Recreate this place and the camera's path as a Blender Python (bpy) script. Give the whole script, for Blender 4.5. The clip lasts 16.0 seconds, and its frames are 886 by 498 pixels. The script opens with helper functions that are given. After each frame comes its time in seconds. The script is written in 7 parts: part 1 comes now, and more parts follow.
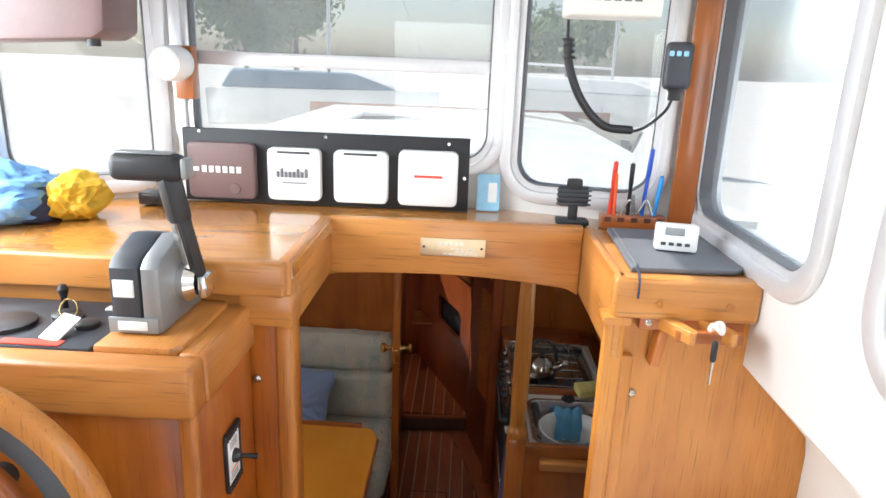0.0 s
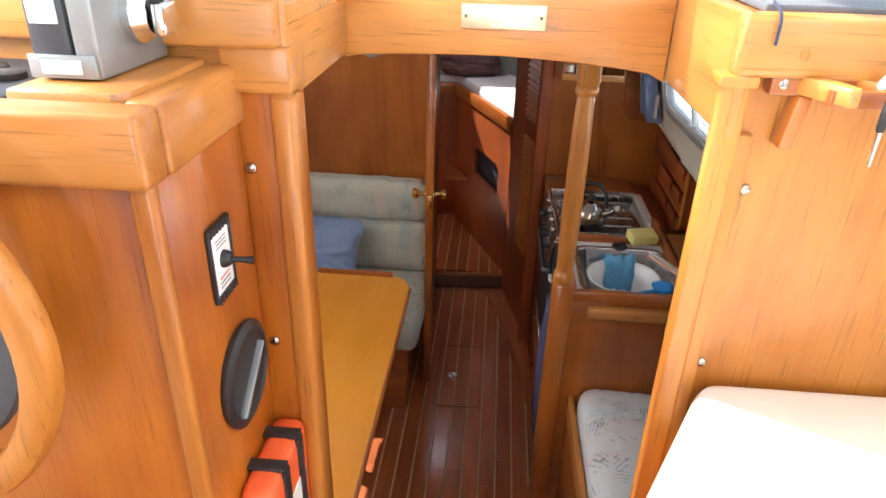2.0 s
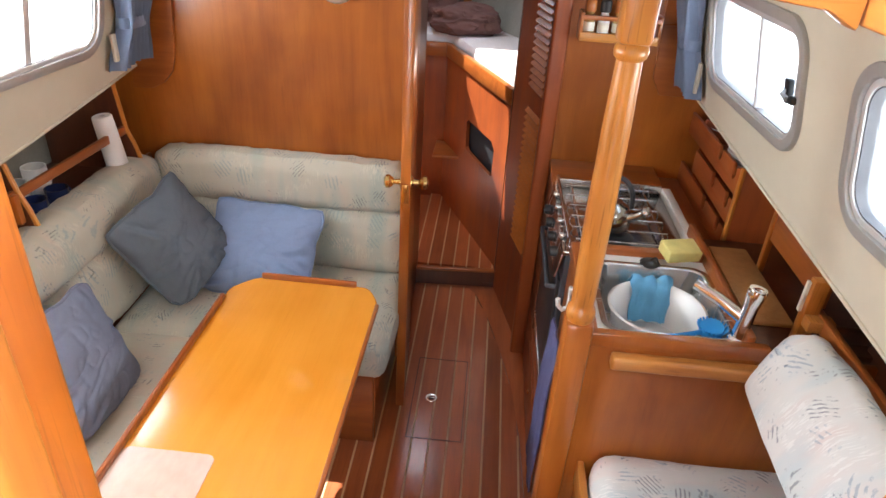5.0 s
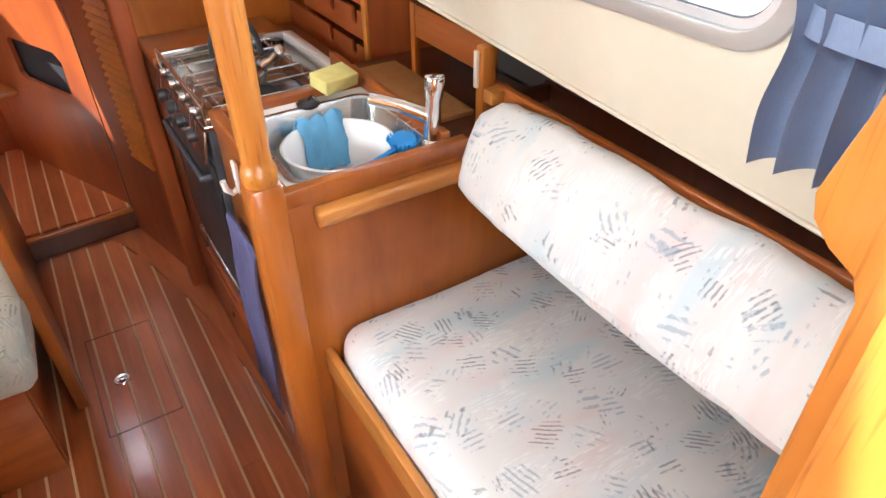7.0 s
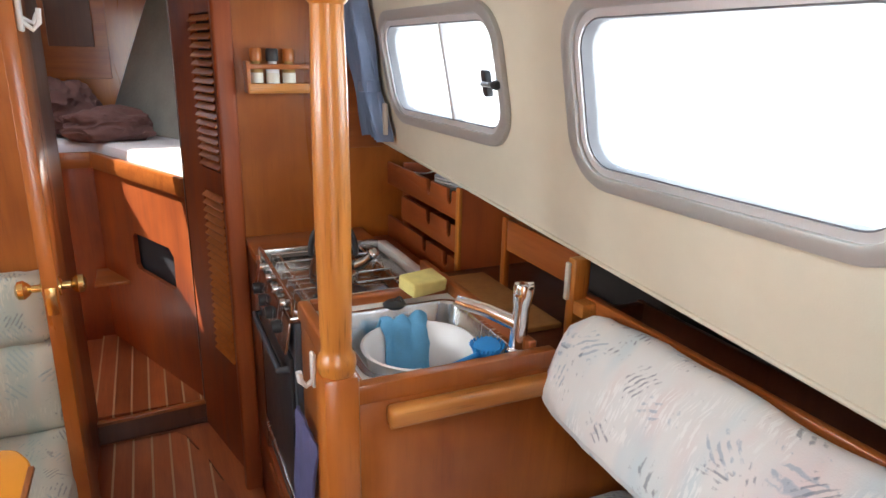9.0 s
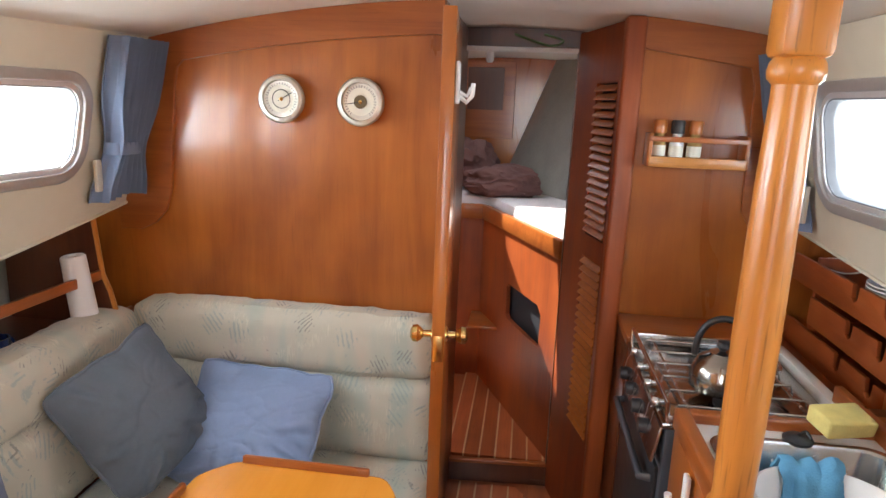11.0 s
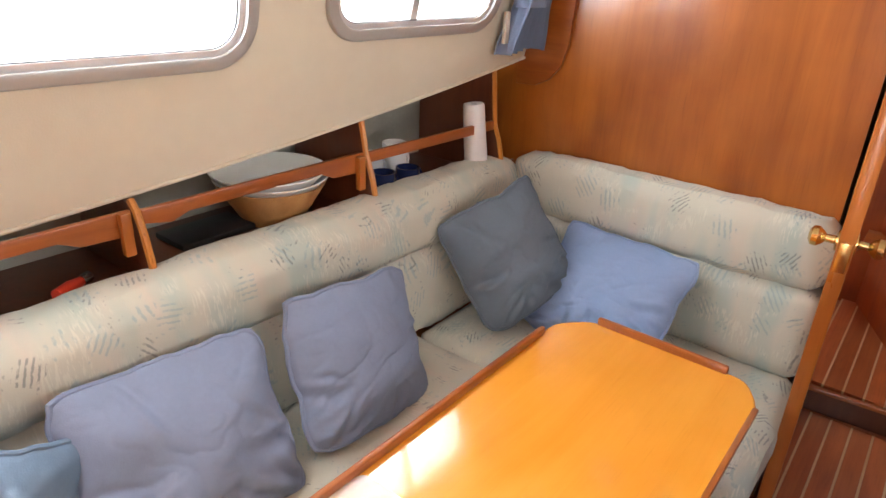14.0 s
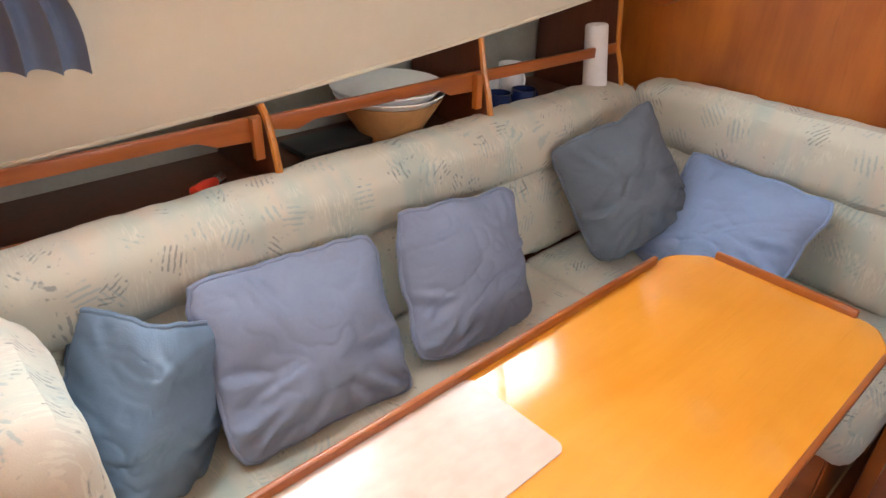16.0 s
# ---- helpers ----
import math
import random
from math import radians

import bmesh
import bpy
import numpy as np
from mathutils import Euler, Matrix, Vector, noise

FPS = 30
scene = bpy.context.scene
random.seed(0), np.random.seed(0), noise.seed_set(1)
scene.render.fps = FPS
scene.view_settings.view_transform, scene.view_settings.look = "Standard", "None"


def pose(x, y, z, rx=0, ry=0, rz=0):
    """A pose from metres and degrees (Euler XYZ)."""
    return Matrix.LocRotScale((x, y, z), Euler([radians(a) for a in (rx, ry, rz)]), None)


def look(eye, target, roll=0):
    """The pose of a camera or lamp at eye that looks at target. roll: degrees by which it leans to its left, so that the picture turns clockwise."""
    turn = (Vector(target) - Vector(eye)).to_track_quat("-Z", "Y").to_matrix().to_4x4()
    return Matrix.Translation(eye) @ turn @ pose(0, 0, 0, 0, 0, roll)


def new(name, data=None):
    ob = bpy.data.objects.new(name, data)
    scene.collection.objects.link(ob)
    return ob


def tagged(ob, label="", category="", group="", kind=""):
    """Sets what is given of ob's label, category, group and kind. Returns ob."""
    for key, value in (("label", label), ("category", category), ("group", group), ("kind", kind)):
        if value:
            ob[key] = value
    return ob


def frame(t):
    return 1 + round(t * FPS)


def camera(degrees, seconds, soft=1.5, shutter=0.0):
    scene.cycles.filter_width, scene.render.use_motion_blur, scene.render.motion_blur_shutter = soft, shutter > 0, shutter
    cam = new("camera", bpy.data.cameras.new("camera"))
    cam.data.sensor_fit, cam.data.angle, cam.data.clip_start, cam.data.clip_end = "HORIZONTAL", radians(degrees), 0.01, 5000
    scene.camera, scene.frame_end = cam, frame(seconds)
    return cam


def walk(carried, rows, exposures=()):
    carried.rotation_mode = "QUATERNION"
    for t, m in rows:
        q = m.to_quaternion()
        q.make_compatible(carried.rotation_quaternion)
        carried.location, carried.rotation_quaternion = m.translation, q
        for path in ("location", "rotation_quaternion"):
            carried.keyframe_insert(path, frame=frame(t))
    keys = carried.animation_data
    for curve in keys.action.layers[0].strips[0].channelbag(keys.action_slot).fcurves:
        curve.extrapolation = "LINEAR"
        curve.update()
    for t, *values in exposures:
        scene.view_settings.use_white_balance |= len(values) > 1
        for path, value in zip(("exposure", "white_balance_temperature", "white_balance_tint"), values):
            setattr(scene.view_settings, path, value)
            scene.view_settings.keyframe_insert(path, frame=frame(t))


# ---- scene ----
cam = camera(68.7, 16.0)
PATH = [
    (0, (0.068, 0.266, 2.284), (0.012, 2.188, 1.733), 2.2),
    (0.5, (0.072, 0.27, 2.259), (0.082, 2.137, 1.541), 2.0),
    (1, (0.059, 0.292, 2.192), (-0.01, 2.123, 1.391), 3.5),
    (1.5, (0.049, 0.356, 2.09), (-0.151, 2.123, 1.175), 1.6),
    (2, (0.045, 0.478, 2.046), (-0.089, 2.255, 1.138), 1.5),
    (2.5, (0.066, 0.553, 2.023), (-0.031, 2.334, 1.117), 2.0),
    (3, (0.078, 0.612, 1.983), (0.012, 2.394, 1.076), 3.1),
    (3.5, (0.049, 0.741, 1.949), (-0.123, 2.512, 1.036), 4.2),
    (6, (0.033, 1.212, 1.811), (0.169, 2.868, 0.698), 1.6),
    (6.5, (0.015, 1.273, 1.726), (0.534, 2.799, 0.542), 0.2),
    (7, (0.04, 1.279, 1.619), (0.888, 2.641, 0.425), -0.6),
    (7.2, (0.05, 1.27, 1.578), (1.004, 2.615, 0.446), -0.6),
    (7.5, (0.051, 1.276, 1.549), (1.046, 2.647, 0.486), -2.4),
    (8, (0.04, 1.268, 1.54), (1.066, 2.736, 0.649), -1.9),
    (8.5, (0.039, 1.282, 1.544), (0.987, 2.894, 0.836), -0.3),
    (11, (-0.016, 1.46, 1.582), (-0.253, 3.396, 1.142), 2.2),
    (11.5, (-0.043, 1.471, 1.572), (-0.544, 3.335, 1.047), 2.4),
    (12, (-0.055, 1.485, 1.566), (-0.739, 3.266, 0.966), 3.6),
    (12.5, (-0.072, 1.485, 1.555), (-0.887, 3.184, 0.884), 4.3),
    (13, (-0.093, 1.481, 1.54), (-1.057, 3.076, 0.814), 3.6),
    (13.5, (-0.096, 1.471, 1.526), (-1.169, 2.976, 0.763), 2.5),
    (14, (-0.111, 1.461, 1.521), (-1.222, 2.91, 0.705), 2.7),
    (14.5, (-0.125, 1.445, 1.508), (-1.299, 2.821, 0.654), 3.4),
    (15, (-0.138, 1.426, 1.511), (-1.379, 2.711, 0.61), 4.4),
    (15.5, (-0.139, 1.417, 1.504), (-1.446, 2.631, 0.599), 2.5),
    (16, (-0.121, 1.42, 1.477), (-1.385, 2.611, 0.485), 1.9),
]
walk(cam, [(t, look(eye, target, roll)) for t, eye, target, roll in PATH], [(0.0, 0.14), (0.5, 0.12), (1.5, 0.6), (2.0, 1.0), (2.5, 1.2), (3.5, 1.56), (6.0, 2.15), (7.0, 2.4), (7.5, 2.25), (8.0, 2.0), (8.5, 1.68), (11.0, 1.8), (12.0, 2.06), (14.0, 2.06), (16.0, 1.94)])

# ---- world, sun, window light, exposure ----
SUN_DIR = Vector((-0.85, 0.41, 1.54)).normalized()
world = bpy.data.worlds.new("world")
scene.world = world
world.use_nodes = True
wn = world.node_tree.nodes
sky = wn.new("ShaderNodeTexSky")
sky.sky_type = "NISHITA"
sky.sun_disc = False
sky.sun_elevation = math.asin(SUN_DIR.z)
sky.sun_rotation = math.atan2(SUN_DIR.x, SUN_DIR.y)
sky.air_density, sky.dust_density = 1.0, 2.0
wn["Background"].inputs[1].default_value = 0.15
world.node_tree.links.new(sky.outputs[0], wn["Background"].inputs[0])

sun = new("sun", bpy.data.lights.new("sun", "SUN"))
sun.data.energy, sun.data.angle, sun.data.color = 5.0, radians(0.6), (1.0, 0.95, 0.87)
sun.matrix_basis = look(SUN_DIR * 20, (0, 0, 0))


def window_lamp(name, eye, target, w, h, power):
    """The sky's light in a window's opening."""
    lamp = new(name, bpy.data.lights.new(name, "AREA"))
    lamp.data.shape, lamp.data.size, lamp.data.size_y = "RECTANGLE", w, h
    lamp.data.energy, lamp.data.color = power, (0.93, 1.0, 1.06)
    lamp.matrix_basis = look(eye, target)
    return lamp


window_lamp("window_lamp_port_fore", (-1.40, 2.81, 1.50), (0, 2.7, 1.15), 0.55, 0.26, 3.1)
window_lamp("window_lamp_port_aft", (-1.42, 2.02, 1.48), (0, 2.0, 1.15), 0.55, 0.26, 4.4)
window_lamp("window_lamp_starboard_fore", (0.98, 2.94, 1.50), (0, 2.8, 1.15), 0.6, 0.24, 1.8)
window_lamp("window_lamp_starboard_aft", (0.98, 2.03, 1.52), (0, 2.1, 1.15), 0.6, 0.26, 1.5)
window_lamp("window_lamp_hatch", (-0.42, 4.56, 2.05), (-0.3, 4.56, 1.0), 0.4, 0.45, 1.0)
window_lamp("window_lamp_doorway", (-0.1, -1.36, 1.8), (-0.1, 1.0, 1.5), 0.7, 1.5, 10)
window_lamp("window_lamp_wheelhouse_port", (-1.02, 1.1, 2.28), (0.34, 1.36, 1.55), 0.95, 0.5, 24)
window_lamp("window_lamp_wheelhouse_starboard", (0.66, 0.75, 2.25), (-0.5, 0.8, 1.7), 1.3, 0.5, 6)


# ---- materials ----
def mat(name, base, rough=0.5, metal=0.0, vary=0.12, scale=6.0, bump=0.0, bump_scale=120.0, coat=0.0, stretch=(1, 1, 1), spec=0.5):
    """A surface with broad and fine variation of its base colour, fine relief and uneven gloss."""
    m = bpy.data.materials.new(name)
    m.use_nodes = True
    n, l = m.node_tree.nodes, m.node_tree.links
    p = n["Principled BSDF"]
    co = n.new("ShaderNodeTexCoord")
    mp = n.new("ShaderNodeMapping")
    mp.inputs["Scale"].default_value = stretch
    l.new(co.outputs["Object"], mp.inputs[0])
    a = n.new("ShaderNodeTexNoise")
    a.inputs["Scale"].default_value, a.inputs["Detail"].default_value = scale, 6
    b = n.new("ShaderNodeTexNoise")
    b.inputs["Scale"].default_value, b.inputs["Detail"].default_value = scale * 9, 4
    l.new(mp.outputs[0], a.inputs[0]), l.new(mp.outputs[0], b.inputs[0])
    s = n.new("ShaderNodeMath")
    s.operation = "MULTIPLY_ADD"
    l.new(b.outputs[0], s.inputs[0])
    s.inputs[1].default_value = 0.45
    l.new(a.outputs[0], s.inputs[2])
    r = n.new("ShaderNodeMapRange")
    r.inputs[1].default_value, r.inputs[2].default_value = 0.4, 1.05
    r.inputs[3].default_value, r.inputs[4].default_value = 1 - vary, 1 + vary
    l.new(s.outputs[0], r.inputs[0])
    x = n.new("ShaderNodeMix")
    x.data_type, x.blend_type = "RGBA", "MULTIPLY"
    x.inputs[0].default_value = 1
    x.inputs[6].default_value = (*base, 1)
    l.new(r.outputs[0], x.inputs[7])
    l.new(x.outputs[2], p.inputs["Base Color"])
    g = n.new("ShaderNodeMapRange")
    g.inputs[3].default_value, g.inputs[4].default_value = max(0.02, rough - 0.08), min(1, rough + 0.1)
    l.new(a.outputs[0], g.inputs[0])
    l.new(g.outputs[0], p.inputs["Roughness"])
    p.inputs["Metallic"].default_value = metal
    p.inputs["Coat Weight"].default_value = coat
    p.inputs["Coat Roughness"].default_value = 0.08
    p.inputs["Specular IOR Level"].default_value = spec
    if bump:
        c = n.new("ShaderNodeTexNoise")
        c.inputs["Scale"].default_value, c.inputs["Detail"].default_value = bump_scale, 3
        l.new(co.outputs["Object"], c.inputs[0])
        u = n.new("ShaderNodeBump")
        u.inputs["Strength"].default_value, u.inputs["Distance"].default_value = bump, 0.002
        l.new(c.outputs[0], u.inputs["Height"])
        l.new(u.outputs[0], p.inputs["Normal"])
    return m


def wood(name, dark, light, grain="z", rough=0.28, coat=0.35, size=1.0, figure=0.5, piece=0.0, pores=0.18, gloss=0.12, streak=0.55):
    """Varnished wood: long grain along one axis, fine pores, broad figure; piece varies it from board to board."""
    m = bpy.data.materials.new(name)
    m.use_nodes = True
    n, l = m.node_tree.nodes, m.node_tree.links
    p = n["Principled BSDF"]
    co = n.new("ShaderNodeTexCoord")
    along = {"x": (0.2, 1, 1), "y": (1, 0.2, 1), "z": (1, 1, 0.2)}[grain]
    info = n.new("ShaderNodeObjectInfo")
    off = n.new("ShaderNodeVectorMath")
    off.operation = "MULTIPLY_ADD"
    off.inputs[1].default_value = (1, 1, 1)
    l.new(co.outputs["Object"], off.inputs[0])
    if piece:
        sc = n.new("ShaderNodeVectorMath")
        sc.operation = "SCALE"
        sc.inputs[0].default_value = (7, 5, 9)
        l.new(info.outputs["Random"], sc.inputs[3])
        l.new(sc.outputs[0], off.inputs[2])
    mp = n.new("ShaderNodeMapping")
    mp.inputs["Scale"].default_value = [v * size for v in along]
    l.new(off.outputs[0], mp.inputs[0])
    big = n.new("ShaderNodeTexNoise")
    big.inputs["Scale"].default_value, big.inputs["Detail"].default_value, big.inputs["Distortion"].default_value = 7, 5, 1.4
    fine = n.new("ShaderNodeTexNoise")
    fine.inputs["Scale"].default_value, fine.inputs["Detail"].default_value, fine.inputs["Distortion"].default_value = 55, 6, 0.6
    mp2 = n.new("ShaderNodeMapping")
    mp2.inputs["Scale"].default_value = [size * (0.04 if v < 1 else 1) for v in along]
    l.new(off.outputs[0], mp2.inputs[0])
    pore = n.new("ShaderNodeTexNoise")
    pore.inputs["Scale"].default_value, pore.inputs["Detail"].default_value = 260, 3
    l.new(mp.outputs[0], big.inputs[0]), l.new(mp2.outputs[0], fine.inputs[0]), l.new(mp2.outputs[0], pore.inputs[0])
    cloud = n.new("ShaderNodeTexNoise")
    cloud.inputs["Scale"].default_value, cloud.inputs["Detail"].default_value = 2.6, 3
    l.new(off.outputs[0], cloud.inputs[0])
    s = n.new("ShaderNodeMath")
    s.operation = "MULTIPLY_ADD"
    l.new(fine.outputs[0], s.inputs[0])
    s.inputs[1].default_value = streak
    l.new(big.outputs[0], s.inputs[2])
    s2 = n.new("ShaderNodeMath")
    s2.operation = "MULTIPLY_ADD"
    l.new(cloud.outputs[0], s2.inputs[0])
    s2.inputs[1].default_value = figure
    l.new(s.outputs[0], s2.inputs[2])
    r = n.new("ShaderNodeMapRange")
    r.inputs[1].default_value, r.inputs[2].default_value = 0.26 + streak * 0.5 + figure * 0.34, 0.86 + streak * 0.5 + figure * 0.66
    l.new(s2.outputs[0], r.inputs[0])
    ramp = n.new("ShaderNodeValToRGB")
    ramp.color_ramp.elements[0].color, ramp.color_ramp.elements[1].color = (*dark, 1), (*light, 1)
    mid = ramp.color_ramp.elements.new(0.55)
    mid.color = (*[a * 0.4 + b * 0.6 for a, b in zip(dark, light)], 1)
    l.new(r.outputs[0], ramp.inputs[0])
    q = n.new("ShaderNodeMapRange")
    q.inputs[1].default_value, q.inputs[2].default_value, q.inputs[3].default_value, q.inputs[4].default_value = 0.28, 0.42, 1 - pores, 1.0
    l.new(pore.outputs[0], q.inputs[0])
    x = n.new("ShaderNodeMix")
    x.data_type, x.blend_type = "RGBA", "MULTIPLY"
    x.inputs[0].default_value = 1
    l.new(ramp.outputs[0], x.inputs[6]), l.new(q.outputs[0], x.inputs[7])
    out = x.outputs[2]
    if piece:
        pr = n.new("ShaderNodeMapRange")
        pr.inputs[3].default_value, pr.inputs[4].default_value = 1 - piece, 1 + piece
        l.new(info.outputs["Random"], pr.inputs[0])
        y = n.new("ShaderNodeMix")
        y.data_type, y.blend_type = "RGBA", "MULTIPLY"
        y.inputs[0].default_value = 1
        l.new(out, y.inputs[6]), l.new(pr.outputs[0], y.inputs[7])
        out = y.outputs[2]
    l.new(out, p.inputs["Base Color"])
    g = n.new("ShaderNodeMapRange")
    g.inputs[3].default_value, g.inputs[4].default_value = rough - 0.07, rough + 0.14
    l.new(big.outputs[0], g.inputs[0]), l.new(g.outputs[0], p.inputs["Roughness"])
    p.inputs["Coat Weight"].default_value, p.inputs["Coat Roughness"].default_value = coat, gloss
    u = n.new("ShaderNodeBump")
    u.inputs["Strength"].default_value, u.inputs["Distance"].default_value = 0.12, 0.001
    l.new(fine.outputs[0], u.inputs["Height"]), l.new(u.outputs[0], p.inputs["Normal"])
    return m


def fabric(name, ground, marks, tint, across="y"):
    """Woven upholstery with scattered clusters of grey brush strokes and pale washes of colour."""
    m = bpy.data.materials.new(name)
    m.use_nodes = True
    n, l = m.node_tree.nodes, m.node_tree.links
    p = n["Principled BSDF"]
    co = n.new("ShaderNodeTexCoord")

    def cloud(scale, offset, lo, hi, top=1.0, stretch=(1, 1, 1), turn=(0, 0, 0), detail=2.0):
        mp = n.new("ShaderNodeMapping")
        mp.inputs["Location"].default_value, mp.inputs["Scale"].default_value, mp.inputs["Rotation"].default_value = offset, stretch, turn
        t = n.new("ShaderNodeTexNoise")
        t.inputs["Scale"].default_value, t.inputs["Detail"].default_value = scale, detail
        r = n.new("ShaderNodeMapRange")
        r.inputs[1].default_value, r.inputs[2].default_value, r.inputs[4].default_value = lo, hi, top
        l.new(co.outputs["Object"], mp.inputs[0]), l.new(mp.outputs[0], t.inputs[0]), l.new(t.outputs[0], r.inputs[0])
        return r.outputs[0]

    def times(a, b):
        k = n.new("ShaderNodeMath")
        k.operation = "MULTIPLY"
        l.new(a, k.inputs[0]), l.new(b, k.inputs[1])
        return k.outputs[0]

    def over(base, colour, mask):
        x = n.new("ShaderNodeMix")
        x.data_type = "RGBA"
        if isinstance(base, (tuple, list)):
            x.inputs[6].default_value = (*base, 1)
        else:
            l.new(base, x.inputs[6])
        x.inputs[7].default_value = (*colour, 1)
        l.new(mask, x.inputs[0])
        return x.outputs[2]

    thin = {"y": (0.13, 1, 0.16), "x": (1, 0.13, 0.16)}[across]
    wide = {"y": (0.35, 1, 0.25), "x": (1, 0.35, 0.25)}[across]
    out = over(ground, tint, cloud(14, (3, 1, 5), 0.5, 0.72, 0.55, wide))
    out = over(out, (ground[0] * 0.74, ground[1] * 0.90, ground[2] * 0.97), cloud(11, (9, 4, 2), 0.50, 0.68, 0.8, wide))
    comb = cloud(230, (2, 5, 1), 0.52, 0.58, 1.0, thin, (0.1, 0.05, 0.1))
    out = over(out, [min(1.0, g * 1.22) for g in ground], times(comb, cloud(9, (4, 8, 1), 0.52, 0.60, 0.55)))

    def clusters(base, colour, cells, shift, pitch, r0, r1, top):
        """Tufts of parallel strokes, one to a cell, each turned its own way."""
        mp = n.new("ShaderNodeMapping")
        mp.inputs["Location"].default_value = shift
        v = n.new("ShaderNodeTexVoronoi")
        v.inputs["Scale"].default_value, v.inputs["Randomness"].default_value = cells, 0.75
        l.new(co.outputs["Object"], mp.inputs[0]), l.new(mp.outputs[0], v.inputs["Vector"])

        def vec(op, *ins):
            k = n.new("ShaderNodeVectorMath")
            k.operation = op
            for i, x in enumerate(ins):
                if isinstance(x, tuple):
                    k.inputs[i].default_value = x
                else:
                    l.new(x, k.inputs[i])
            return k

        def num(op, *ins):
            k = n.new("ShaderNodeMath")
            k.operation = op
            for i, x in enumerate(ins):
                if isinstance(x, (int, float)):
                    k.inputs[i].default_value = x
                else:
                    l.new(x, k.inputs[i])
            return k.outputs[0]

        local = vec("SUBTRACT", mp.outputs[0], v.outputs["Position"]).outputs[0]
        bias = {"y": (0.5, 0.22, 0.5), "x": (0.22, 0.5, 0.5)}[across]
        way = vec("NORMALIZE", vec("SUBTRACT", v.outputs["Color"], bias).outputs[0]).outputs[0]
        wob = n.new("ShaderNodeTexNoise")
        wob.inputs["Scale"].default_value, wob.inputs["Detail"].default_value = 70, 3
        l.new(co.outputs["Object"], wob.inputs[0])
        along = vec("DOT_PRODUCT", local, way).outputs["Value"]
        ph = num("ADD", num("MULTIPLY", along, 2 * math.pi / pitch), num("MULTIPLY", wob.outputs[0], 3.5))
        line = n.new("ShaderNodeMapRange")
        line.inputs[1].default_value, line.inputs[2].default_value = 0.0, 0.7
        l.new(num("SINE", ph), line.inputs[0])
        size = vec("LENGTH", local).outputs["Value"]
        sep = n.new("ShaderNodeSeparateColor")
        l.new(v.outputs["Color"], sep.inputs[0])
        reach = num("ADD", num("MULTIPLY", sep.outputs[0], r1 - r0), r0)
        edge = num("ADD", size, num("MULTIPLY", num("SUBTRACT", wob.outputs[0], 0.5), 0.09))
        inside = n.new("ShaderNodeMapRange")
        inside.inputs[1].default_value, inside.inputs[2].default_value, inside.inputs[3].default_value, inside.inputs[4].default_value = -0.006, 0.006, 0.0, top
        l.new(num("SUBTRACT", reach, edge), inside.inputs[0])
        return over(base, colour, times(line.outputs[0], inside.outputs[0]))

    out = clusters(out, (marks[0] * 1.8, marks[1] * 2.2, marks[2] * 2.2), 12.0, (0.31, 0.17, 0.4), 0.012, 0.006, 0.036, 0.6)
    out = clusters(out, marks, 13.0, (0, 0, 0), 0.0095, 0.004, 0.027, 0.65)
    l.new(out, p.inputs["Base Color"])
    p.inputs["Roughness"].default_value = 0.85
    p.inputs["Sheen Weight"].default_value = 0.2
    w = n.new("ShaderNodeTexNoise")
    w.inputs["Scale"].default_value = 420
    l.new(co.outputs["Object"], w.inputs[0])
    u = n.new("ShaderNodeBump")
    u.inputs["Strength"].default_value, u.inputs["Distance"].default_value = 0.25, 0.001
    l.new(w.outputs[0], u.inputs["Height"]), l.new(u.outputs[0], p.inputs["Normal"])
    return m


def pane_glass(name):
    m = bpy.data.materials.new(name)
    m.use_nodes = True
    n, l = m.node_tree.nodes, m.node_tree.links
    n.remove(n["Principled BSDF"])
    mix, tr, gl = (n.new("ShaderNode" + k) for k in ("MixShader", "BsdfTransparent", "BsdfGlossy"))
    gl.inputs["Roughness"].default_value = 0.02
    tr.inputs[0].default_value = (0.95, 0.97, 0.97, 1)
    mix.inputs[0].default_value = 0.05
    # Milky film: dusty glass plus a veil for the washed-out, overexposed view.
    dust_veil, film = n.new("ShaderNodeBsdfTranslucent"), n.new("ShaderNodeMixShader")
    dust_veil.inputs[0].default_value = (0.9, 0.92, 0.92, 1)
    film.inputs[0].default_value = 0.16
    l.new(tr.outputs[0], film.inputs[1]), l.new(dust_veil.outputs[0], film.inputs[2])
    l.new(film.outputs[0], mix.inputs[1]), l.new(gl.outputs[0], mix.inputs[2])
    l.new(mix.outputs[0], n["Material Output"].inputs[0])
    return m


def frosted_sheet(name):
    """A thin clear plastic sheet, slightly milky, with a smooth skin."""
    m = bpy.data.materials.new(name)
    m.use_nodes = True
    n, l = m.node_tree.nodes, m.node_tree.links
    p = n["Principled BSDF"]
    p.inputs["Base Color"].default_value = (0.80, 0.66, 0.58, 1)
    p.inputs["Roughness"].default_value = 0.22
    mix, tr, cl = n.new("ShaderNodeMixShader"), n.new("ShaderNodeBsdfTransparent"), n.new("ShaderNodeTexNoise")
    cl.inputs["Scale"].default_value = 9
    r = n.new("ShaderNodeMapRange")
    r.inputs[3].default_value, r.inputs[4].default_value = 0.42, 0.58
    l.new(cl.outputs[0], r.inputs[0]), l.new(r.outputs[0], mix.inputs[0])
    l.new(tr.outputs[0], mix.inputs[1]), l.new(p.outputs[0], mix.inputs[2])
    l.new(mix.outputs[0], n["Material Output"].inputs[0])
    return m


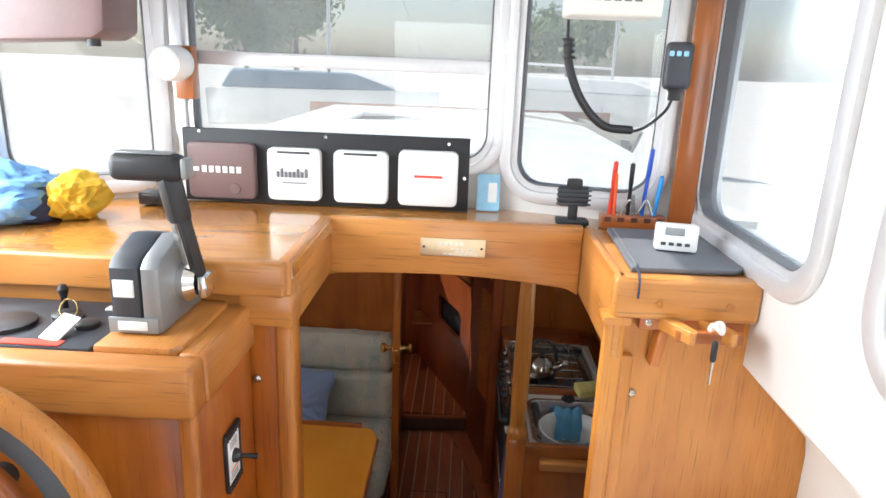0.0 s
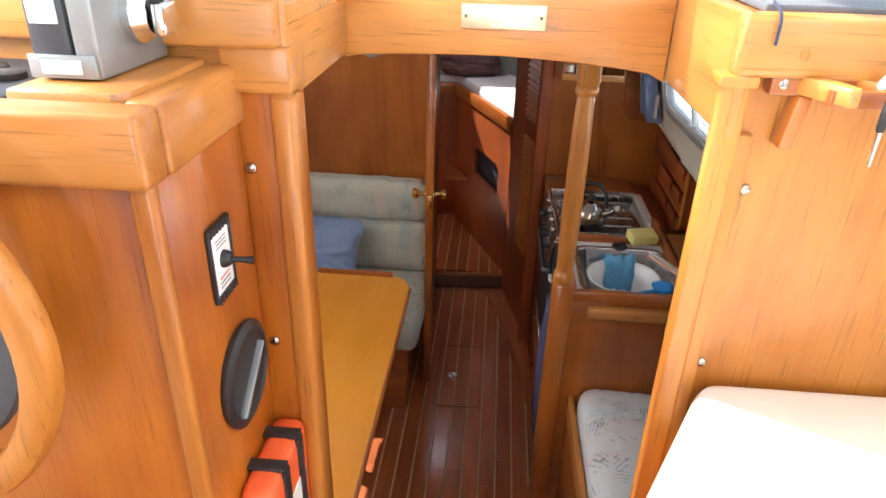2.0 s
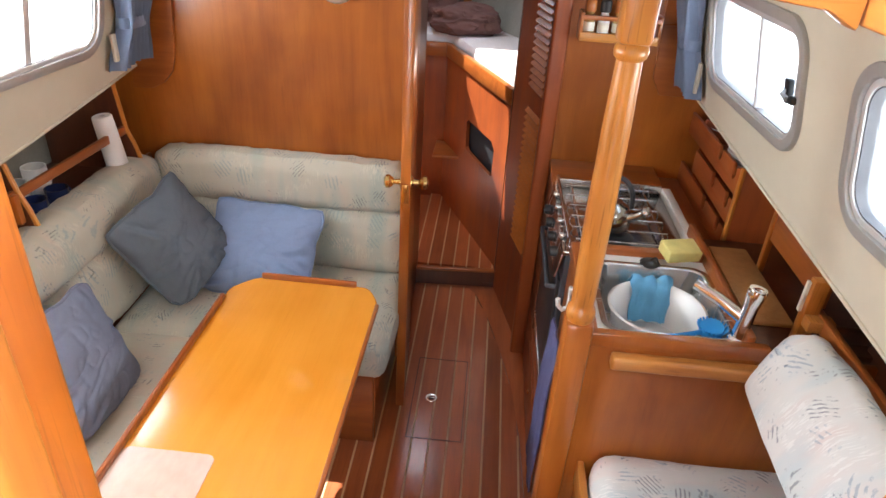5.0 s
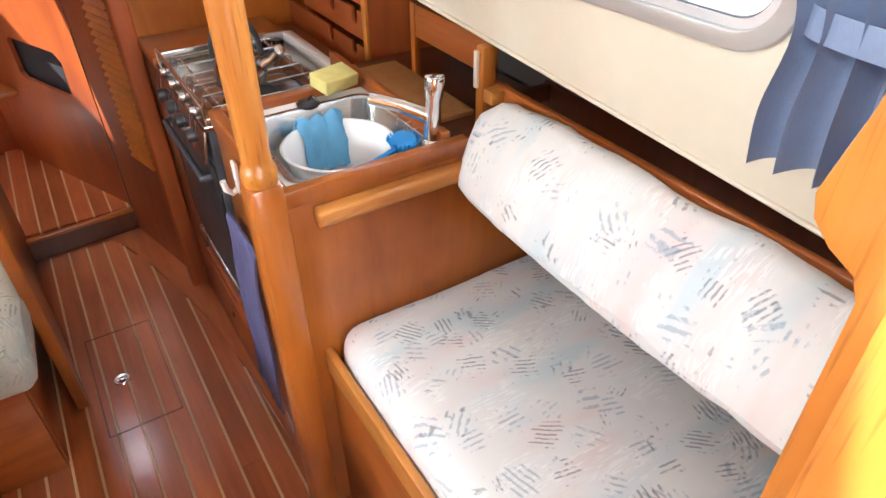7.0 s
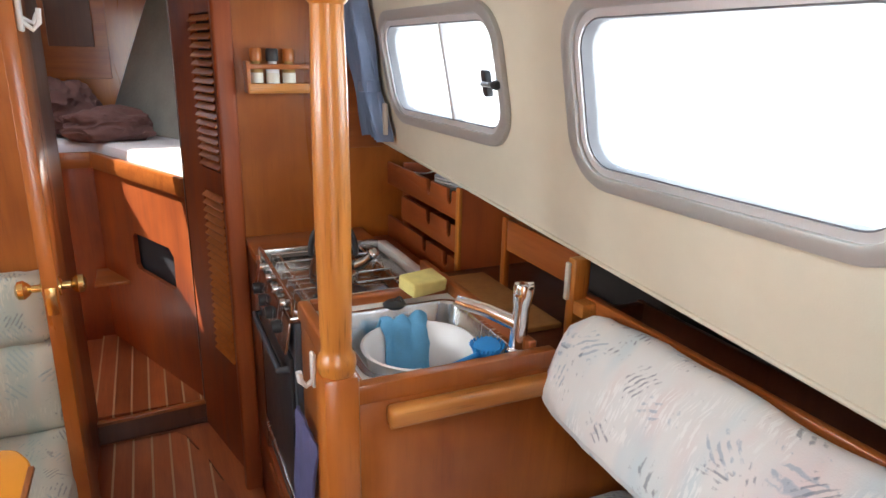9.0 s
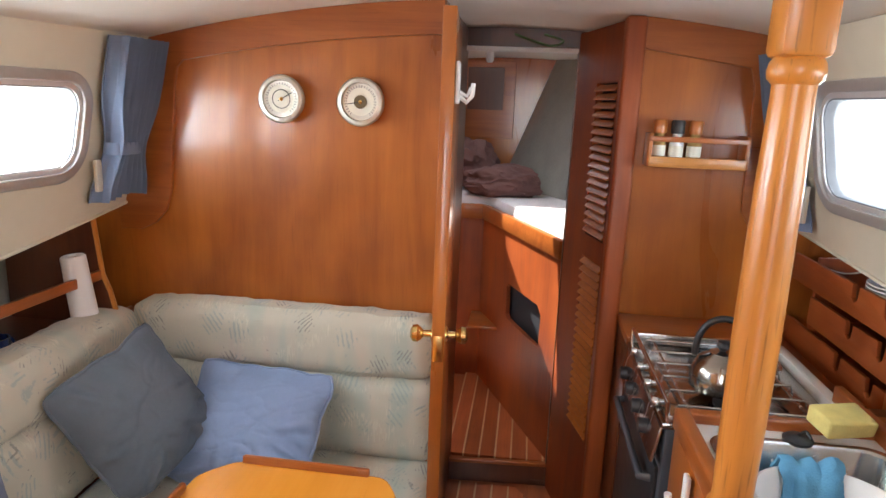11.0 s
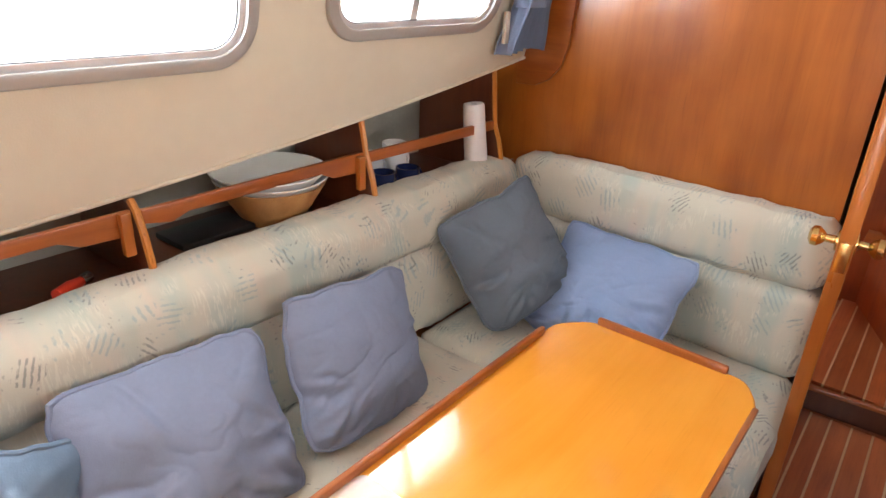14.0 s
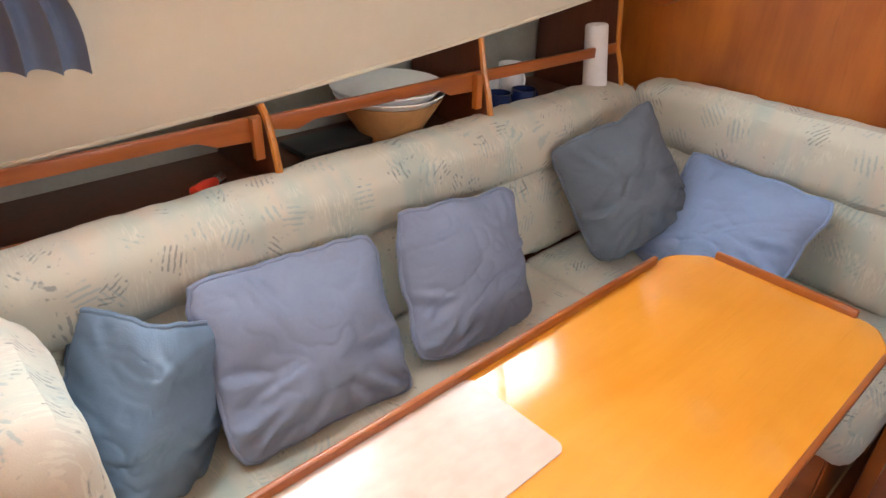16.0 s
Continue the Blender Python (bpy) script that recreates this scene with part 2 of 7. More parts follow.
M = {
    "teak": wood("teak_panel", (0.20, 0.043, 0.007), (0.54, 0.170, 0.024), "z", figure=1.4, streak=0.24, pores=0.12, coat=0.5),
    "teak_x": wood("teak_trim_across", (0.22, 0.05, 0.010), (0.46, 0.14, 0.028), "x"),
    "teak_y": wood("teak_trim_along", (0.22, 0.05, 0.010), (0.46, 0.14, 0.028), "y"),
    "mahogany": wood("red_mahogany", (0.17, 0.030, 0.008), (0.46, 0.105, 0.018), "z", figure=1.2, streak=0.3, pores=0.12, coat=0.08, rough=0.48),
    "mahogany_y": wood("red_mahogany_along", (0.18, 0.034, 0.008), (0.46, 0.112, 0.018), "y", figure=1.0, streak=0.3, pores=0.12, coat=0.08, rough=0.48),
    "honey": wood("honey_panel", (0.32, 0.092, 0.012), (0.68, 0.285, 0.050), "z", rough=0.3, figure=1.2, streak=0.4, pores=0.4, coat=0.3),
    "honey_x": wood("honey_trim_across", (0.34, 0.108, 0.017), (0.69, 0.31, 0.075), "x", rough=0.32, figure=1.2, streak=0.4, pores=0.4),
    "honey_y": wood("honey_trim_along", (0.34, 0.108, 0.017), (0.69, 0.31, 0.075), "y", rough=0.32, figure=1.2, streak=0.4, pores=0.4),
    "dash": wood("dashboard_veneer", (0.34, 0.12, 0.016), (0.70, 0.32, 0.075), "x", rough=0.2, coat=1.0, figure=0.9, pores=0.2, gloss=0.1),
    "console": wood("console_panel", (0.24, 0.050, 0.005), (0.64, 0.21, 0.020), "z", rough=0.3, figure=1.7, streak=0.35, pores=0.35, coat=0.3),
    "table": wood("table_veneer", (0.66, 0.245, 0.022), (0.80, 0.34, 0.045), "y", rough=0.14, coat=1.0, figure=1.4, pores=0.05, gloss=0.035, streak=0.35),
    "sole": wood("sole_plank", (0.26, 0.06, 0.018), (0.56, 0.155, 0.045), "y", rough=0.3, coat=0.9, piece=0.2, gloss=0.13),
    "sole_y": wood("sole_margin", (0.27, 0.064, 0.019), (0.58, 0.165, 0.048), "y", rough=0.3, coat=0.9, gloss=0.13),
    # Brighter than the locker wood: light caught by the slats, in the colour.
    "slat": wood("louvre_slat_lit", (0.46, 0.13, 0.022), (0.74, 0.25, 0.045), "x", rough=0.32),
    "strip": wood("holly_strip", (0.5, 0.31, 0.16), (0.7, 0.48, 0.28), "y", rough=0.4, coat=0.2),
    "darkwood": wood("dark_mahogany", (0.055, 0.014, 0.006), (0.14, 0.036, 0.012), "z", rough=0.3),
    # Same upholstery: port ground darkened as less lit, starboard made paler as lit.
    "fabric": fabric("settee_fabric_shaded", (0.51, 0.49, 0.40), (0.15, 0.165, 0.17), (0.60, 0.46, 0.37), "y"),
    "fabric_x": fabric("settee_fabric_across", (0.53, 0.52, 0.435), (0.15, 0.165, 0.17), (0.60, 0.48, 0.40), "x"),
    "fabric_lit": fabric("settee_fabric_lit", (0.69, 0.70, 0.69), (0.13, 0.155, 0.20), (0.70, 0.52, 0.50), "y"),
    "liner": mat("vinyl_liner", (0.66, 0.61, 0.49), 0.55, vary=0.05, scale=3, bump=0.15, bump_scale=300),
    "white_wall": mat("white_moulding", (0.80, 0.79, 0.76), 0.4, vary=0.04, scale=3, bump=0.05, bump_scale=60),
    "ceiling": mat("headliner", (0.78, 0.75, 0.68), 0.6, vary=0.04, scale=3, bump=0.1, bump_scale=200),
    "alu": mat("anodised_aluminium", (0.70, 0.70, 0.71), 0.36, metal=0.4, vary=0.06, scale=8, bump=0.05, bump_scale=200),
    "alu_grey": mat("grey_anodised_aluminium", (0.46, 0.455, 0.44), 0.4, metal=0.4, vary=0.06, scale=8, bump=0.05, bump_scale=200),
    "grey_rubber": mat("window_rubber", (0.14, 0.14, 0.15), 0.6, vary=0.1),
    "glass": pane_glass("window_glass"),
    "black": mat("black_plastic", (0.02, 0.02, 0.022), 0.42, vary=0.2, scale=20, bump=0.1, bump_scale=400),
    "black_panel": mat("black_panel", (0.018, 0.018, 0.02), 0.55, vary=0.2, scale=20),
    "dark_rubber": mat("grey_leather", (0.10, 0.115, 0.13), 0.6, vary=0.15, scale=12, bump=0.2, bump_scale=220),
    "grey": mat("grey_metal_paint", (0.27, 0.28, 0.285), 0.35, metal=0.4, vary=0.08, scale=14),
    "charcoal": mat("charcoal_plastic", (0.045, 0.05, 0.06), 0.4, vary=0.12, scale=14, bump=0.08, bump_scale=300),
    "white": mat("white_plastic", (0.80, 0.80, 0.79), 0.35, vary=0.03, scale=10),
    "bone": mat("bone_plastic", (0.74, 0.72, 0.65), 0.4, vary=0.05, scale=10),
    "brown": mat("brown_plastic_cover", (0.17, 0.105, 0.10), 0.5, vary=0.1, scale=14, bump=0.1, bump_scale=300),
    "chrome": mat("chrome", (0.8, 0.8, 0.8), 0.1, metal=1.0, vary=0.05, scale=20),
    "satin": mat("satin_nickel", (0.60, 0.58, 0.52), 0.42, metal=0.85, vary=0.08, scale=30),
    # Steel darkened to stand in for the dim surroundings it mirrors.
    "kettle": mat("dimmed_steel", (0.42, 0.40, 0.37), 0.16, metal=1.0, vary=0.12, scale=20),
    "steel": mat("brushed_steel", (0.62, 0.62, 0.61), 0.24, metal=1.0, vary=0.08, scale=16, stretch=(1, 8, 1)),
    "brass": mat("brass", (0.72, 0.50, 0.20), 0.24, metal=1.0, vary=0.12, scale=30),
    "bronze": mat("tarnished_bronze", (0.13, 0.10, 0.06), 0.45, metal=0.8, vary=0.3, scale=30),
    "orange": mat("orange_plastic", (0.85, 0.13, 0.035), 0.42, vary=0.06, scale=10, bump=0.05, bump_scale=200),
    "blue_cloth": mat("blue_cloth", (0.12, 0.36, 0.58), 0.9, vary=0.12, scale=30, bump=0.5, bump_scale=260),
    "pillow_a": mat("slate_blue_cotton", (0.195, 0.225, 0.315), 0.85, vary=0.07, scale=14, bump=0.3, bump_scale=420),
    "pillow_b": mat("sky_blue_cotton", (0.235, 0.325, 0.52), 0.85, vary=0.07, scale=14, bump=0.3, bump_scale=420),
    "pillow_c": mat("dark_slate_cotton", (0.12, 0.15, 0.185), 0.85, vary=0.08, scale=14, bump=0.3, bump_scale=420),
    "pillow_d": mat("blue_grey_cotton", (0.14, 0.20, 0.28), 0.85, vary=0.08, scale=14, bump=0.3, bump_scale=420),
    "curtain": mat("curtain_blue_cotton", (0.19, 0.25, 0.38), 0.9, vary=0.08, scale=14, bump=0.3, bump_scale=400),
    "curtain_lining": mat("curtain_lining", (0.62, 0.58, 0.5), 0.9, vary=0.05),
    "yellow_cloth": mat("yellow_oilskin", (0.58, 0.35, 0.02), 0.6, vary=0.15, scale=20, bump=0.3, bump_scale=90),
    "jacket_blue": mat("light_blue_fleece", (0.15, 0.33, 0.62), 0.9, vary=0.12, scale=20, bump=0.4, bump_scale=160),
    "navy": mat("navy_cloth", (0.035, 0.045, 0.09), 0.9, vary=0.15, scale=20, bump=0.3, bump_scale=200),
    "purple_towel": mat("blue_purple_towel", (0.10, 0.10, 0.22), 0.95, vary=0.15, scale=20, bump=0.6, bump_scale=260),
    "sponge": mat("yellow_sponge", (0.72, 0.62, 0.22), 0.95, vary=0.12, scale=30, bump=0.7, bump_scale=300),
    "vinyl_seat": mat("cream_seat_vinyl", (0.80, 0.75, 0.68), 0.5, vary=0.04, scale=6, bump=0.15, bump_scale=200),
    "mattress": mat("white_sheet", (0.78, 0.74, 0.74), 0.9, vary=0.05, scale=10, bump=0.4, bump_scale=60),
    "blanket": mat("red_brown_blanket", (0.15, 0.072, 0.062), 0.9, vary=0.2, scale=14, bump=0.4, bump_scale=120),
    "hull": mat("grey_hull_lining", (0.30, 0.29, 0.25), 0.8, vary=0.15, scale=8, bump=0.3, bump_scale=90),
    "paper": mat("white_paper", (0.80, 0.80, 0.80), 0.85, vary=0.03, scale=12),
    "placemat": frosted_sheet("frosted_placemat"),
    "mesh": mat("vent_black", (0.014, 0.016, 0.022), 0.7, vary=0.3, scale=60),
    "dial": mat("dial_face", (0.72, 0.70, 0.60), 0.4, vary=0.04, scale=30),
    "grey_pad": mat("grey_vinyl_pad", (0.13, 0.14, 0.16), 0.5, vary=0.08, scale=14, bump=0.15, bump_scale=260),
    "red": mat("red_plastic", (0.75, 0.06, 0.03), 0.4, vary=0.05),
    "blue": mat("blue_plastic", (0.03, 0.10, 0.5), 0.4, vary=0.05),
    "bright_blue": mat("bright_blue_plastic", (0.02, 0.30, 0.75), 0.45, vary=0.05),
    "card_blue": mat("printed_card_blue", (0.30, 0.58, 0.78), 0.4, vary=0.15, scale=40),
    "pale_brass": mat("worn_brass", (0.78, 0.64, 0.42), 0.42, metal=0.9, vary=0.12, scale=30),
    "bowl_wood": wood("bowl_wood", (0.36, 0.16, 0.05), (0.56, 0.31, 0.12), "z", rough=0.4, coat=0.1),
    "blue_mug": mat("blue_glaze", (0.012, 0.02, 0.07), 0.2, vary=0.08),
    "clear_glass": mat("drinking_glass", (0.6, 0.62, 0.62), 0.08, vary=0.05),
    "spice": mat("spice", (0.36, 0.22, 0.07), 0.8, vary=0.3, scale=120),
    "gel": mat("white_gelcoat", (0.82, 0.82, 0.80), 0.25, vary=0.03, scale=2),
    "concrete": mat("yard_concrete", (0.55, 0.54, 0.51), 0.85, vary=0.15, scale=0.6, bump=0.3, bump_scale=8),
    "leaf": mat("leaf", (0.11, 0.19, 0.05), 0.6, vary=0.4, scale=3),
    "bark": mat("bark", (0.10, 0.075, 0.05), 0.9, vary=0.3, scale=8),
    "boat_blue": mat("boat_cover_blue", (0.06, 0.16, 0.26), 0.7, vary=0.1, scale=3),
    # Near-black stands in for shade in the lockers and behind the louvres.
    "dark_void": mat("locker_shade", (0.03, 0.022, 0.018), 0.8, vary=0.2),
    "white_metal": mat("white_enamel", (0.78, 0.78, 0.75), 0.3, vary=0.04),
}


# ---- builders ----
WORLD_OF = {}


def finish(name, bm, material, smooth=False):
    bmesh.ops.recalc_face_normals(bm, faces=bm.faces[:])
    me = bpy.data.meshes.new(name)
    bm.to_mesh(me)
    bm.free()
    me.materials.append(M[material] if isinstance(material, str) else material)
    if smooth:
        me.polygons.foreach_set("use_smooth", [True] * len(me.polygons))
        me.set_sharp_from_angle(angle=radians(38))
    ob = new(name, me)
    WORLD_OF[ob] = Matrix.Identity(4)
    return ob


def part(name, bm, material, parent, label="", smooth=True):
    """One mesh as a part of a thing, built at its place in the world."""
    ob = finish(name, bm, material, smooth)
    ob.parent = parent
    ob.matrix_parent_inverse = WORLD_OF[parent].inverted()
    if label:
        tagged(ob, label)
    return ob


def thing(name, label, category, base=(0, 0, 0), group=""):
    ob = new(name)
    ob.empty_display_size = 0.05
    ob.matrix_basis = Matrix.Translation(base)
    WORLD_OF[ob] = Matrix.Translation(base)
    return tagged(ob, label, category, group)


def solid(name, bm, material, label, category, group="", kind="", smooth=True):
    return tagged(finish(name, bm, material, smooth), label, category, group, kind)


def bev(bm, w, seg=2, angle=0.5):
    if w > 0:
        edges = [e for e in bm.edges if len(e.link_faces) == 2 and e.calc_face_angle(0) > angle]
        bmesh.ops.bevel(bm, geom=edges, offset=w, segments=seg, profile=0.5, affect="EDGES", clamp_overlap=True)
    return bm


def box(x0, y0, z0, x1, y1, z1, w=0.003, seg=2):
    bm = bmesh.new()
    bmesh.ops.create_cube(bm, size=1)
    for v in bm.verts:
        v.co = ((x0 + x1) / 2 + v.co.x * (x1 - x0), (y0 + y1) / 2 + v.co.y * (y1 - y0), (z0 + z1) / 2 + v.co.z * (z1 - z0))
    return bev(bm, w, seg)


def join(*bms):
    out = bmesh.new()
    for b in bms:
        me = bpy.data.meshes.new("tmp")
        b.to_mesh(me)
        b.free()
        out.from_mesh(me)
        bpy.data.meshes.remove(me)
    return out


def moved(bm, m):
    bmesh.ops.transform(bm, matrix=m, verts=bm.verts[:])
    return bm


def rr(u0, v0, u1, v1, r, n=6):
    """A rounded rectangle, anticlockwise."""
    pts = []
    for cx, cy, a in ((u1 - r, v0 + r, -90), (u1 - r, v1 - r, 0), (u0 + r, v1 - r, 90), (u0 + r, v0 + r, 180)):
        for i in range(n + 1):
            b = radians(a + 90 * i / n)
            pts.append((cx + r * math.cos(b), cy + r * math.sin(b)))
    return pts


def plate(outer, holes, w0, w1, at, w=0.0):
    """A flat or bent sheet with holes: outlines in (u, v), thickness from w0 to w1, placed by at(u, v, w)."""
    bm = bmesh.new()
    if holes:
        edges = []
        for loop in (outer, *holes):
            vs = [bm.verts.new((u, v, w0)) for u, v in loop]
            edges += [bm.edges.new((vs[i - 1], vs[i])) for i in range(len(vs))]
        bmesh.ops.triangle_fill(bm, use_beauty=True, edges=edges)
    else:
        bm.faces.new([bm.verts.new((u, v, w0)) for u, v in outer])
    ret = bmesh.ops.extrude_face_region(bm, geom=bm.faces[:])
    for g in ret["geom"]:
        if isinstance(g, bmesh.types.BMVert):
            g.co.z = w1
    bmesh.ops.recalc_face_normals(bm, faces=bm.faces[:])
    bev(bm, w, 2, 0.9)
    for v in bm.verts:
        v.co = at(*v.co)
    return bm


def at_x(u, v, w):
    return Vector((w, u, v))


def at_y(u, v, w):
    return Vector((u, w, v))


def at_z(u, v, w):
    return Vector((u, v, w))


def eased(poly, r):
    """Corners of an outline rounded off."""
    out = []
    for i, p in enumerate(poly):
        p, a, b = Vector(p), Vector(poly[i - 1]), Vector(poly[(i + 1) % len(poly)])
        s, e = p + (a - p).normalized() * r, p + (b - p).normalized() * r
        out += [tuple(s * (1 - t) ** 2 + p * 2 * t * (1 - t) + e * t * t) for t in (0, 0.25, 0.5, 0.75, 1)]
    return out


def lathe(profile, n=32, m=None):
    """A turned shape about z from (radius, height) pairs."""
    bm = bmesh.new()
    rings = []
    for r, z in profile:
        if r < 1e-5:
            rings.append([bm.verts.new((0, 0, z))])
        else:
            rings.append([bm.verts.new((r * math.cos(2 * math.pi * i / n), r * math.sin(2 * math.pi * i / n), z)) for i in range(n)])
    for a, b in zip(rings, rings[1:]):
        for i in range(n):
            j = (i + 1) % n
            if len(a) == 1 and len(b) > 1:
                bm.faces.new((a[0], b[i], b[j]))
            elif len(b) == 1 and len(a) > 1:
                bm.faces.new((a[i], a[j], b[0]))
            elif len(a) > 1:
                bm.faces.new((a[i], a[j], b[j], b[i]))
    for ring in (rings[0], rings[-1]):
        if len(ring) > 1:
            bm.faces.new(ring)
    return moved(bm, m) if m else bm


def open_lathe(profile, n=32, m=None):
    bm = lathe(profile, n)
    caps = [f for f in bm.faces if len(f.verts) == n and n > 4]
    bmesh.ops.delete(bm, geom=caps, context="FACES_ONLY")
    return moved(bm, m) if m else bm


def tube(points, r, n=10, closed=False):
    """A round bar along points; r is one radius or one for each point."""
    pts = [Vector(p) for p in points]
    rs = r if isinstance(r, (list, tuple)) else [r] * len(pts)
    bm = bmesh.new()
    rings, up = [], None
    for i, p in enumerate(pts):
        a = pts[i - 1] if i or closed else p
        b = pts[(i + 1) % len(pts)] if i + 1 < len(pts) or closed else p
        d = (b - a).normalized()
        if up is None:
            up = d.orthogonal().normalized()
        up = (up - d * up.dot(d)).normalized()
        s = d.cross(up)
        rings.append([bm.verts.new(p + rs[i] * (up * math.cos(2 * math.pi * k / n) + s * math.sin(2 * math.pi * k / n))) for k in range(n)])
    pairs = list(zip(rings, rings[1:])) + ([(rings[-1], rings[0])] if closed else [])
    for a, b in pairs:
        for k in range(n):
            bm.faces.new((a[k], a[(k + 1) % n], b[(k + 1) % n], b[k]))
    if not closed:
        bm.faces.new(rings[0]), bm.faces.new(rings[-1])
    return bm


def curve_pts(ctrl, n=24):
    """A smooth line through control points."""
    c = [Vector(p) for p in ctrl]
    c = [c[0] * 2 - c[1]] + c + [c[-1] * 2 - c[-2]]
    out = []
    for i in range(1, len(c) - 2):
        for k in range(n):
            t = k / n
            out.append(0.5 * (2 * c[i] + (c[i + 1] - c[i - 1]) * t + (2 * c[i - 1] - 5 * c[i] + 4 * c[i + 1] - c[i + 2]) * t * t + (3 * c[i] - c[i - 1] - 3 * c[i + 1] + c[i + 2]) * t ** 3))
    return out + [c[-2]]


def bar(a, b, w, h, bevel=0.004, up=(0, 0, 1)):
    """A rectangular bar from a to b, w wide and h high."""
    a, b = Vector(a), Vector(b)
    d = (b - a).normalized()
    s = d.cross(Vector(up)).normalized()
    t = s.cross(d)
    bm = box(-w / 2, 0, -h / 2, w / 2, (b - a).length, h / 2, bevel)
    return moved(bm, Matrix.Translation(a) @ Matrix((s, d, t)).transposed().to_4x4())


def soften(bm, cuts=1, amount=0.004, scale=9.0, seed=0.0):
    """Small unevenness of a stuffed or worn shape."""
    for v in bm.verts:
        v.co += noise.noise_vector(v.co * scale + Vector((seed, seed * 2, 3))) * amount
    return bm


def cushion(x0, y0, z0, x1, y1, z1, r=0.04, puff=0.012, seed=0.0, shear=None, gather=0.0):
    """A foam cushion in a fitted cover: domed faces, round edges, slight sag and wrinkles."""
    nx, ny, nz = (max(3, int(d / 0.026)) for d in (x1 - x0, y1 - y0, z1 - z0))
    bm = bmesh.new()
    bmesh.ops.create_cube(bm, size=2)
    for axis, cuts in ((0, nx), (1, ny), (2, nz)):
        es = [e for e in bm.edges if abs((e.verts[0].co - e.verts[1].co).normalized()[axis]) > 0.9]
        bmesh.ops.subdivide_edges(bm, edges=es, cuts=cuts, use_grid_fill=True)
    h = Vector(((x1 - x0) / 2, (y1 - y0) / 2, (z1 - z0) / 2))
    c = Vector(((x0 + x1) / 2, (y0 + y1) / 2, (z0 + z1) / 2))
    for v in bm.verts:
        u = v.co.copy()
        p = Vector((u.x * h.x, u.y * h.y, u.z * h.z))
        core = Vector([max(-(h[i] - r), min(h[i] - r, p[i])) for i in range(3)])
        d = p - core
        if d.length > 1e-6:
            p = core + d.normalized() * r
        flat = [(1 - u[i] ** 4) for i in range(3)]
        for i in range(3):
            j, k = (i + 1) % 3, (i + 2) % 3
            if abs(u[i]) > 0.98:
                p[i] += math.copysign(puff * flat[j] * flat[k], u[i])
        w = c + p
        if gather:
            q = Vector((w.x * 9, w.y * 3, w.z * 4)) if h.x > h.y else Vector((w.x * 3, w.y * 9, w.z * 4))
            k = noise.noise(q * 2.2 + Vector((seed, 4, 2)))
            w += d.normalized() * gather * (1 - 2.2 * abs(k)) if d.length > 1e-6 else Vector((0, 0, 0))
        w += noise.noise_vector(w * 7 + Vector((seed, 0, seed))) * 0.006 + noise.noise_vector(w * 26 + Vector((seed, 1, 0))) * 0.0022
        v.co = shear(w) if shear else w
    return bm


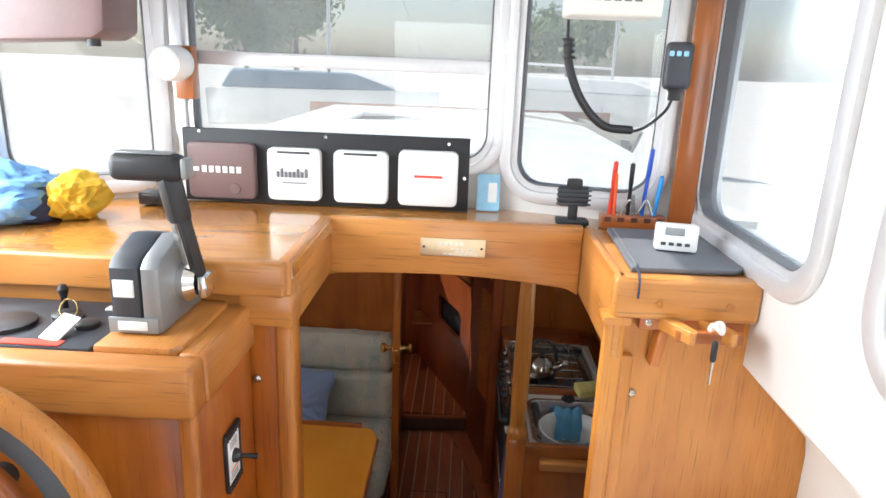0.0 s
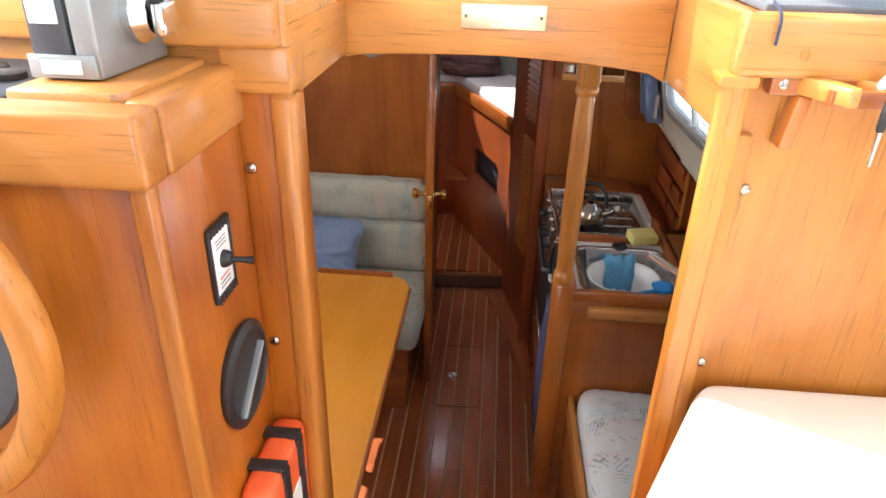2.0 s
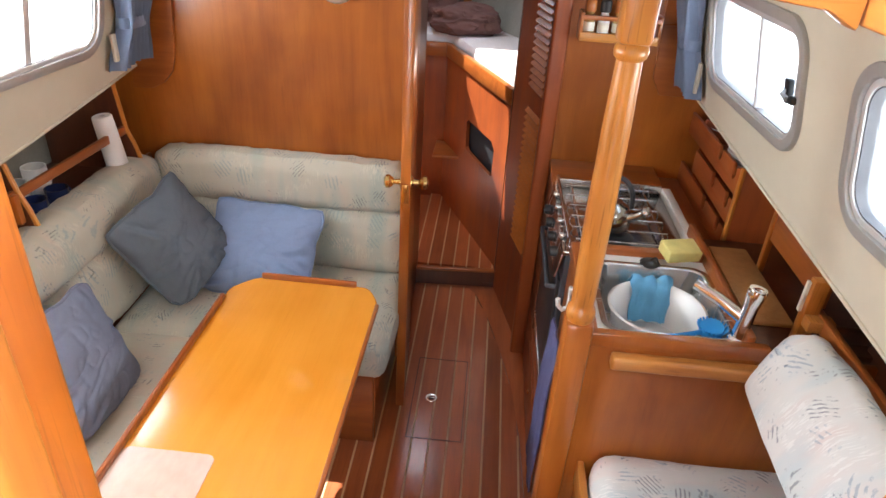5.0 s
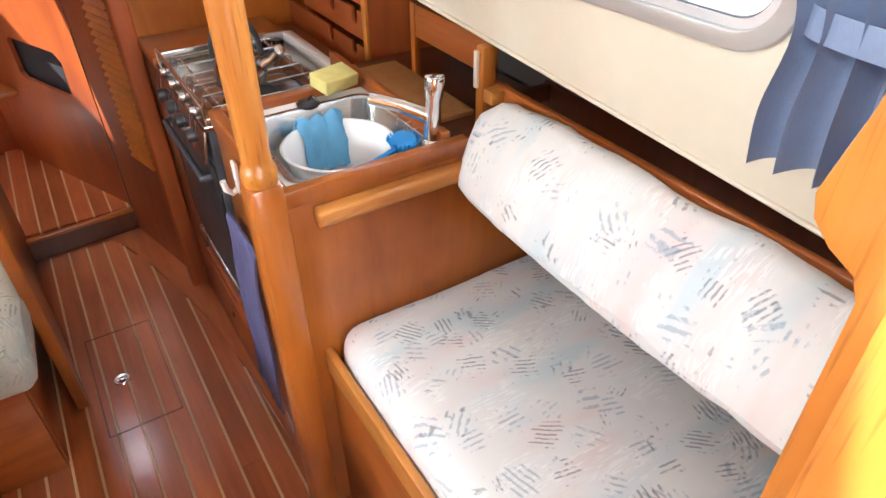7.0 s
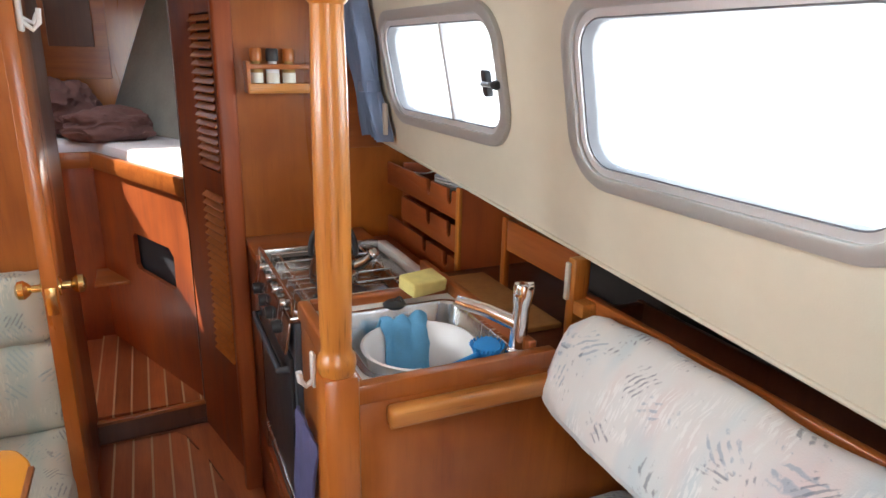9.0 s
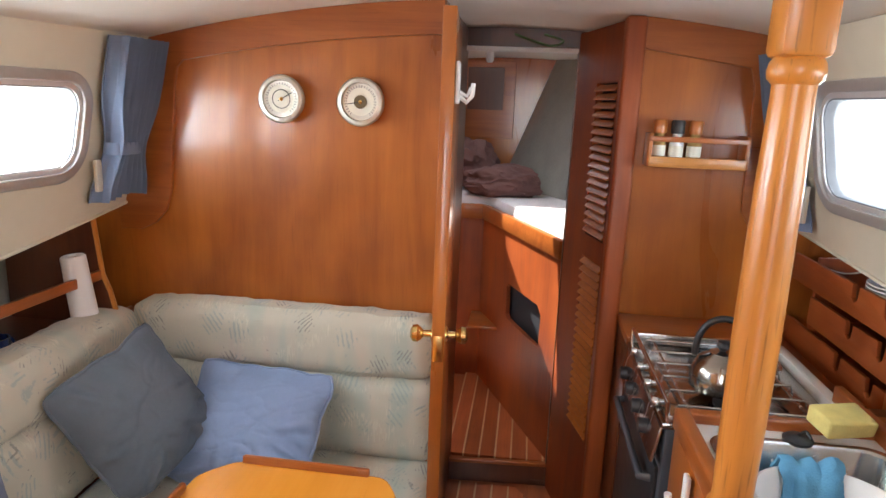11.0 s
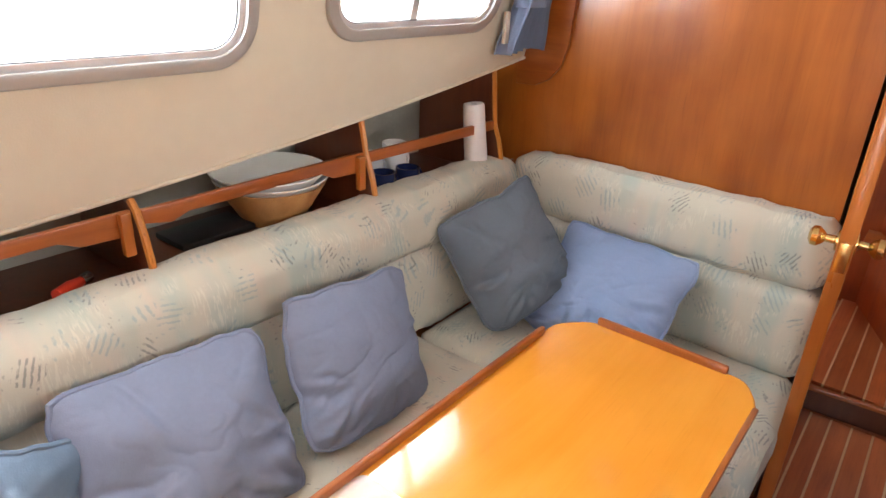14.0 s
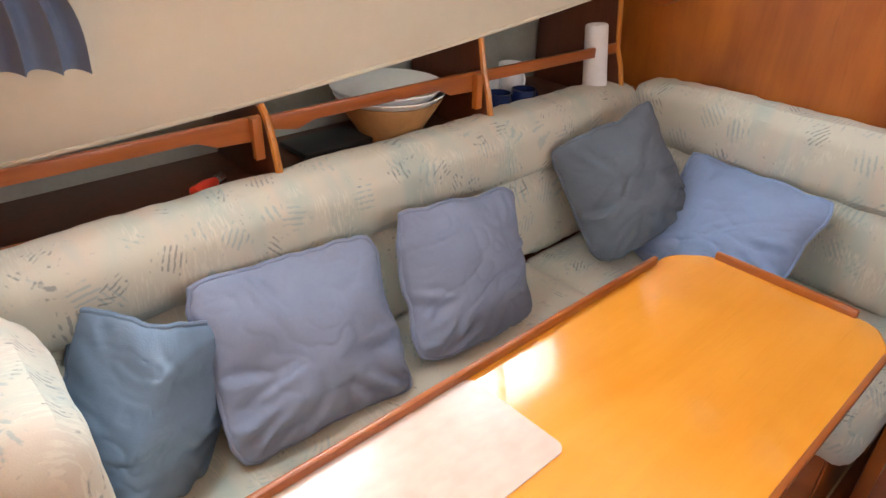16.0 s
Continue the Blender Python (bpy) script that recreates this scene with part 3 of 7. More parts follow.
def pillow(m, size=0.4, thick=0.15, seed=0.0, slump=0.04, sx=1.0, bend=0.0):
    """A soft scatter cushion in its own plane (x across, y up, z out), with pinched corners, piped edge and folds."""
    n = 84
    bm = bmesh.new()
    g = {}
    rng = random.Random(int(seed * 10))
    creases = []
    for k in range(13):
        a = Vector((rng.choice((-1, -0.9, 0.95)), rng.uniform(-0.95, 0.1))) if k % 3 else Vector((rng.uniform(-0.8, 0.8), -0.95 if k else 0.97))
        d = (Vector((rng.uniform(-0.7, 0.7), rng.uniform(-0.6, 0.5))) - a).normalized()
        creases.append((a, d, rng.uniform(0.35, 0.85), rng.uniform(0.05, 0.085), rng.uniform(0.010, 0.021), rng.uniform(-0.35, 0.35)))
    for s in (1, -1):
        for i in range(n + 1):
            for j in range(n + 1):
                edge = i in (0, n) or j in (0, n)
                if s < 0 and edge:
                    g[s, i, j] = g[1, i, j]
                    continue
                u, v = i / n * 2 - 1, j / n * 2 - 1
                r4 = 1 - 0.09 * (u * v) ** 4
                x = u * (1 - 0.055 * (1 - v * v)) * r4 * size / 2 * sx
                y = v * (1 - 0.055 * (1 - u * u)) * r4 * size / 2
                x += 0.012 * noise.noise(Vector((v * 2.3, seed, u))) + 0.003 * noise.noise(Vector((v * 6, seed, u * 3)))
                y += 0.012 * noise.noise(Vector((u * 2.3, seed + 3, v))) + 0.003 * noise.noise(Vector((u * 6, seed + 3, v * 3)))
                dome = max(0.0, 1 - abs(u) ** 2.4) ** 0.6 * max(0.0, 1 - abs(v) ** 2.4) ** 0.6
                f = noise.noise(Vector((u * 1.2 + seed, v * 1.8 - seed, s * 2)))
                q = Vector((u * 0.9 + v * 0.8 + seed * 3, v * 2.2 - u * 1.3, seed))
                q += noise.noise_vector(q * 0.8) * 0.6
                fold = 1 - min(1.0, abs(noise.noise(q)) * 3.2)
                q2 = Vector((u * 3.2 - v * 2.2 + seed, v * 3.6 + u * 1.9, seed + 5))
                fold2 = 1 - min(1.0, abs(noise.noise(q2 + noise.noise_vector(q2) * 0.4)) * 3.4)
                z = s * (thick / 2 * dome * (1 + 0.25 * f - 0.12 * v) - (0.008 * fold ** 2 * (0.3 + 0.7 * (1 - v) / 2) + 0.003 * fold2 ** 2) * dome ** 0.5)
                z += 0.022 * math.sin(u * 1.7 + seed) * (1 - dome * 0.4) + 0.012 * math.sin(v * 2.3 + seed * 2) * (1 - dome)
                for a, d, ln, wd, dp, bow in creases:
                    rel = Vector((u, v)) - a
                    al = rel.dot(d)
                    if -0.1 < al < ln:
                        ac = rel.x * d.y - rel.y * d.x + bow * al * (ln - al)
                        k = (1 - al / ln) * min(1.0, (al + 0.1) / 0.25) * dome ** 0.3
                        z += s * dp * k * (0.8 * math.exp(-((ac - 1.5 * wd) / wd) ** 2) - math.exp(-(ac / wd) ** 2))
                z += bend * (0.30 - math.sqrt((u + 0.12) ** 2 + 0.02)) * size / 2 * sx
                y -= slump * (1 - v * v) * 0.3 * (1 - u * u)
                g[s, i, j] = bm.verts.new((x, y, z))
    for s in (1, -1):
        for i in range(n):
            for j in range(n):
                q = [g[s, i, j], g[s, i + 1, j], g[s, i + 1, j + 1], g[s, i, j + 1]]
                bm.faces.new(q if s > 0 else q[::-1])
    rim = [(i, 0) for i in range(n)] + [(n, j) for j in range(n)] + [(n - i, n) for i in range(n)] + [(0, n - j) for j in range(n)]
    pipe = tube([g[1, i, j].co for i, j in rim], 0.0055, 8, closed=True)
    moved(pipe, m)
    return moved(bm, m), pipe


def basis(o, x, y):
    """A pose with its x and y axes along the given directions."""
    x, y = Vector(x).normalized(), Vector(y)
    y = (y - x * y.dot(x)).normalized()
    r = Matrix((x, y, x.cross(y))).transposed().to_4x4()
    return Matrix.Translation(o) @ r


# ---- saloon: shell ----
def roof_z(x):
    return 1.862 - 0.115 * (x + 0.1) ** 2


def port_x(y, z):
    return -1.31 + 0.22 * (z - 1.13) + 0.055 * (y - 2.65)


def star_x(y, z):
    return 0.84 - 0.2 * (z - 1.15) - 0.03 * (y - 2)


def port_low(y):
    return 1.062 + 0.095 * (y - 2.04) + 0.035 * (y - 2.04) ** 2


def star_low(y):
    return 1.10 + 0.087 * (y - 1.57)


# saloon sole: a dark bed; margin boards and planks with pale strips lie on it (built last)
floor = solid("floor", box(-0.80, 1.36, -0.05, 0.60, 4.03, -0.014, 0), "sole_y", "dark red varnished cabin sole with pale inlaid strips", "floor", kind="structure")
floor_fore = solid("floor_fore_cabin", box(-0.6, 4.0, -0.05, 0.6, 5.6, 0.086, 0), "sole_y", "raised dark red sole of the fore cabin", "floor", kind="structure")

# headliner
bm = bmesh.new()
N, K = 36, 8
grid = [[bm.verts.new((-1.236 + 1.972 * i / N, 1.625 + (5.9 - 1.625) * j / K, roof_z(-1.236 + 1.972 * i / N))) for j in range(K + 1)] for i in range(N + 1)]
hatch_cells = {(i, j) for i in range(11, 19) for j in (5,)}
for i in range(N):
    for j in range(K):
        if (i, j) not in hatch_cells:
            bm.faces.new((grid[i][j], grid[i + 1][j], grid[i + 1][j + 1], grid[i][j + 1]))
ret = bmesh.ops.extrude_face_region(bm, geom=bm.faces[:])
for g in ret["geom"]:
    if isinstance(g, bmesh.types.BMVert):
        g.co.z += 0.05
ceiling = solid("ceiling", bm, "ceiling", "off-white curved cabin headliner", "ceiling", kind="structure")

# port and starboard upper cabin sides with window openings
PW = ((2.515, 1.362, 3.085, 1.598), (1.725, 1.325, 2.285, 1.59))
SW = ((2.592, 1.375, 3.245, 1.64), (1.725, 1.345, 2.318, 1.63))


def side_wall(name, xf, low, wins, y0, y1, sgn, label):
    outer = [(y0, low(y0))] + [(y0 + (y1 - y0) * i / 10, low(y0 + (y1 - y0) * i / 10)) for i in range(1, 10)] + [(y1, low(y1)), (y1, 1.79), (y0, 1.79)]
    holes = [rr(*w, 0.07) for w in wins]
    return solid(name, plate(outer, holes, 0, 0.04, lambda u, v, w: Vector((xf(u, v) + sgn * w, u, v)), 0), "liner", label, "wall", kind="structure", smooth=False)


side_wall("wall_port", port_x, port_low, PW, 1.36, 3.36, -1, "cream vinyl cabin side with two windows")
side_wall("wall_starboard", star_x, star_low, SW, 1.36, 3.47, 1, "cream vinyl cabin side with two windows")


def piping_edge(name, xf, low, y0, y1, sgn):
    return solid(name, tube([(xf(y, low(y)) - sgn * 0.002, y, low(y)) for y in np.linspace(y0, y1, 24)], 0.005, 8), "liner", "cream piping along the lower edge of the cabin side", "trim", kind="structure")


piping_edge("trim_port", port_x, port_low, 1.38, 3.33, -1)
piping_edge("trim_starboard", star_x, star_low, 1.38, 3.44, 1)

# hull lining and locker bottoms behind the liners
hull = solid("wall_hull_port", box(-1.62, 1.36, 0.0, -1.58, 3.36, 1.3, 0), "hull", "grey painted hull lining inside the side lockers", "wall", kind="structure")
# Starboard lining and both deck undersides carry the recess shade in their colour.
solid("wall_hull_starboard", box(1.06, 1.36, 0.0, 1.10, 3.47, 1.31, 0), "dark_void", "hull lining behind the galley, coloured dark for the shade there", "wall", kind="structure")
solid("wall_locker_top_port", plate([(-1.62, 1.36), (-1.405, 1.36), (-1.31, 3.36), (-1.62, 3.36)], [], 1.26, 1.28, at_z), "dark_void", "underside of the side deck, coloured dark for the shade there", "wall", kind="structure")
solid("wall_locker_top_starboard", box(0.86, 1.36, 1.30, 1.10, 3.47, 1.32, 0), "dark_void", "underside of the side deck, coloured dark for the shade there", "wall", kind="structure")


# main bulkhead, with a raised frame that follows the roof
def bulkhead_outline(x0, x1, zlow, n=14):
    top = [(x1 + (x0 - x1) * i / n, roof_z(x1 + (x0 - x1) * i / n)) for i in range(n + 1)]
    return [(x0, zlow), (x1, zlow)] + top


bulk = solid("wall_main_bulkhead", plate([(-1.62, -0.02), (-0.262, -0.02)] + [(x, roof_z(x)) for x in np.linspace(-0.262, -1.16, 14)] + [(-1.275, 1.262), (-1.62, 1.262)], [], 3.34, 3.38, at_y), "teak", "varnished reddish teak bulkhead panel", "wall", kind="structure", smooth=False)
# frame: a band under the roof that turns down along the cabin side
band = [(x, roof_z(x)) for x in np.linspace(-0.264, -1.16, 18)] + [(-1.27, 1.262), (-1.27, 1.16)]
inner = [(-1.27, 1.158), (-1.20, 1.16), (-1.15, 1.185), (-1.115, 1.225), (-1.095, 1.29), (-1.068, 1.60), (-1.058, 1.655)] + [(x, roof_z(x) - 0.092 + 0.012 * (x + 0.26) ** 2) for x in np.linspace(-1.04, -0.264, 14)]
part("bulkhead_frame", plate(band + inner, [], 3.340, 3.325, at_y, 0.004), "teak_x", bulk, "raised varnished teak frame", smooth=False)

star_bulk = solid("wall_galley_bulkhead", plate([(0.262, -0.02), (1.06, -0.02), (1.06, 1.27), (0.79, 1.27)] + [(x, roof_z(x)) for x in np.linspace(0.70, 0.262, 10)], [], 3.47, 3.51, at_y), "teak", "varnished teak bulkhead behind the stove", "wall", kind="structure", smooth=False)
part("bulkhead_frame", plate([(x, roof_z(x)) for x in np.linspace(0.70, 0.30, 10)] + [(0.30, 1.755), (0.60, 1.71), (0.615, 1.66), (0.625, 1.3), (0.66, 1.24), (0.78, 1.24), (0.78, 1.3)], [], 3.47, 3.458, at_y, 0.003), "teak_x", star_bulk, smooth=False)

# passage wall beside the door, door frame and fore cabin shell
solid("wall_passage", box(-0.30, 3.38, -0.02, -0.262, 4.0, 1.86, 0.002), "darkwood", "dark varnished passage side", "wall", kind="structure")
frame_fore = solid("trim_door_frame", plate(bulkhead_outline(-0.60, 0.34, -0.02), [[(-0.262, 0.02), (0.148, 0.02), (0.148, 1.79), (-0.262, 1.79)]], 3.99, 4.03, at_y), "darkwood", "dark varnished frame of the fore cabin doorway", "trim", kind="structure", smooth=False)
solid("wall_fore", box(-1.2, 5.55, 0.0, 1.2, 5.6, 1.95, 0), "teak", "varnished panel at the head of the fore cabin", "wall", kind="structure")
solid("wall_fore_port", box(-0.95, 4.03, 0.0, -0.9, 5.56, 1.9, 0), "teak", "varnished side of the fore cabin", "wall", kind="structure")
solid("wall_fore_flare", plate([(4.04, 1.0), (5.53, 1.0), (5.53, 1.95), (4.04, 1.95)], [], 0.0, 0.02, lambda u, v, w: Vector((-0.205 + 0.385 * (v - 1.0) + 0.60 * (5.53 - u) + w, u, v))), "hull", "grey lining of the flared bow", "wall", kind="structure")
solid("wall_fore_starboard", box(0.95, 4.03, 0.0, 1.0, 5.56, 1.9, 0), "hull", "grey lining of the fore cabin side", "wall", kind="structure")

# aft bulkhead between saloon and wheelhouse, with the companionway
OPEN_L, OPEN_R = -0.232, 0.328
companion = solid("wall_companionway_port", box(-1.62, 1.314, -0.02, OPEN_L - 0.006, 1.36, 1.925, 0), "honey", "honey-coloured varnished panel beside the companionway", "wall", kind="structure", smooth=False)
solid("wall_companionway_starboard", box(OPEN_R + 0.006, 1.314, -0.02, 1.1, 1.36, 1.925, 0), "honey", "honey-coloured varnished panel beside the companionway", "wall", kind="structure", smooth=False)

# ---- wheelhouse: shell ----
WH = 0.74
solid("floor_wheelhouse", join(box(-1.0, -1.3, WH - 0.04, 0.75, 0.98, WH, 0), box(-1.0, 0.98, WH - 0.04, OPEN_L - 0.05, 1.314, WH, 0), box(OPEN_R, 0.98, WH - 0.04, 0.75, 1.314, WH, 0)), "sole_y", "varnished wheelhouse sole", "floor", kind="structure")
solid("wall_under_wheelhouse", box(-1.0, 0.94, 0.0, 0.75, 0.978, WH - 0.04, 0), "teak", "varnished riser below the wheelhouse sole", "wall", kind="structure")
solid("floor_landing", box(OPEN_L - 0.05, 0.978, -0.05, OPEN_R, 1.36, -0.002, 0), "sole_y", "dark varnished landing of the companionway", "floor", kind="structure")
for i, (z, y0) in enumerate(((0.50, 0.985), (0.25, 1.10))):
    solid("companion_step", join(box(OPEN_L + 0.005, y0, z - 0.03, OPEN_R - 0.005, y0 + 0.2, z, 0.006), box(OPEN_L + 0.005, y0 + 0.01, 0.0, OPEN_R - 0.005, y0 + 0.03, z - 0.03, 0.002)), "teak_x", "varnished wooden companionway step", "step", "companionway steps", kind="")

# starboard wheelhouse side: upper wall with window, flared ledge below
RX = 0.566
SIDE_WIN = (1.155, 1.988, 1.655, 2.52)
solid("wall_wheelhouse_starboard", plate([(-1.3, 1.80), (1.70, 1.80), (1.70, 2.75), (-1.3, 2.75)], [rr(*SIDE_WIN, 0.075), rr(0.1, 1.965, 0.985, 2.52, 0.075)], RX, RX + 0.05, at_x), "white_wall", "white moulded wheelhouse side with rounded windows", "wall", kind="structure", smooth=False)
prof = [(RX, 1.82), (0.572, 1.795), (0.60, 1.765), (0.675, 1.69), (0.698, 1.665), (0.704, 1.63), (0.71, 0.74), (0.76, 0.74), (0.76, 1.66), (0.72, 1.74), (0.63, 1.82)]
solid("wall_wheelhouse_ledge", plate(prof, [], -1.3, 1.312, at_y), "white_wall", "white moulded lower wheelhouse side", "wall", kind="structure")
# port side, mirrored about the centre line
LX = -0.93
solid("wall_wheelhouse_port", plate([(-1.3, 0.74), (1.312, 0.74), (1.312, 1.93), (1.60, 1.93), (1.60, 2.75), (-1.3, 2.75)], [rr(0.95, 1.965, 1.53, 2.52, 0.075), rr(0.05, 1.965, 0.86, 2.52, 0.075)], LX - 0.05, LX, at_x), "white_wall", "white moulded wheelhouse side with rounded windows", "wall", kind="structure", smooth=False)
solid("wall_wheelhouse_aft", plate([(LX - 0.05, 0.74), (0.76, 0.74), (0.76, 2.75), (LX - 0.05, 2.75)], [[(-0.45, 0.8), (0.25, 0.8), (0.25, 2.55), (-0.45, 2.55)], rr(0.34, 1.9, 0.62, 2.5, 0.06), rr(-0.86, 1.9, -0.55, 2.5, 0.06)], -1.3, -1.25, at_y), "white_wall", "white wheelhouse back with an open doorway", "wall", kind="structure", smooth=False)
HATCH = [(-0.62, 0.60), (0.03, 0.60), (0.03, 1.735), (-0.62, 1.735)]
solid("ceiling_wheelhouse", plate([(LX - 0.1, -1.3), (0.8, -1.3), (0.8, 1.95), (LX - 0.1, 1.95)], [HATCH], 2.72, 2.77, at_z), "ceiling", "white wheelhouse roof lining", "ceiling", kind="structure")


solid("trim_roof_hatch", plate([(-0.65, 0.57), (0.06, 0.57), (0.06, 1.765), (-0.65, 1.765)], [HATCH], 2.772, 2.80, at_z), "alu", "alloy rim of the open wheelhouse roof hatch", "trim", kind="structure", smooth=False)


# front: three facets
def facet(a, b):
    a, b = Vector((*a, 0)), Vector((*b, 0))
    d = (b - a).normalized()
    nrm = Vector((-d.y, d.x, 0))
    return lambda u, v, w: a + d * u + nrm * w + Vector((0, 0, v))


FC = facet((-0.615, 1.79), (0.155, 1.79))
FR = facet((0.155, 1.79), (0.56, 1.675))
FL = facet((-0.95, 1.60), (-0.615, 1.79))
WIN_C = (0.03, 2.055, 0.745, 2.60)
WIN_R = (0.022, 2.005, 0.345, 2.58)
WIN_L = (-0.02, 1.995, 0.345, 2.58)
front = [("wall_front_middle", FC, 0.77, WIN_C), ("wall_front_starboard", FR, 0.425, WIN_R), ("wall_front_port", FL, 0.385, WIN_L)]
for nm, f, w, hole in front:
    h = hole if nm != "wall_front_port" else (0.03, 1.995, 0.345, 2.58)
    solid(nm, plate([(0, 1.90), (w, 1.90), (w, 2.74), (0, 2.74)], [rr(*h, 0.07)], 0, 0.045, f), "white_wall", "cream moulded wheelhouse front with a window", "wall", kind="structure", smooth=False)


# ---- windows ----
def window(name, f, rect, r=0.07, lip=0.028, label="", bars=(), proud=-0.014, metal="alu"):
    """A rounded alloy window: trim ring inside, rubber gasket, pane, and any bars across it."""
    u0, v0, u1, v1 = rect
    ring = plate(rr(u0 - lip, v0 - lip, u1 + lip, v1 + lip, r + lip, 8), [rr(u0, v0, u1, v1, r, 8)], proud, 0.002, f, 0.004)
    w = tagged(finish(name, ring, metal, True), label or "rounded grey alloy window", "window", kind="structure")
    part("inner_frame", plate(rr(u0 - 0.004, v0 - 0.004, u1 + 0.004, v1 + 0.004, r, 8), [rr(u0 + 0.013, v0 + 0.013, u1 - 0.013, v1 - 0.013, r - 0.012, 8)], -0.004, 0.045, f, 0), "alu", w)
    part("gasket", plate(rr(u0 + 0.012, v0 + 0.012, u1 - 0.012, v1 - 0.012, r - 0.011, 8), [rr(u0 + 0.016, v0 + 0.016, u1 - 0.016, v1 - 0.016, r - 0.015, 8)], 0.0, 0.035, f, 0), "grey_rubber", w)
    pane = part("pane", plate(rr(u0 + 0.01, v0 + 0.01, u1 - 0.01, v1 - 0.01, r - 0.009, 8), [], 0.022, 0.026, f, 0), "glass", w, smooth=False)
    pane.visible_shadow = False
    for a, b in bars:
        part("glazing_bar", plate([a, (b[0], a[1]), b, (a[0], b[1])], [], 0.0, 0.03, f, 0.002), "alu", w)
    return w


port_f = lambda u, v, w: Vector((port_x(u, v) - w, u, v))
star_f = lambda u, v, w: Vector((star_x(u, v) + w, u, v))
side_f = lambda u, v, w: Vector((RX + w, u, v))
lside_f = lambda u, v, w: Vector((LX - w, u, v))
wp1 = window("window_1", port_f, PW[0], metal="alu_grey", bars=[((2.765, 1.37), (2.79, 1.59))], label="rounded grey alloy sliding window with a latch")
wp2 = window("window_2", port_f, PW[1], metal="alu_grey", label="large rounded grey alloy saloon window")
ws1 = window("window_3", star_f, SW[0], metal="alu_grey", bars=[((2.855, 1.39), (2.869, 1.63))], label="rounded grey alloy sliding window with a latch")
ws2 = window("window_4", star_f, SW[1], metal="alu_grey", label="large rounded grey alloy saloon window")
window("window_5", FC, WIN_C, bars=[((0.03, 2.262), (0.745, 2.292))], label="wide alloy windscreen with a crossbar")
window("window_6", FR, WIN_R, label="rounded alloy corner windscreen")
window("window_7", FL, (0.03, 1.995, 0.345, 2.58), label="rounded alloy corner windscreen")
window("window_8", side_f, SIDE_WIN, lip=0.034, label="large rounded alloy wheelhouse side window")
window("window_9", side_f, (0.1, 1.965, 0.985, 2.52), lip=0.034, label="large rounded alloy wheelhouse side window")
window("window_10", lside_f, (0.95, 1.965, 1.53, 2.52), lip=0.034, label="large rounded alloy wheelhouse side window")
window("window_11", lside_f, (0.05, 1.965, 0.86, 2.52), lip=0.034, label="large rounded alloy wheelhouse side window")

# ---- wheelhouse joinery ----
DASH = 1.955
# dashboard top: port bay, strip behind the beam, starboard shelf
dash = thing("dashboard", "honey-coloured varnished dashboard above the companionway", "dashboard", (0, 1.6, 1.9))
part("dash_top", plate([(-0.93, 1.285), (OPEN_L + 0.02, 1.285), (OPEN_L + 0.02, 1.622), (OPEN_R + 0.004, 1.622), (0.562, 1.622), (0.562, 1.70), (0.16, 1.80), (-0.60, 1.80), (-0.93, 1.64)], [], DASH - 0.03, DASH - 0.002, at_z, 0.003), "dash", dash, smooth=False)
part("dash_edge", box(-0.93, 1.262, DASH - 0.055, OPEN_L + 0.012, 1.29, DASH + 0.004, 0.006, 3), "honey_x", dash, "worn rounded edge rail")
part("side_board", box(OPEN_L - 0.005, 1.279, 1.835, OPEN_L + 0.018, 1.622, DASH + 0.004, 0.005, 3), "honey_y", dash)
part("side_board", box(OPEN_R - 0.001, 1.2855, 1.81, OPEN_R + 0.016, 1.622, DASH + 0.004, 0.005, 3), "honey_y", dash)
beam_pts = [(OPEN_L + 0.012, DASH + 0.004), (OPEN_L + 0.012, 1.828)] + [(x, 1.828 + 0.012 * (1 - ((x - 0.03) / 0.3) ** 2) - 0.012 * (x > 0) * (x / 0.33) ** 2) for x in np.linspace(-0.2, 0.3, 9)] + [(OPEN_R - 0.002, 1.806), (OPEN_R - 0.002, DASH + 0.006)]
part("beam", plate(beam_pts, [], 1.61, 1.635, at_y, 0.004), "honey_x", dash, "varnished beam over the companionway")

# starboard cap with rounded top edge
cap = thing("companion_locker", "honey-coloured varnished locker end beside the companionway", "locker", (0.45, 1.31, 1.8))
part("cap_rail", box(OPEN_R - 0.004, 1.283, 1.885, 0.566, 1.318, DASH + 0.004, 0.01, 3), "honey_x", cap, "thick rounded cap rail")
part("cap_top", box(OPEN_R + 0.016, 1.316, 1.93, 0.563, 1.62, DASH - 0.001, 0.002), "honey_x", cap)
part("corner_post", box(OPEN_R - 0.013, 1.287, 0.75, OPEN_R + 0.024, 1.31, 1.885, 0.008, 3), "honey", cap)
part("corner_capital", box(OPEN_R - 0.018, 1.283, 1.872, OPEN_R + 0.03, 1.33, 1.888, 0.005, 2), "honey", cap)
for x in (0.40, 0.515):
    part("plug", lathe([(0, 0), (0.007, 0), (0.007, 0.002), (0, 0.002)], 16, pose(x, 1.2832, 1.915, 90)), "honey", cap)
post_l = thing("companion_post", "honey-coloured varnished corner post of the companionway", "post", (OPEN_L, 1.3, 0.7))
part("post", box(OPEN_L - 0.064, 1.29, 0.75, OPEN_L + 0.011, 1.366, 1.86, 0.008, 3), "console", post_l)
part("post_edge", box(OPEN_L - 0.014, 1.283, 0.75, OPEN_L + 0.018, 1.325, 1.86, 0.007, 3), "honey", post_l)
part("capital", box(OPEN_L - 0.07, 1.275, 1.842, OPEN_L + 0.022, 1.34, 1.902, 0.006, 2), "honey_x", post_l)

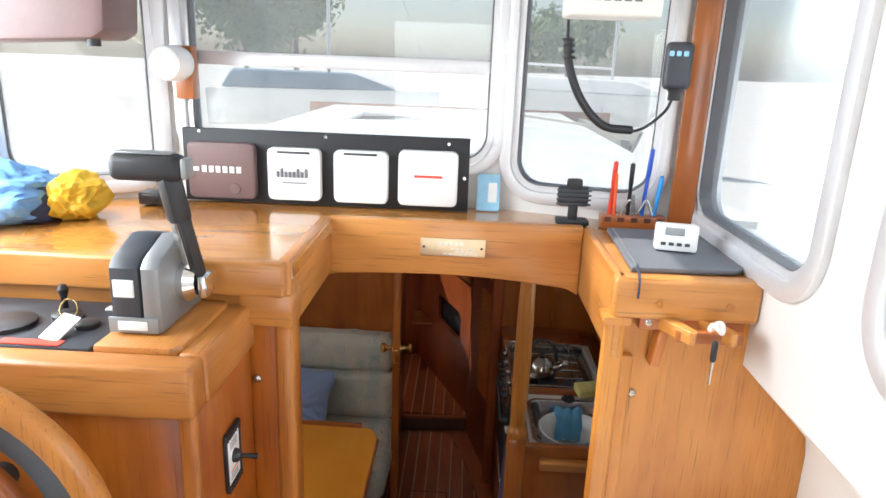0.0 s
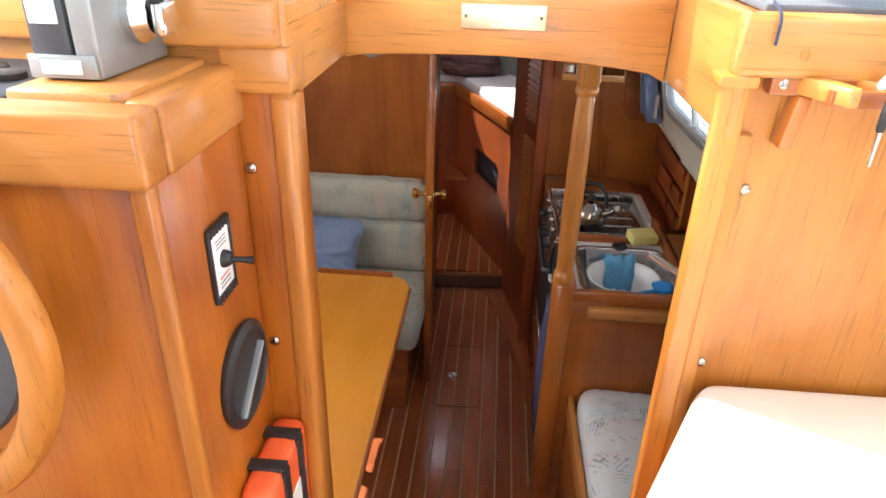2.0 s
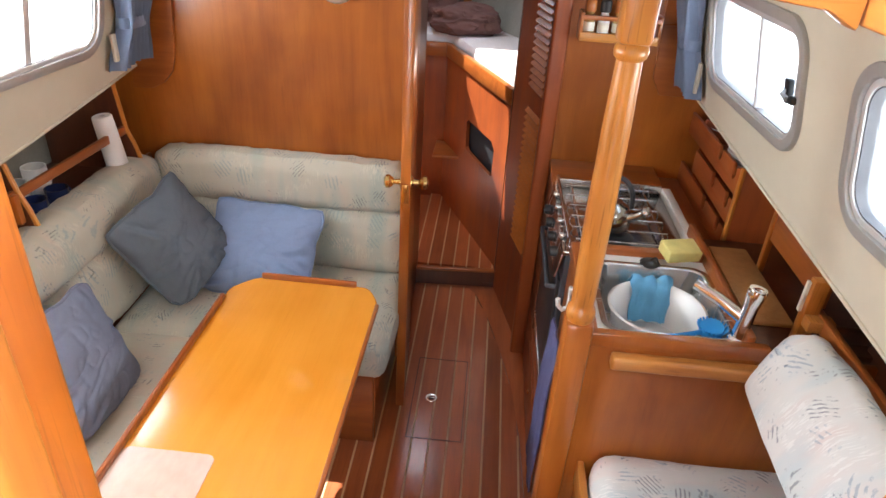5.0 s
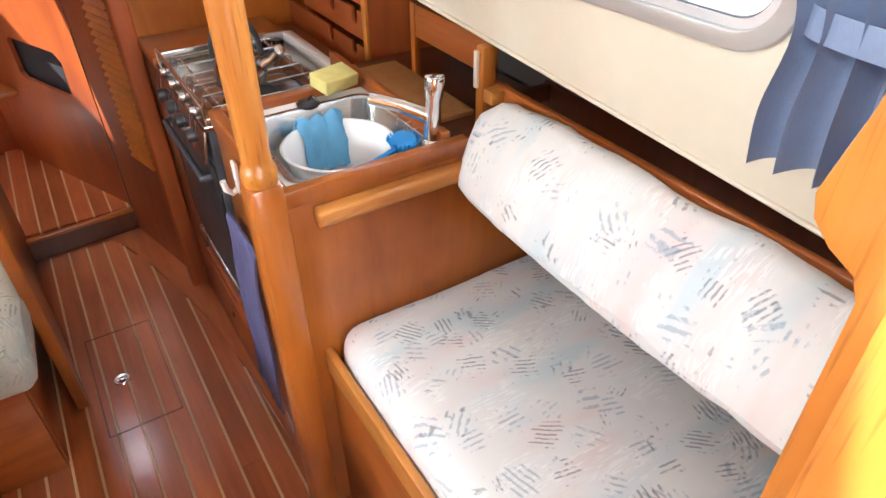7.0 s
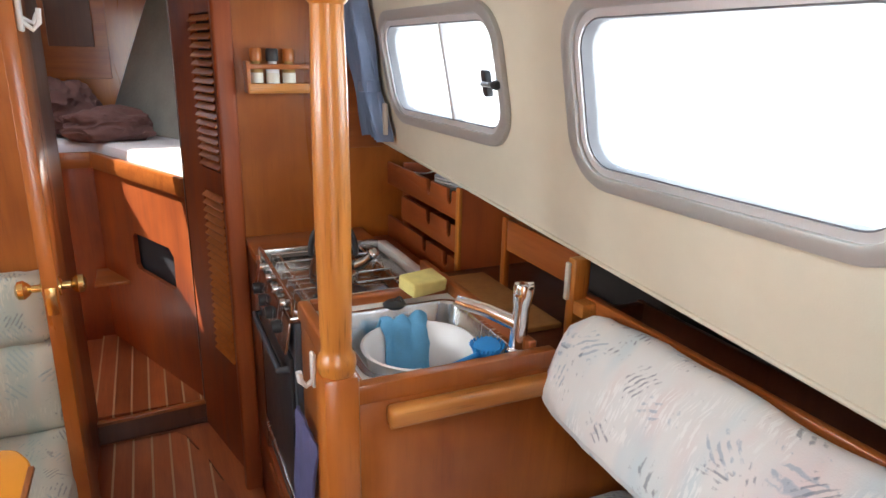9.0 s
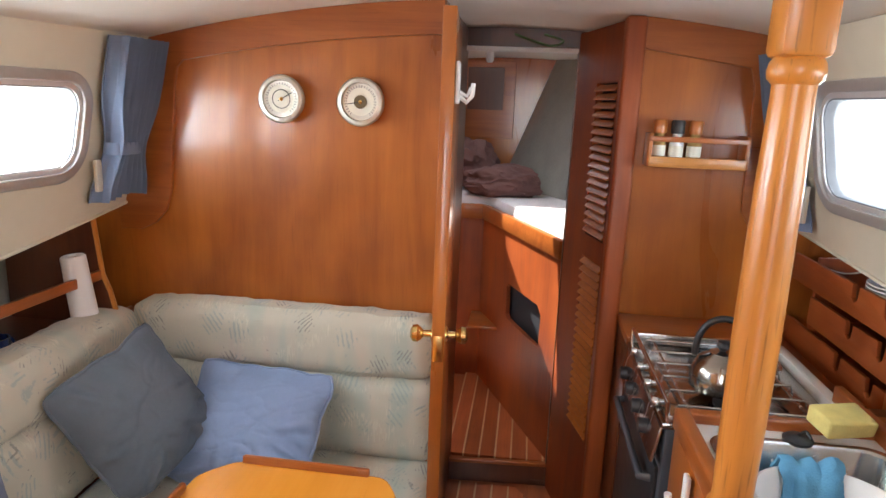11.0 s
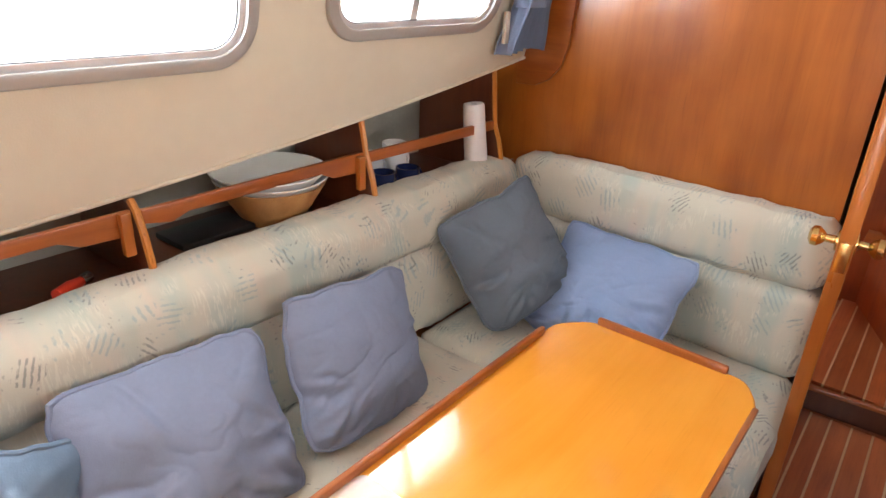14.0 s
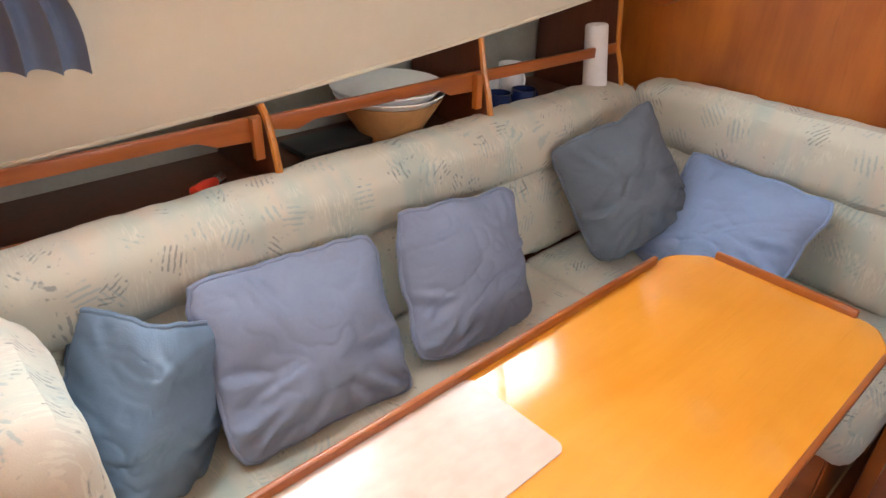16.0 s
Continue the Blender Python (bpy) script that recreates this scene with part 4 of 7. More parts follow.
# steering console
con = thing("steering_console", "honey-coloured varnished steering console", "console", (-0.6, 1.2, WH))
part("aft_panel", box(-0.93, 1.054, WH + 0.004, -0.305, 1.072, 1.81, 0.003), "console", con)
part("side_panel", box(-0.312, 1.052, WH + 0.004, -0.292, 1.3125, 1.845, 0.003), "console", con)
part("corner_bead", box(-0.314, 1.046, WH + 0.004, -0.288, 1.064, 1.81, 0.006, 3), "honey", con)
part("aft_rail", box(-0.93, 1.036, 1.80, -0.285, 1.084, 1.878, 0.008, 3), "honey_x", con, "worn rounded top rail")
part("side_rail", box(-0.325, 1.084, 1.80, -0.283, 1.30, 1.878, 0.008, 3), "honey_y", con, "worn rounded top rail")
part("top_board", box(-0.93, 1.08, 1.845, -0.322, 1.285, 1.862, 0), "honey_x", con)
part("back_board", box(-0.93, 1.284, 1.862, -0.30, 1.30, 1.93, 0), "honey_x", con)
part("lever_plinth", plate([(-0.445, 1.085), (-0.335, 1.085), (-0.32, 1.10), (-0.32, 1.28), (-0.445, 1.28)], [], 1.862, 1.885, at_z, 0.005), "honey_y", con)
part("access_door", box(-0.90, 1.044, 0.85, -0.385, 1.054, 1.29, 0.006), "mahogany", con, "darker varnished access door")


def cap_screw(x, y, z):
    return solid("cap_screw", join(lathe([(0, -0.004), (0.0085, -0.004), (0.0085, 0), (0.007, 0.003), (0.004, 0.0045), (0, 0.005)], 18, pose(x, y, z, 90)), box(x - 0.006, y - 0.0055, z - 0.0012, x + 0.006, y - 0.004, z + 0.0012, 0)), "kettle", "domed steel cap screw set in the panel", "screw", "screws of the companionway panels")


for x, z, y in ((-0.281, 1.737, 1.2895), (-0.275, 1.453, 1.2895), (0.381, 1.735, 1.3135), (0.381, 1.453, 1.3135)):
    cap_screw(x, y, z)

# helmsman's bench
bench = thing("helm_bench", "cream vinyl bench cushion on a boxed seat", "bench", (0.5, 0.9, WH))
part("seat_cushion", soften(plate(eased([(0.385, 1.305), (0.70, 1.305), (0.70, 0.35), (0.235, 0.35), (0.235, 1.03)], 0.03), [], 1.314, 1.428, at_z, 0.022), amount=0.003, scale=5), "vinyl_seat", bench, "cream vinyl seat cushion")
part("seat_box", plate([(0.40, 1.31), (0.70, 1.31), (0.70, 0.38), (0.255, 0.38), (0.255, 1.03)], [], WH + 0.004, 1.312, at_z, 0.004), "honey", bench)

# ---- saloon furniture ----
# L-shaped settee: one base, cushions are things of their own
base = thing("settee_base", "reddish varnished base of the L-shaped settee", "settee base", (-0.9, 2.3, 0))
part("port_front", box(-0.77, 1.42, -0.012, -0.75, 2.86, 0.375, 0.004), "teak_y", base)
part("fore_front", box(-0.77, 2.82, -0.012, -0.285, 2.84, 0.375, 0.004), "teak_x", base)
part("end_panel", box(-0.30, 2.84, -0.012, -0.28, 3.335, 0.375, 0.004), "teak_y", base)
part("port_top", box(-1.56, 1.42, 0.35, -0.76, 3.335, 0.37, 0), "teak_y", base)
part("fore_top", box(-0.76, 2.84, 0.35, -0.30, 3.335, 0.37, 0), "teak_x", base)


def settee_cushion(name, bm, label, m="fabric"):
    return solid(name, bm, m, label, "cushion", "settee cushions")


lean = lambda w: Vector((w.x - 0.10 * (w.z - 0.5) + 0.012 * (w.y - 3.2), w.y, w.z - 0.035 * (3.2 - w.y) * (w.z - 0.5)))
settee_cushion("seat_cushion", cushion(-1.24, 1.44, 0.372, -0.728, 2.74, 0.505, 0.035, 0.01, 1), "cream patterned settee seat cushion on the port side")
settee_cushion("seat_cushion", cushion(-1.18, 2.745, 0.372, -0.235, 3.27, 0.505, 0.035, 0.01, 2), "cream patterned settee seat cushion against the bulkhead", "fabric_x")
settee_cushion("back_cushion", cushion(-1.25, 1.44, 0.508, -1.15, 3.25, 0.765, 0.03, 0.014, 3, lean, 0.0035), "cream patterned lower back cushion on the port side")
settee_cushion("back_cushion", cushion(-1.28, 1.44, 0.765, -1.14, 3.262, 0.932, 0.045, 0.012, 4, lean, 0.0035), "cream patterned bolster along the port side")
settee_cushion("back_cushion", cushion(-1.17, 3.225, 0.508, -0.245, 3.335, 0.768, 0.03, 0.012, 5, None, 0.004), "cream patterned lower back cushion against the bulkhead", "fabric_x")
settee_cushion("back_cushion", cushion(-1.19, 3.225, 0.77, -0.25, 3.337, 0.955, 0.035, 0.01, 6, None, 0.004), "cream patterned bolster against the bulkhead", "fabric_x")
settee_cushion("back_cushion", cushion(-1.17, 1.37, 0.508, -0.80, 1.50, 0.90, 0.05, 0.014, 7), "cream patterned end cushion with a stain", "fabric_x")

# starboard seat
sbase = thing("starboard_seat_base", "reddish varnished box under the starboard seat", "seat base", (0.6, 1.8, 0))
part("front_panel", box(0.365, 1.365, -0.012, 0.385, 2.30, 0.50, 0.003), "teak_y", sbase)
part("fiddle", box(0.358, 1.365, 0.50, 0.378, 2.298, 0.575, 0.006, 3), "honey_y", sbase, "light retaining rail along the seat")
part("seat_top", box(0.385, 1.365, 0.48, 1.05, 2.30, 0.50, 0), "teak_y", sbase)
settee_cushion("seat_cushion", cushion(0.39, 1.37, 0.50, 0.96, 2.292, 0.628, 0.04, 0.008, 8), "pale patterned seat cushion beside the galley", "fabric_lit")
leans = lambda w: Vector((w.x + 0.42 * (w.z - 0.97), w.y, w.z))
settee_cushion("back_cushion", cushion(0.705, 1.37, 0.885, 0.80, 2.285, 1.072, 0.045, 0.012, 9, leans), "pale patterned backrest cushion beside the galley", "fabric_lit")
srail = thing("seat_back_rail", "varnished wooden rail behind the starboard backrest", "rail", (0.85, 1.8, 0.9))
part("rail", box(0.832, 1.365, 1.04, 0.85, 2.36, 1.079, 0.004), "teak_y", srail)
for y in (1.375, 2.335):
    part("bracket", box(0.84, y, 1.0, 0.995, y + 0.02, 1.038, 0.003), "darkwood", srail)
part("back_board", box(0.99, 1.365, 0.50, 1.002, 2.36, 1.04, 0.002), "darkwood", srail)

# galley: sink unit
GT = 0.985
sink = thing("sink_unit", "varnished galley sink cabinet with a cream top", "sink cabinet", (0.5, 2.5, 0))
part("aft_panel", box(0.325, 2.298, -0.012, 1.05, 2.318, 0.962, 0.003), "teak", sink)
part("aft_fiddle", box(0.325, 2.294, 0.955, 0.74, 2.320, GT + 0.008, 0.004, 2), "teak", sink, "raised varnished edge")
part("front_panel", box(0.322, 2.318, -0.012, 0.342, 2.735, 0.95, 0.003), "teak", sink)
part("front_fiddle", box(0.316, 2.318, 0.95, 0.345, 2.735, GT + 0.010, 0.006, 3), "teak_y", sink)
part("fore_fiddle", box(0.345, 2.712, 0.95, 0.70, 2.738, GT + 0.010, 0.006, 3), "teak_x", sink)
part("outer_fiddle", box(0.692, 2.322, 0.95, 0.712, 2.90, GT + 0.02, 0.005, 3), "teak_y", sink)
part("worktop", plate([(0.344, 2.32), (0.70, 2.32), (0.70, 2.72), (0.344, 2.72)], [rr(0.375, 2.345, 0.68, 2.66, 0.04)], 0.955, 0.972, at_z), "white_metal", sink, "cream worktop", smooth=False)
bowl = thing("sink_basin", "stainless steel inset sink", "sink", (0.53, 2.49, 0.9))
bm = bmesh.new()
rings = []
for (o, z, r) in ((-0.014, 0.9755, 0.05), (0.0, 0.9765, 0.04), (0.004, 0.972, 0.04), (0.014, 0.86, 0.05), (0.035, 0.835, 0.05)):
    rings.append([bm.verts.new((u, v, z)) for u, v in rr(0.375 + o, 2.345 + o, 0.68 - o, 2.66 - o, r, 6)])
for a, b in zip(rings, rings[1:]):
    for i in range(len(a)):
        bm.faces.new((a[i - 1], a[i], b[i], b[i - 1]))
bm.faces.new(rings[-1])
basin = part("basin", bm, "steel", bowl)
part("drain", lathe([(0, 0), (0.03, 0), (0.03, 0.003), (0.02, 0.004), (0, 0.002)], 24, pose(0.53, 2.49, 0.8355)), "chrome", basin)

rail = solid("grab_rail", join(box(0.38, 2.262, 0.912, 0.73, 2.298, 0.948, 0.009, 3), box(0.385, 2.282, 0.90, 0.73, 2.297, 0.913, 0.003)), "honey_x", "light wooden grab rail on the galley panel", "grab rail")

# mast support pole with turned middle
pole = thing("support_pole", "varnished turned wooden support pole", "pole", (0.295, 2.305, 0))
part("lower_post", box(0.262, 2.272, -0.012, 0.328, 2.338, 1.026, 0.012, 2), "teak", pole)
part("turned_shaft", lathe([(0.028, 1.022), (0.032, 1.028), (0.034, 1.042), (0.032, 1.056), (0.027, 1.062), (0.0265, 1.075), (0.028, 1.15), (0.0295, 1.3), (0.028, 1.5), (0.025, 1.60), (0.025, 1.618), (0.031, 1.624), (0.033, 1.634), (0.031, 1.644), (0.026, 1.650)], 32, pose(0.295, 2.305, 0)), "honey", pole)
part("upper_post", box(0.264, 2.274, 1.648, 0.326, 2.336, 1.85, 0.010, 2), "honey", pole)

# saloon table
table = thing("saloon_table", "glossy orange-brown varnished saloon table with raised edges", "table", (-0.5, 2.2, 0))
tw = [(-0.745, 1.50), (-0.255, 1.50), (-0.255, 2.755), (-0.30, 2.835), (-0.675, 2.84), (-0.745, 2.765)]
part("tabletop", plate(eased(tw, 0.032), [], 0.672, 0.70, at_z, 0.006), "table", table, smooth=False)
part("edge_rail", bar((-0.742, 1.55, 0.708), (-0.742, 2.70, 0.708), 0.014, 0.022, 0.005), "teak_y", table)
part("edge_rail", bar((-0.66, 2.833, 0.708), (-0.34, 2.829, 0.708), 0.014, 0.022, 0.005), "teak_x", table)
part("edge_rail", box(-0.262, 1.52, 0.69, -0.25, 2.74, 0.702, 0.003), "teak_y", table)
part("skirt", box(-0.70, 1.56, 0.625, -0.30, 2.70, 0.672, 0.004), "teak_y", table)
for y in (1.75, 2.445):
    part("leg", box(-0.565, y - 0.022, 0.004, -0.48, y + 0.022, 0.626, 0.006), "teak", table)
    part("foot", box(-0.575, y - 0.04, -0.012, -0.47, y + 0.04, 0.01, 0.006), "teak_y", table)

# door to the fore cabin, standing open
door = tagged(new("door_1"), "open varnished fore cabin door seen on edge", "door", kind="structure")
door.matrix_basis = Matrix.Translation((-0.215, 3.3, 0))
WORLD_OF[door] = door.matrix_basis.copy()
dm = Matrix.Translation((-0.25, 3.52, 0)) @ pose(0, 0, 0, 0, 0, 4.5)
part("leaf", moved(box(-0.016, -0.50, 0.012, 0.016, 0.0, 1.80, 0.003), dm), "teak", door)
part("leaf_edge", moved(box(-0.0165, -0.506, 0.012, 0.0165, -0.499, 1.80, 0.002), dm), "teak", door, "worn edge strip")
knob_prof = [(0, 0), (0.024, 0), (0.024, 0.004), (0.010, 0.008), (0.009, 0.026), (0.016, 0.032), (0.0235, 0.042), (0.022, 0.054), (0.012, 0.06), (0, 0.061)]
part("knob", lathe(knob_prof, 24, dm @ pose(-0.016, -0.452, 0.985, 0, -90)), "brass", door, "polished brass knob")
part("knob", lathe(knob_prof, 24, dm @ pose(0.016, -0.452, 0.985, 0, 90)), "brass", door, "polished brass knob")
part("latch_plate", moved(box(-0.012, -0.509, 0.93, 0.012, -0.505, 1.0, 0.001), dm), "brass", door)

# louvred locker door on the slant
LA, LB = Vector((0.275, 3.50, 0)), Vector((0.152, 3.985, 0))
ld = (LB - LA).normalized()
lw = (LB - LA).length
ln = Vector((ld.y, -ld.x, 0))
lf = lambda u, v, w: LA + ld * u + ln * w + Vector((0, 0, v))
louv = thing("louvred_locker", "varnished locker door with two louvred panels", "locker door", LA)
part("door_frame", plate([(0.0, -0.012), (lw, -0.012), (lw, 1.845), (0.0, 1.845)], [[(0.10, 0.43), (0.285, 0.43), (0.285, 1.07), (0.10, 1.07)], [(0.10, 1.15), (0.285, 1.15), (0.285, 1.665), (0.10, 1.665)]], 0.0, 0.022, lf, 0), "mahogany", louv, smooth=False)
part("corner_post", moved(box(-0.03, -0.03, -0.012, 0.03, 0.03, 1.845, 0.012, 3), Matrix.Translation((0.272, 3.475, 0))), "mahogany", louv)
# Dark sheet that gives the shade between the slats.
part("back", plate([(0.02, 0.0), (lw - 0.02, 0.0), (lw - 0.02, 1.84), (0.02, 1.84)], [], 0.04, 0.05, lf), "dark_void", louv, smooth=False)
for z0, z1, n in ((0.435, 1.068, 22), (1.155, 1.663, 18)):
    for i in range(n):
        z = z0 + (z1 - z0) * (i + 0.5) / n
        sl = plate([(0.098, -0.011), (0.287, -0.011), (0.287, 0.011), (0.098, 0.011)], [], -0.002, 0.002, lambda u, v, w: lf(u, z + v * 0.8 + w, 0.001 + v * 0.75 - w * 0.5), 0)
        part("slat", sl, "slat", louv, smooth=False)

# fore cabin: berth, step
PB, QB = Vector((0.148, 4.03, 0)), Vector((-0.22, 4.88, 0))
bd = (QB - PB).normalized()
bn = Vector((-bd.y, bd.x, 0)) * -1
bf = lambda u, v, w: PB + bd * u + bn * w + Vector((0, 0, v))
bl = (QB - PB).length
berth = thing("fore_berth", "varnished berth front with a white mattress", "berth", (0.3, 4.6, 0.1))
vent_poly = [(0.15, 0.70), (0.155, 0.565), (0.18, 0.55), (0.52, 0.56), (0.545, 0.58), (0.55, 0.715), (0.53, 0.735), (0.19, 0.735)]
part("front_panel", plate([(0, 0.086), (bl, 0.086), (bl, 1.0), (0, 1.0)], [vent_poly], 0.0, 0.02, bf), "mahogany", berth, smooth=False)
part("berth_rail", plate([(0, 0.985), (bl, 0.985), (bl, 1.062), (0, 1.062)], [], -0.012, 0.02, bf, 0.005), "teak_x", berth, "varnished rail along the mattress")
part("end_panel", box(-0.60, QB.y, 0.086, QB.x + 0.01, QB.y + 0.02, 1.0, 0.002), "mahogany", berth)
part("end_rail", box(-0.60, QB.y - 0.01, 0.985, QB.x + 0.005, QB.y + 0.022, 1.062, 0.004), "teak_x", berth)
# Black sheet closes the vent opening from behind.
part("vent_back", plate([(0.1, 0.5), (0.6, 0.5), (0.6, 0.78), (0.1, 0.78)], [], 0.03, 0.04, bf), "mesh", berth, "black sheet behind the vent", smooth=False)
part("platform", plate([(0.155, 4.05), (0.94, 4.05), (0.94, 5.54), (-0.88, 5.54), (-0.88, 4.92), (-0.21, 4.92)], [], 0.97, 0.99, at_z), "teak_x", berth, smooth=False)
mat_bm = plate([(0.17, 4.06), (0.93, 4.06), (0.93, 5.53), (-0.87, 5.53), (-0.87, 4.93), (-0.19, 4.93)], [], 0.992, 1.10, at_z, 0.03)
part("mattress", soften(mat_bm, amount=0.006), "mattress", berth, "white sheeted mattress")
step = thing("fore_step", "dark varnished step up to the fore cabin", "step", (0, 4.0, 0))
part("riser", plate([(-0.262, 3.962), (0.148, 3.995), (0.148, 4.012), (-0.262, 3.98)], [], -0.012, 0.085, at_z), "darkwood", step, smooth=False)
part("nosing", plate([(-0.262, 3.955), (0.152, 3.988), (0.152, 4.012), (-0.262, 3.98)], [], 0.085, 0.101, at_z, 0.003), "teak_x", step, "lighter worn nosing")
part("small_shelf", box(-0.262, 4.62, 0.455, -0.11, 4.87, 0.472, 0.004), "teak_x", step)

# galley stove block and drawers behind (first shape)
stove = thing("stove", "stainless steel gimballed cooker with a hob and dark oven", "stove", (0.48, 3.0, 0.3))
part("body", box(0.31, 2.76, 0.30, 0.68, 3.24, 0.93, 0.01), "charcoal", stove)
part("hob_tray", box(0.30, 2.755, 0.93, 0.685, 3.245, 0.945, 0.004), "kettle", stove, "stainless steel hob tray")

# ---- companionway jambs ----
jamb = solid("trim_companion_jamb", plate([(1.30, 0.75), (1.38, 0.75), (1.38, 1.395), (1.386, 1.408), (1.402, 1.416), (1.415, 1.428), (1.419, 1.442), (1.415, 1.46), (1.408, 1.49), (1.405, 1.51), (1.395, 1.56), (1.375, 1.60), (1.375, 1.812), (1.30, 1.812)], [], OPEN_R + 0.022, OPEN_R + 0.046, at_x, 0.005), "honey", "honey-coloured varnished jamb with a shaped edge", "trim", kind="structure")

hang = solid("trim_hanging_board", box(-0.415, 1.362, 1.463, -0.392, 1.515, 1.922, 0.004, 2), "honey", "honey-coloured varnished board hanging below the dashboard", "trim", kind="structure")
part("end_strip", box(-0.4145, 1.515, 1.463, -0.3925, 1.529, 1.922, 0.005, 2), "teak", hang, "darker strip on the board's end")

# ---- wheelhouse things ----
# steering wheel
wc = Vector((-0.575, 0.93, 1.69))
wheel = thing("ship_helm", "varnished wooden ship's wheel with turned spokes", "steering wheel", wc)
wm = Matrix.Translation(wc) @ pose(0, 0, 0, 90)


def ring_prof(r0, r1, z0, z1, b, n=48):
    prof = [(r0 + b, z0), (r1 - b, z0), (r1 - b * 0.3, z0 + b * 0.3), (r1, z0 + b), (r1, z1 - b), (r1 - b * 0.3, z1 - b * 0.3), (r1 - b, z1), (r0 + b, z1), (r0 + b * 0.3, z1 - b * 0.3), (r0, z1 - b), (r0, z0 + b), (r0 + b * 0.3, z0 + b * 0.3)]
    bm = bmesh.new()
    rings = [[bm.verts.new((r * math.cos(2 * math.pi * i / n), r * math.sin(2 * math.pi * i / n), z)) for r, z in prof] for i in range(n)]
    for i in range(n):
        for k in range(len(prof)):
            bm.faces.new((rings[i - 1][k - 1], rings[i - 1][k], rings[i][k], rings[i][k - 1]))
    return bm


part("rim", moved(ring_prof(0.198, 0.234, -0.014, 0.016, 0.011), wm), "honey", wheel, "worn varnished outer rim")
part("leather_ring", moved(ring_prof(0.132, 0.182, -0.045, -0.018, 0.012), wm), "dark_rubber", wheel, "grey ring behind the spokes")
part("hub_ring", moved(ring_prof(0.072, 0.128, -0.016, 0.014, 0.009), wm), "teak", wheel)
bronze_ring = part("bronze_ring", moved(ring_prof(0.078, 0.098, 0.014, 0.019, 0.002), wm), "bronze", wheel, "tarnished bronze ring with screws")
for k in range(16):
    a = 2 * math.pi * k / 16
    part("ring_screw", lathe([(0, 0), (0.004, 0), (0.0035, 0.0015), (0, 0.002)], 10, wm @ pose(0.088 * math.cos(a), 0.088 * math.sin(a), 0.019)), "steel", bronze_ring)
spoke_prof = [(0.012, 0.0), (0.015, 0.008), (0.015, 0.014), (0.010, 0.02), (0.012, 0.03), (0.0165, 0.05), (0.0165, 0.062), (0.012, 0.078), (0.010, 0.092), (0.010, 0.104)]
for k in range(6):
    a = 60 * k + 12
    part("spoke", lathe(spoke_prof, 18, wm @ pose(0, 0, 0, 0, 0, a) @ Matrix.Translation((0.11, 0, 0)) @ pose(0, 0, 0, 0, 90)), "honey", wheel, "turned spoke")
    part("inner_spoke", lathe([(0.008, 0.02), (0.012, 0.035), (0.009, 0.055), (0.01, 0.08)], 12, wm @ pose(0, 0, 0, 0, 0, a) @ pose(0, 0, 0, 0, 90)), "teak", wheel)
part("hub", lathe([(0, -0.03), (0.03, -0.03), (0.032, 0.0), (0.026, 0.012), (0.012, 0.02), (0, 0.022)], 24, wm), "bronze", wheel)
part("shaft", lathe([(0.02, -0.135), (0.02, -0.03)], 20, wm), "black", wheel)

# gear and throttle lever
lev = thing("throttle_lever", "charcoal and silver engine control with a black T-handle", "engine control", (-0.4, 1.2, 1.885))
hp = [(1.128, 1.886), (1.275, 1.886), (1.275, 1.96), (1.245, 2.012), (1.205, 2.020), (1.142, 1.998), (1.13, 1.985)]
part("housing", plate(hp, [], -0.438, -0.392, at_x, 0.008), "charcoal", lev, "charcoal housing cover")
part("side_plate", plate([(u, v) for u, v in hp], [], -0.391, -0.362, at_x, 0.006), "grey", lev, "silver-grey side plate")
part("base_strip", box(-0.44, 1.124, 1.888, -0.366, 1.129, 1.912, 0.002), "grey", lev)
part("number_plate", box(-0.425, 1.122, 1.893, -0.382, 1.125, 1.907, 0.001), "white", lev)
part("badge", box(-0.43, 1.1265, 1.942, -0.40, 1.131, 1.968, 0.001), "white", lev, "white emblem plate")
pivot = part("pivot", lathe([(0, 0), (0.03, 0), (0.032, 0.012), (0.022, 0.026), (0.0, 0.028)], 24, pose(-0.362, 1.205, 1.945, 0, 90)), "chrome", lev, "chrome pivot boss")
part("clutch_button", box(-0.333, 1.188, 1.922, -0.319, 1.226, 1.958, 0.005), "chrome", pivot)
part("stalk", bar((-0.342, 1.213, 1.93), (-0.356, 1.172, 2.10), 0.014, 0.026, 0.004), "steel", lev, "polished lever stalk")
part("stalk_cover", bar((-0.330, 1.213, 1.922), (-0.342, 1.176, 2.06), 0.010, 0.022, 0.004), "black", lev, "black rubber edge of the lever")
part("grip_neck", bar((-0.347, 1.180, 2.045), (-0.356, 1.169, 2.118), 0.030, 0.032, 0.009), "black", lev)
t_handle = part("handle", box(-0.435, 1.15, 2.107, -0.330, 1.188, 2.146, 0.012, 3), "black", lev, "black T-shaped handle")
part("handle_cap", box(-0.3315, 1.154, 2.112, -0.322, 1.184, 2.142, 0.004, 2), "grey", t_handle, "silver handle end")
part("handle_top", box(-0.425, 1.158, 2.1455, -0.345, 1.182, 2.149, 0.0015), "grey", t_handle, "grey strip on top of the handle")

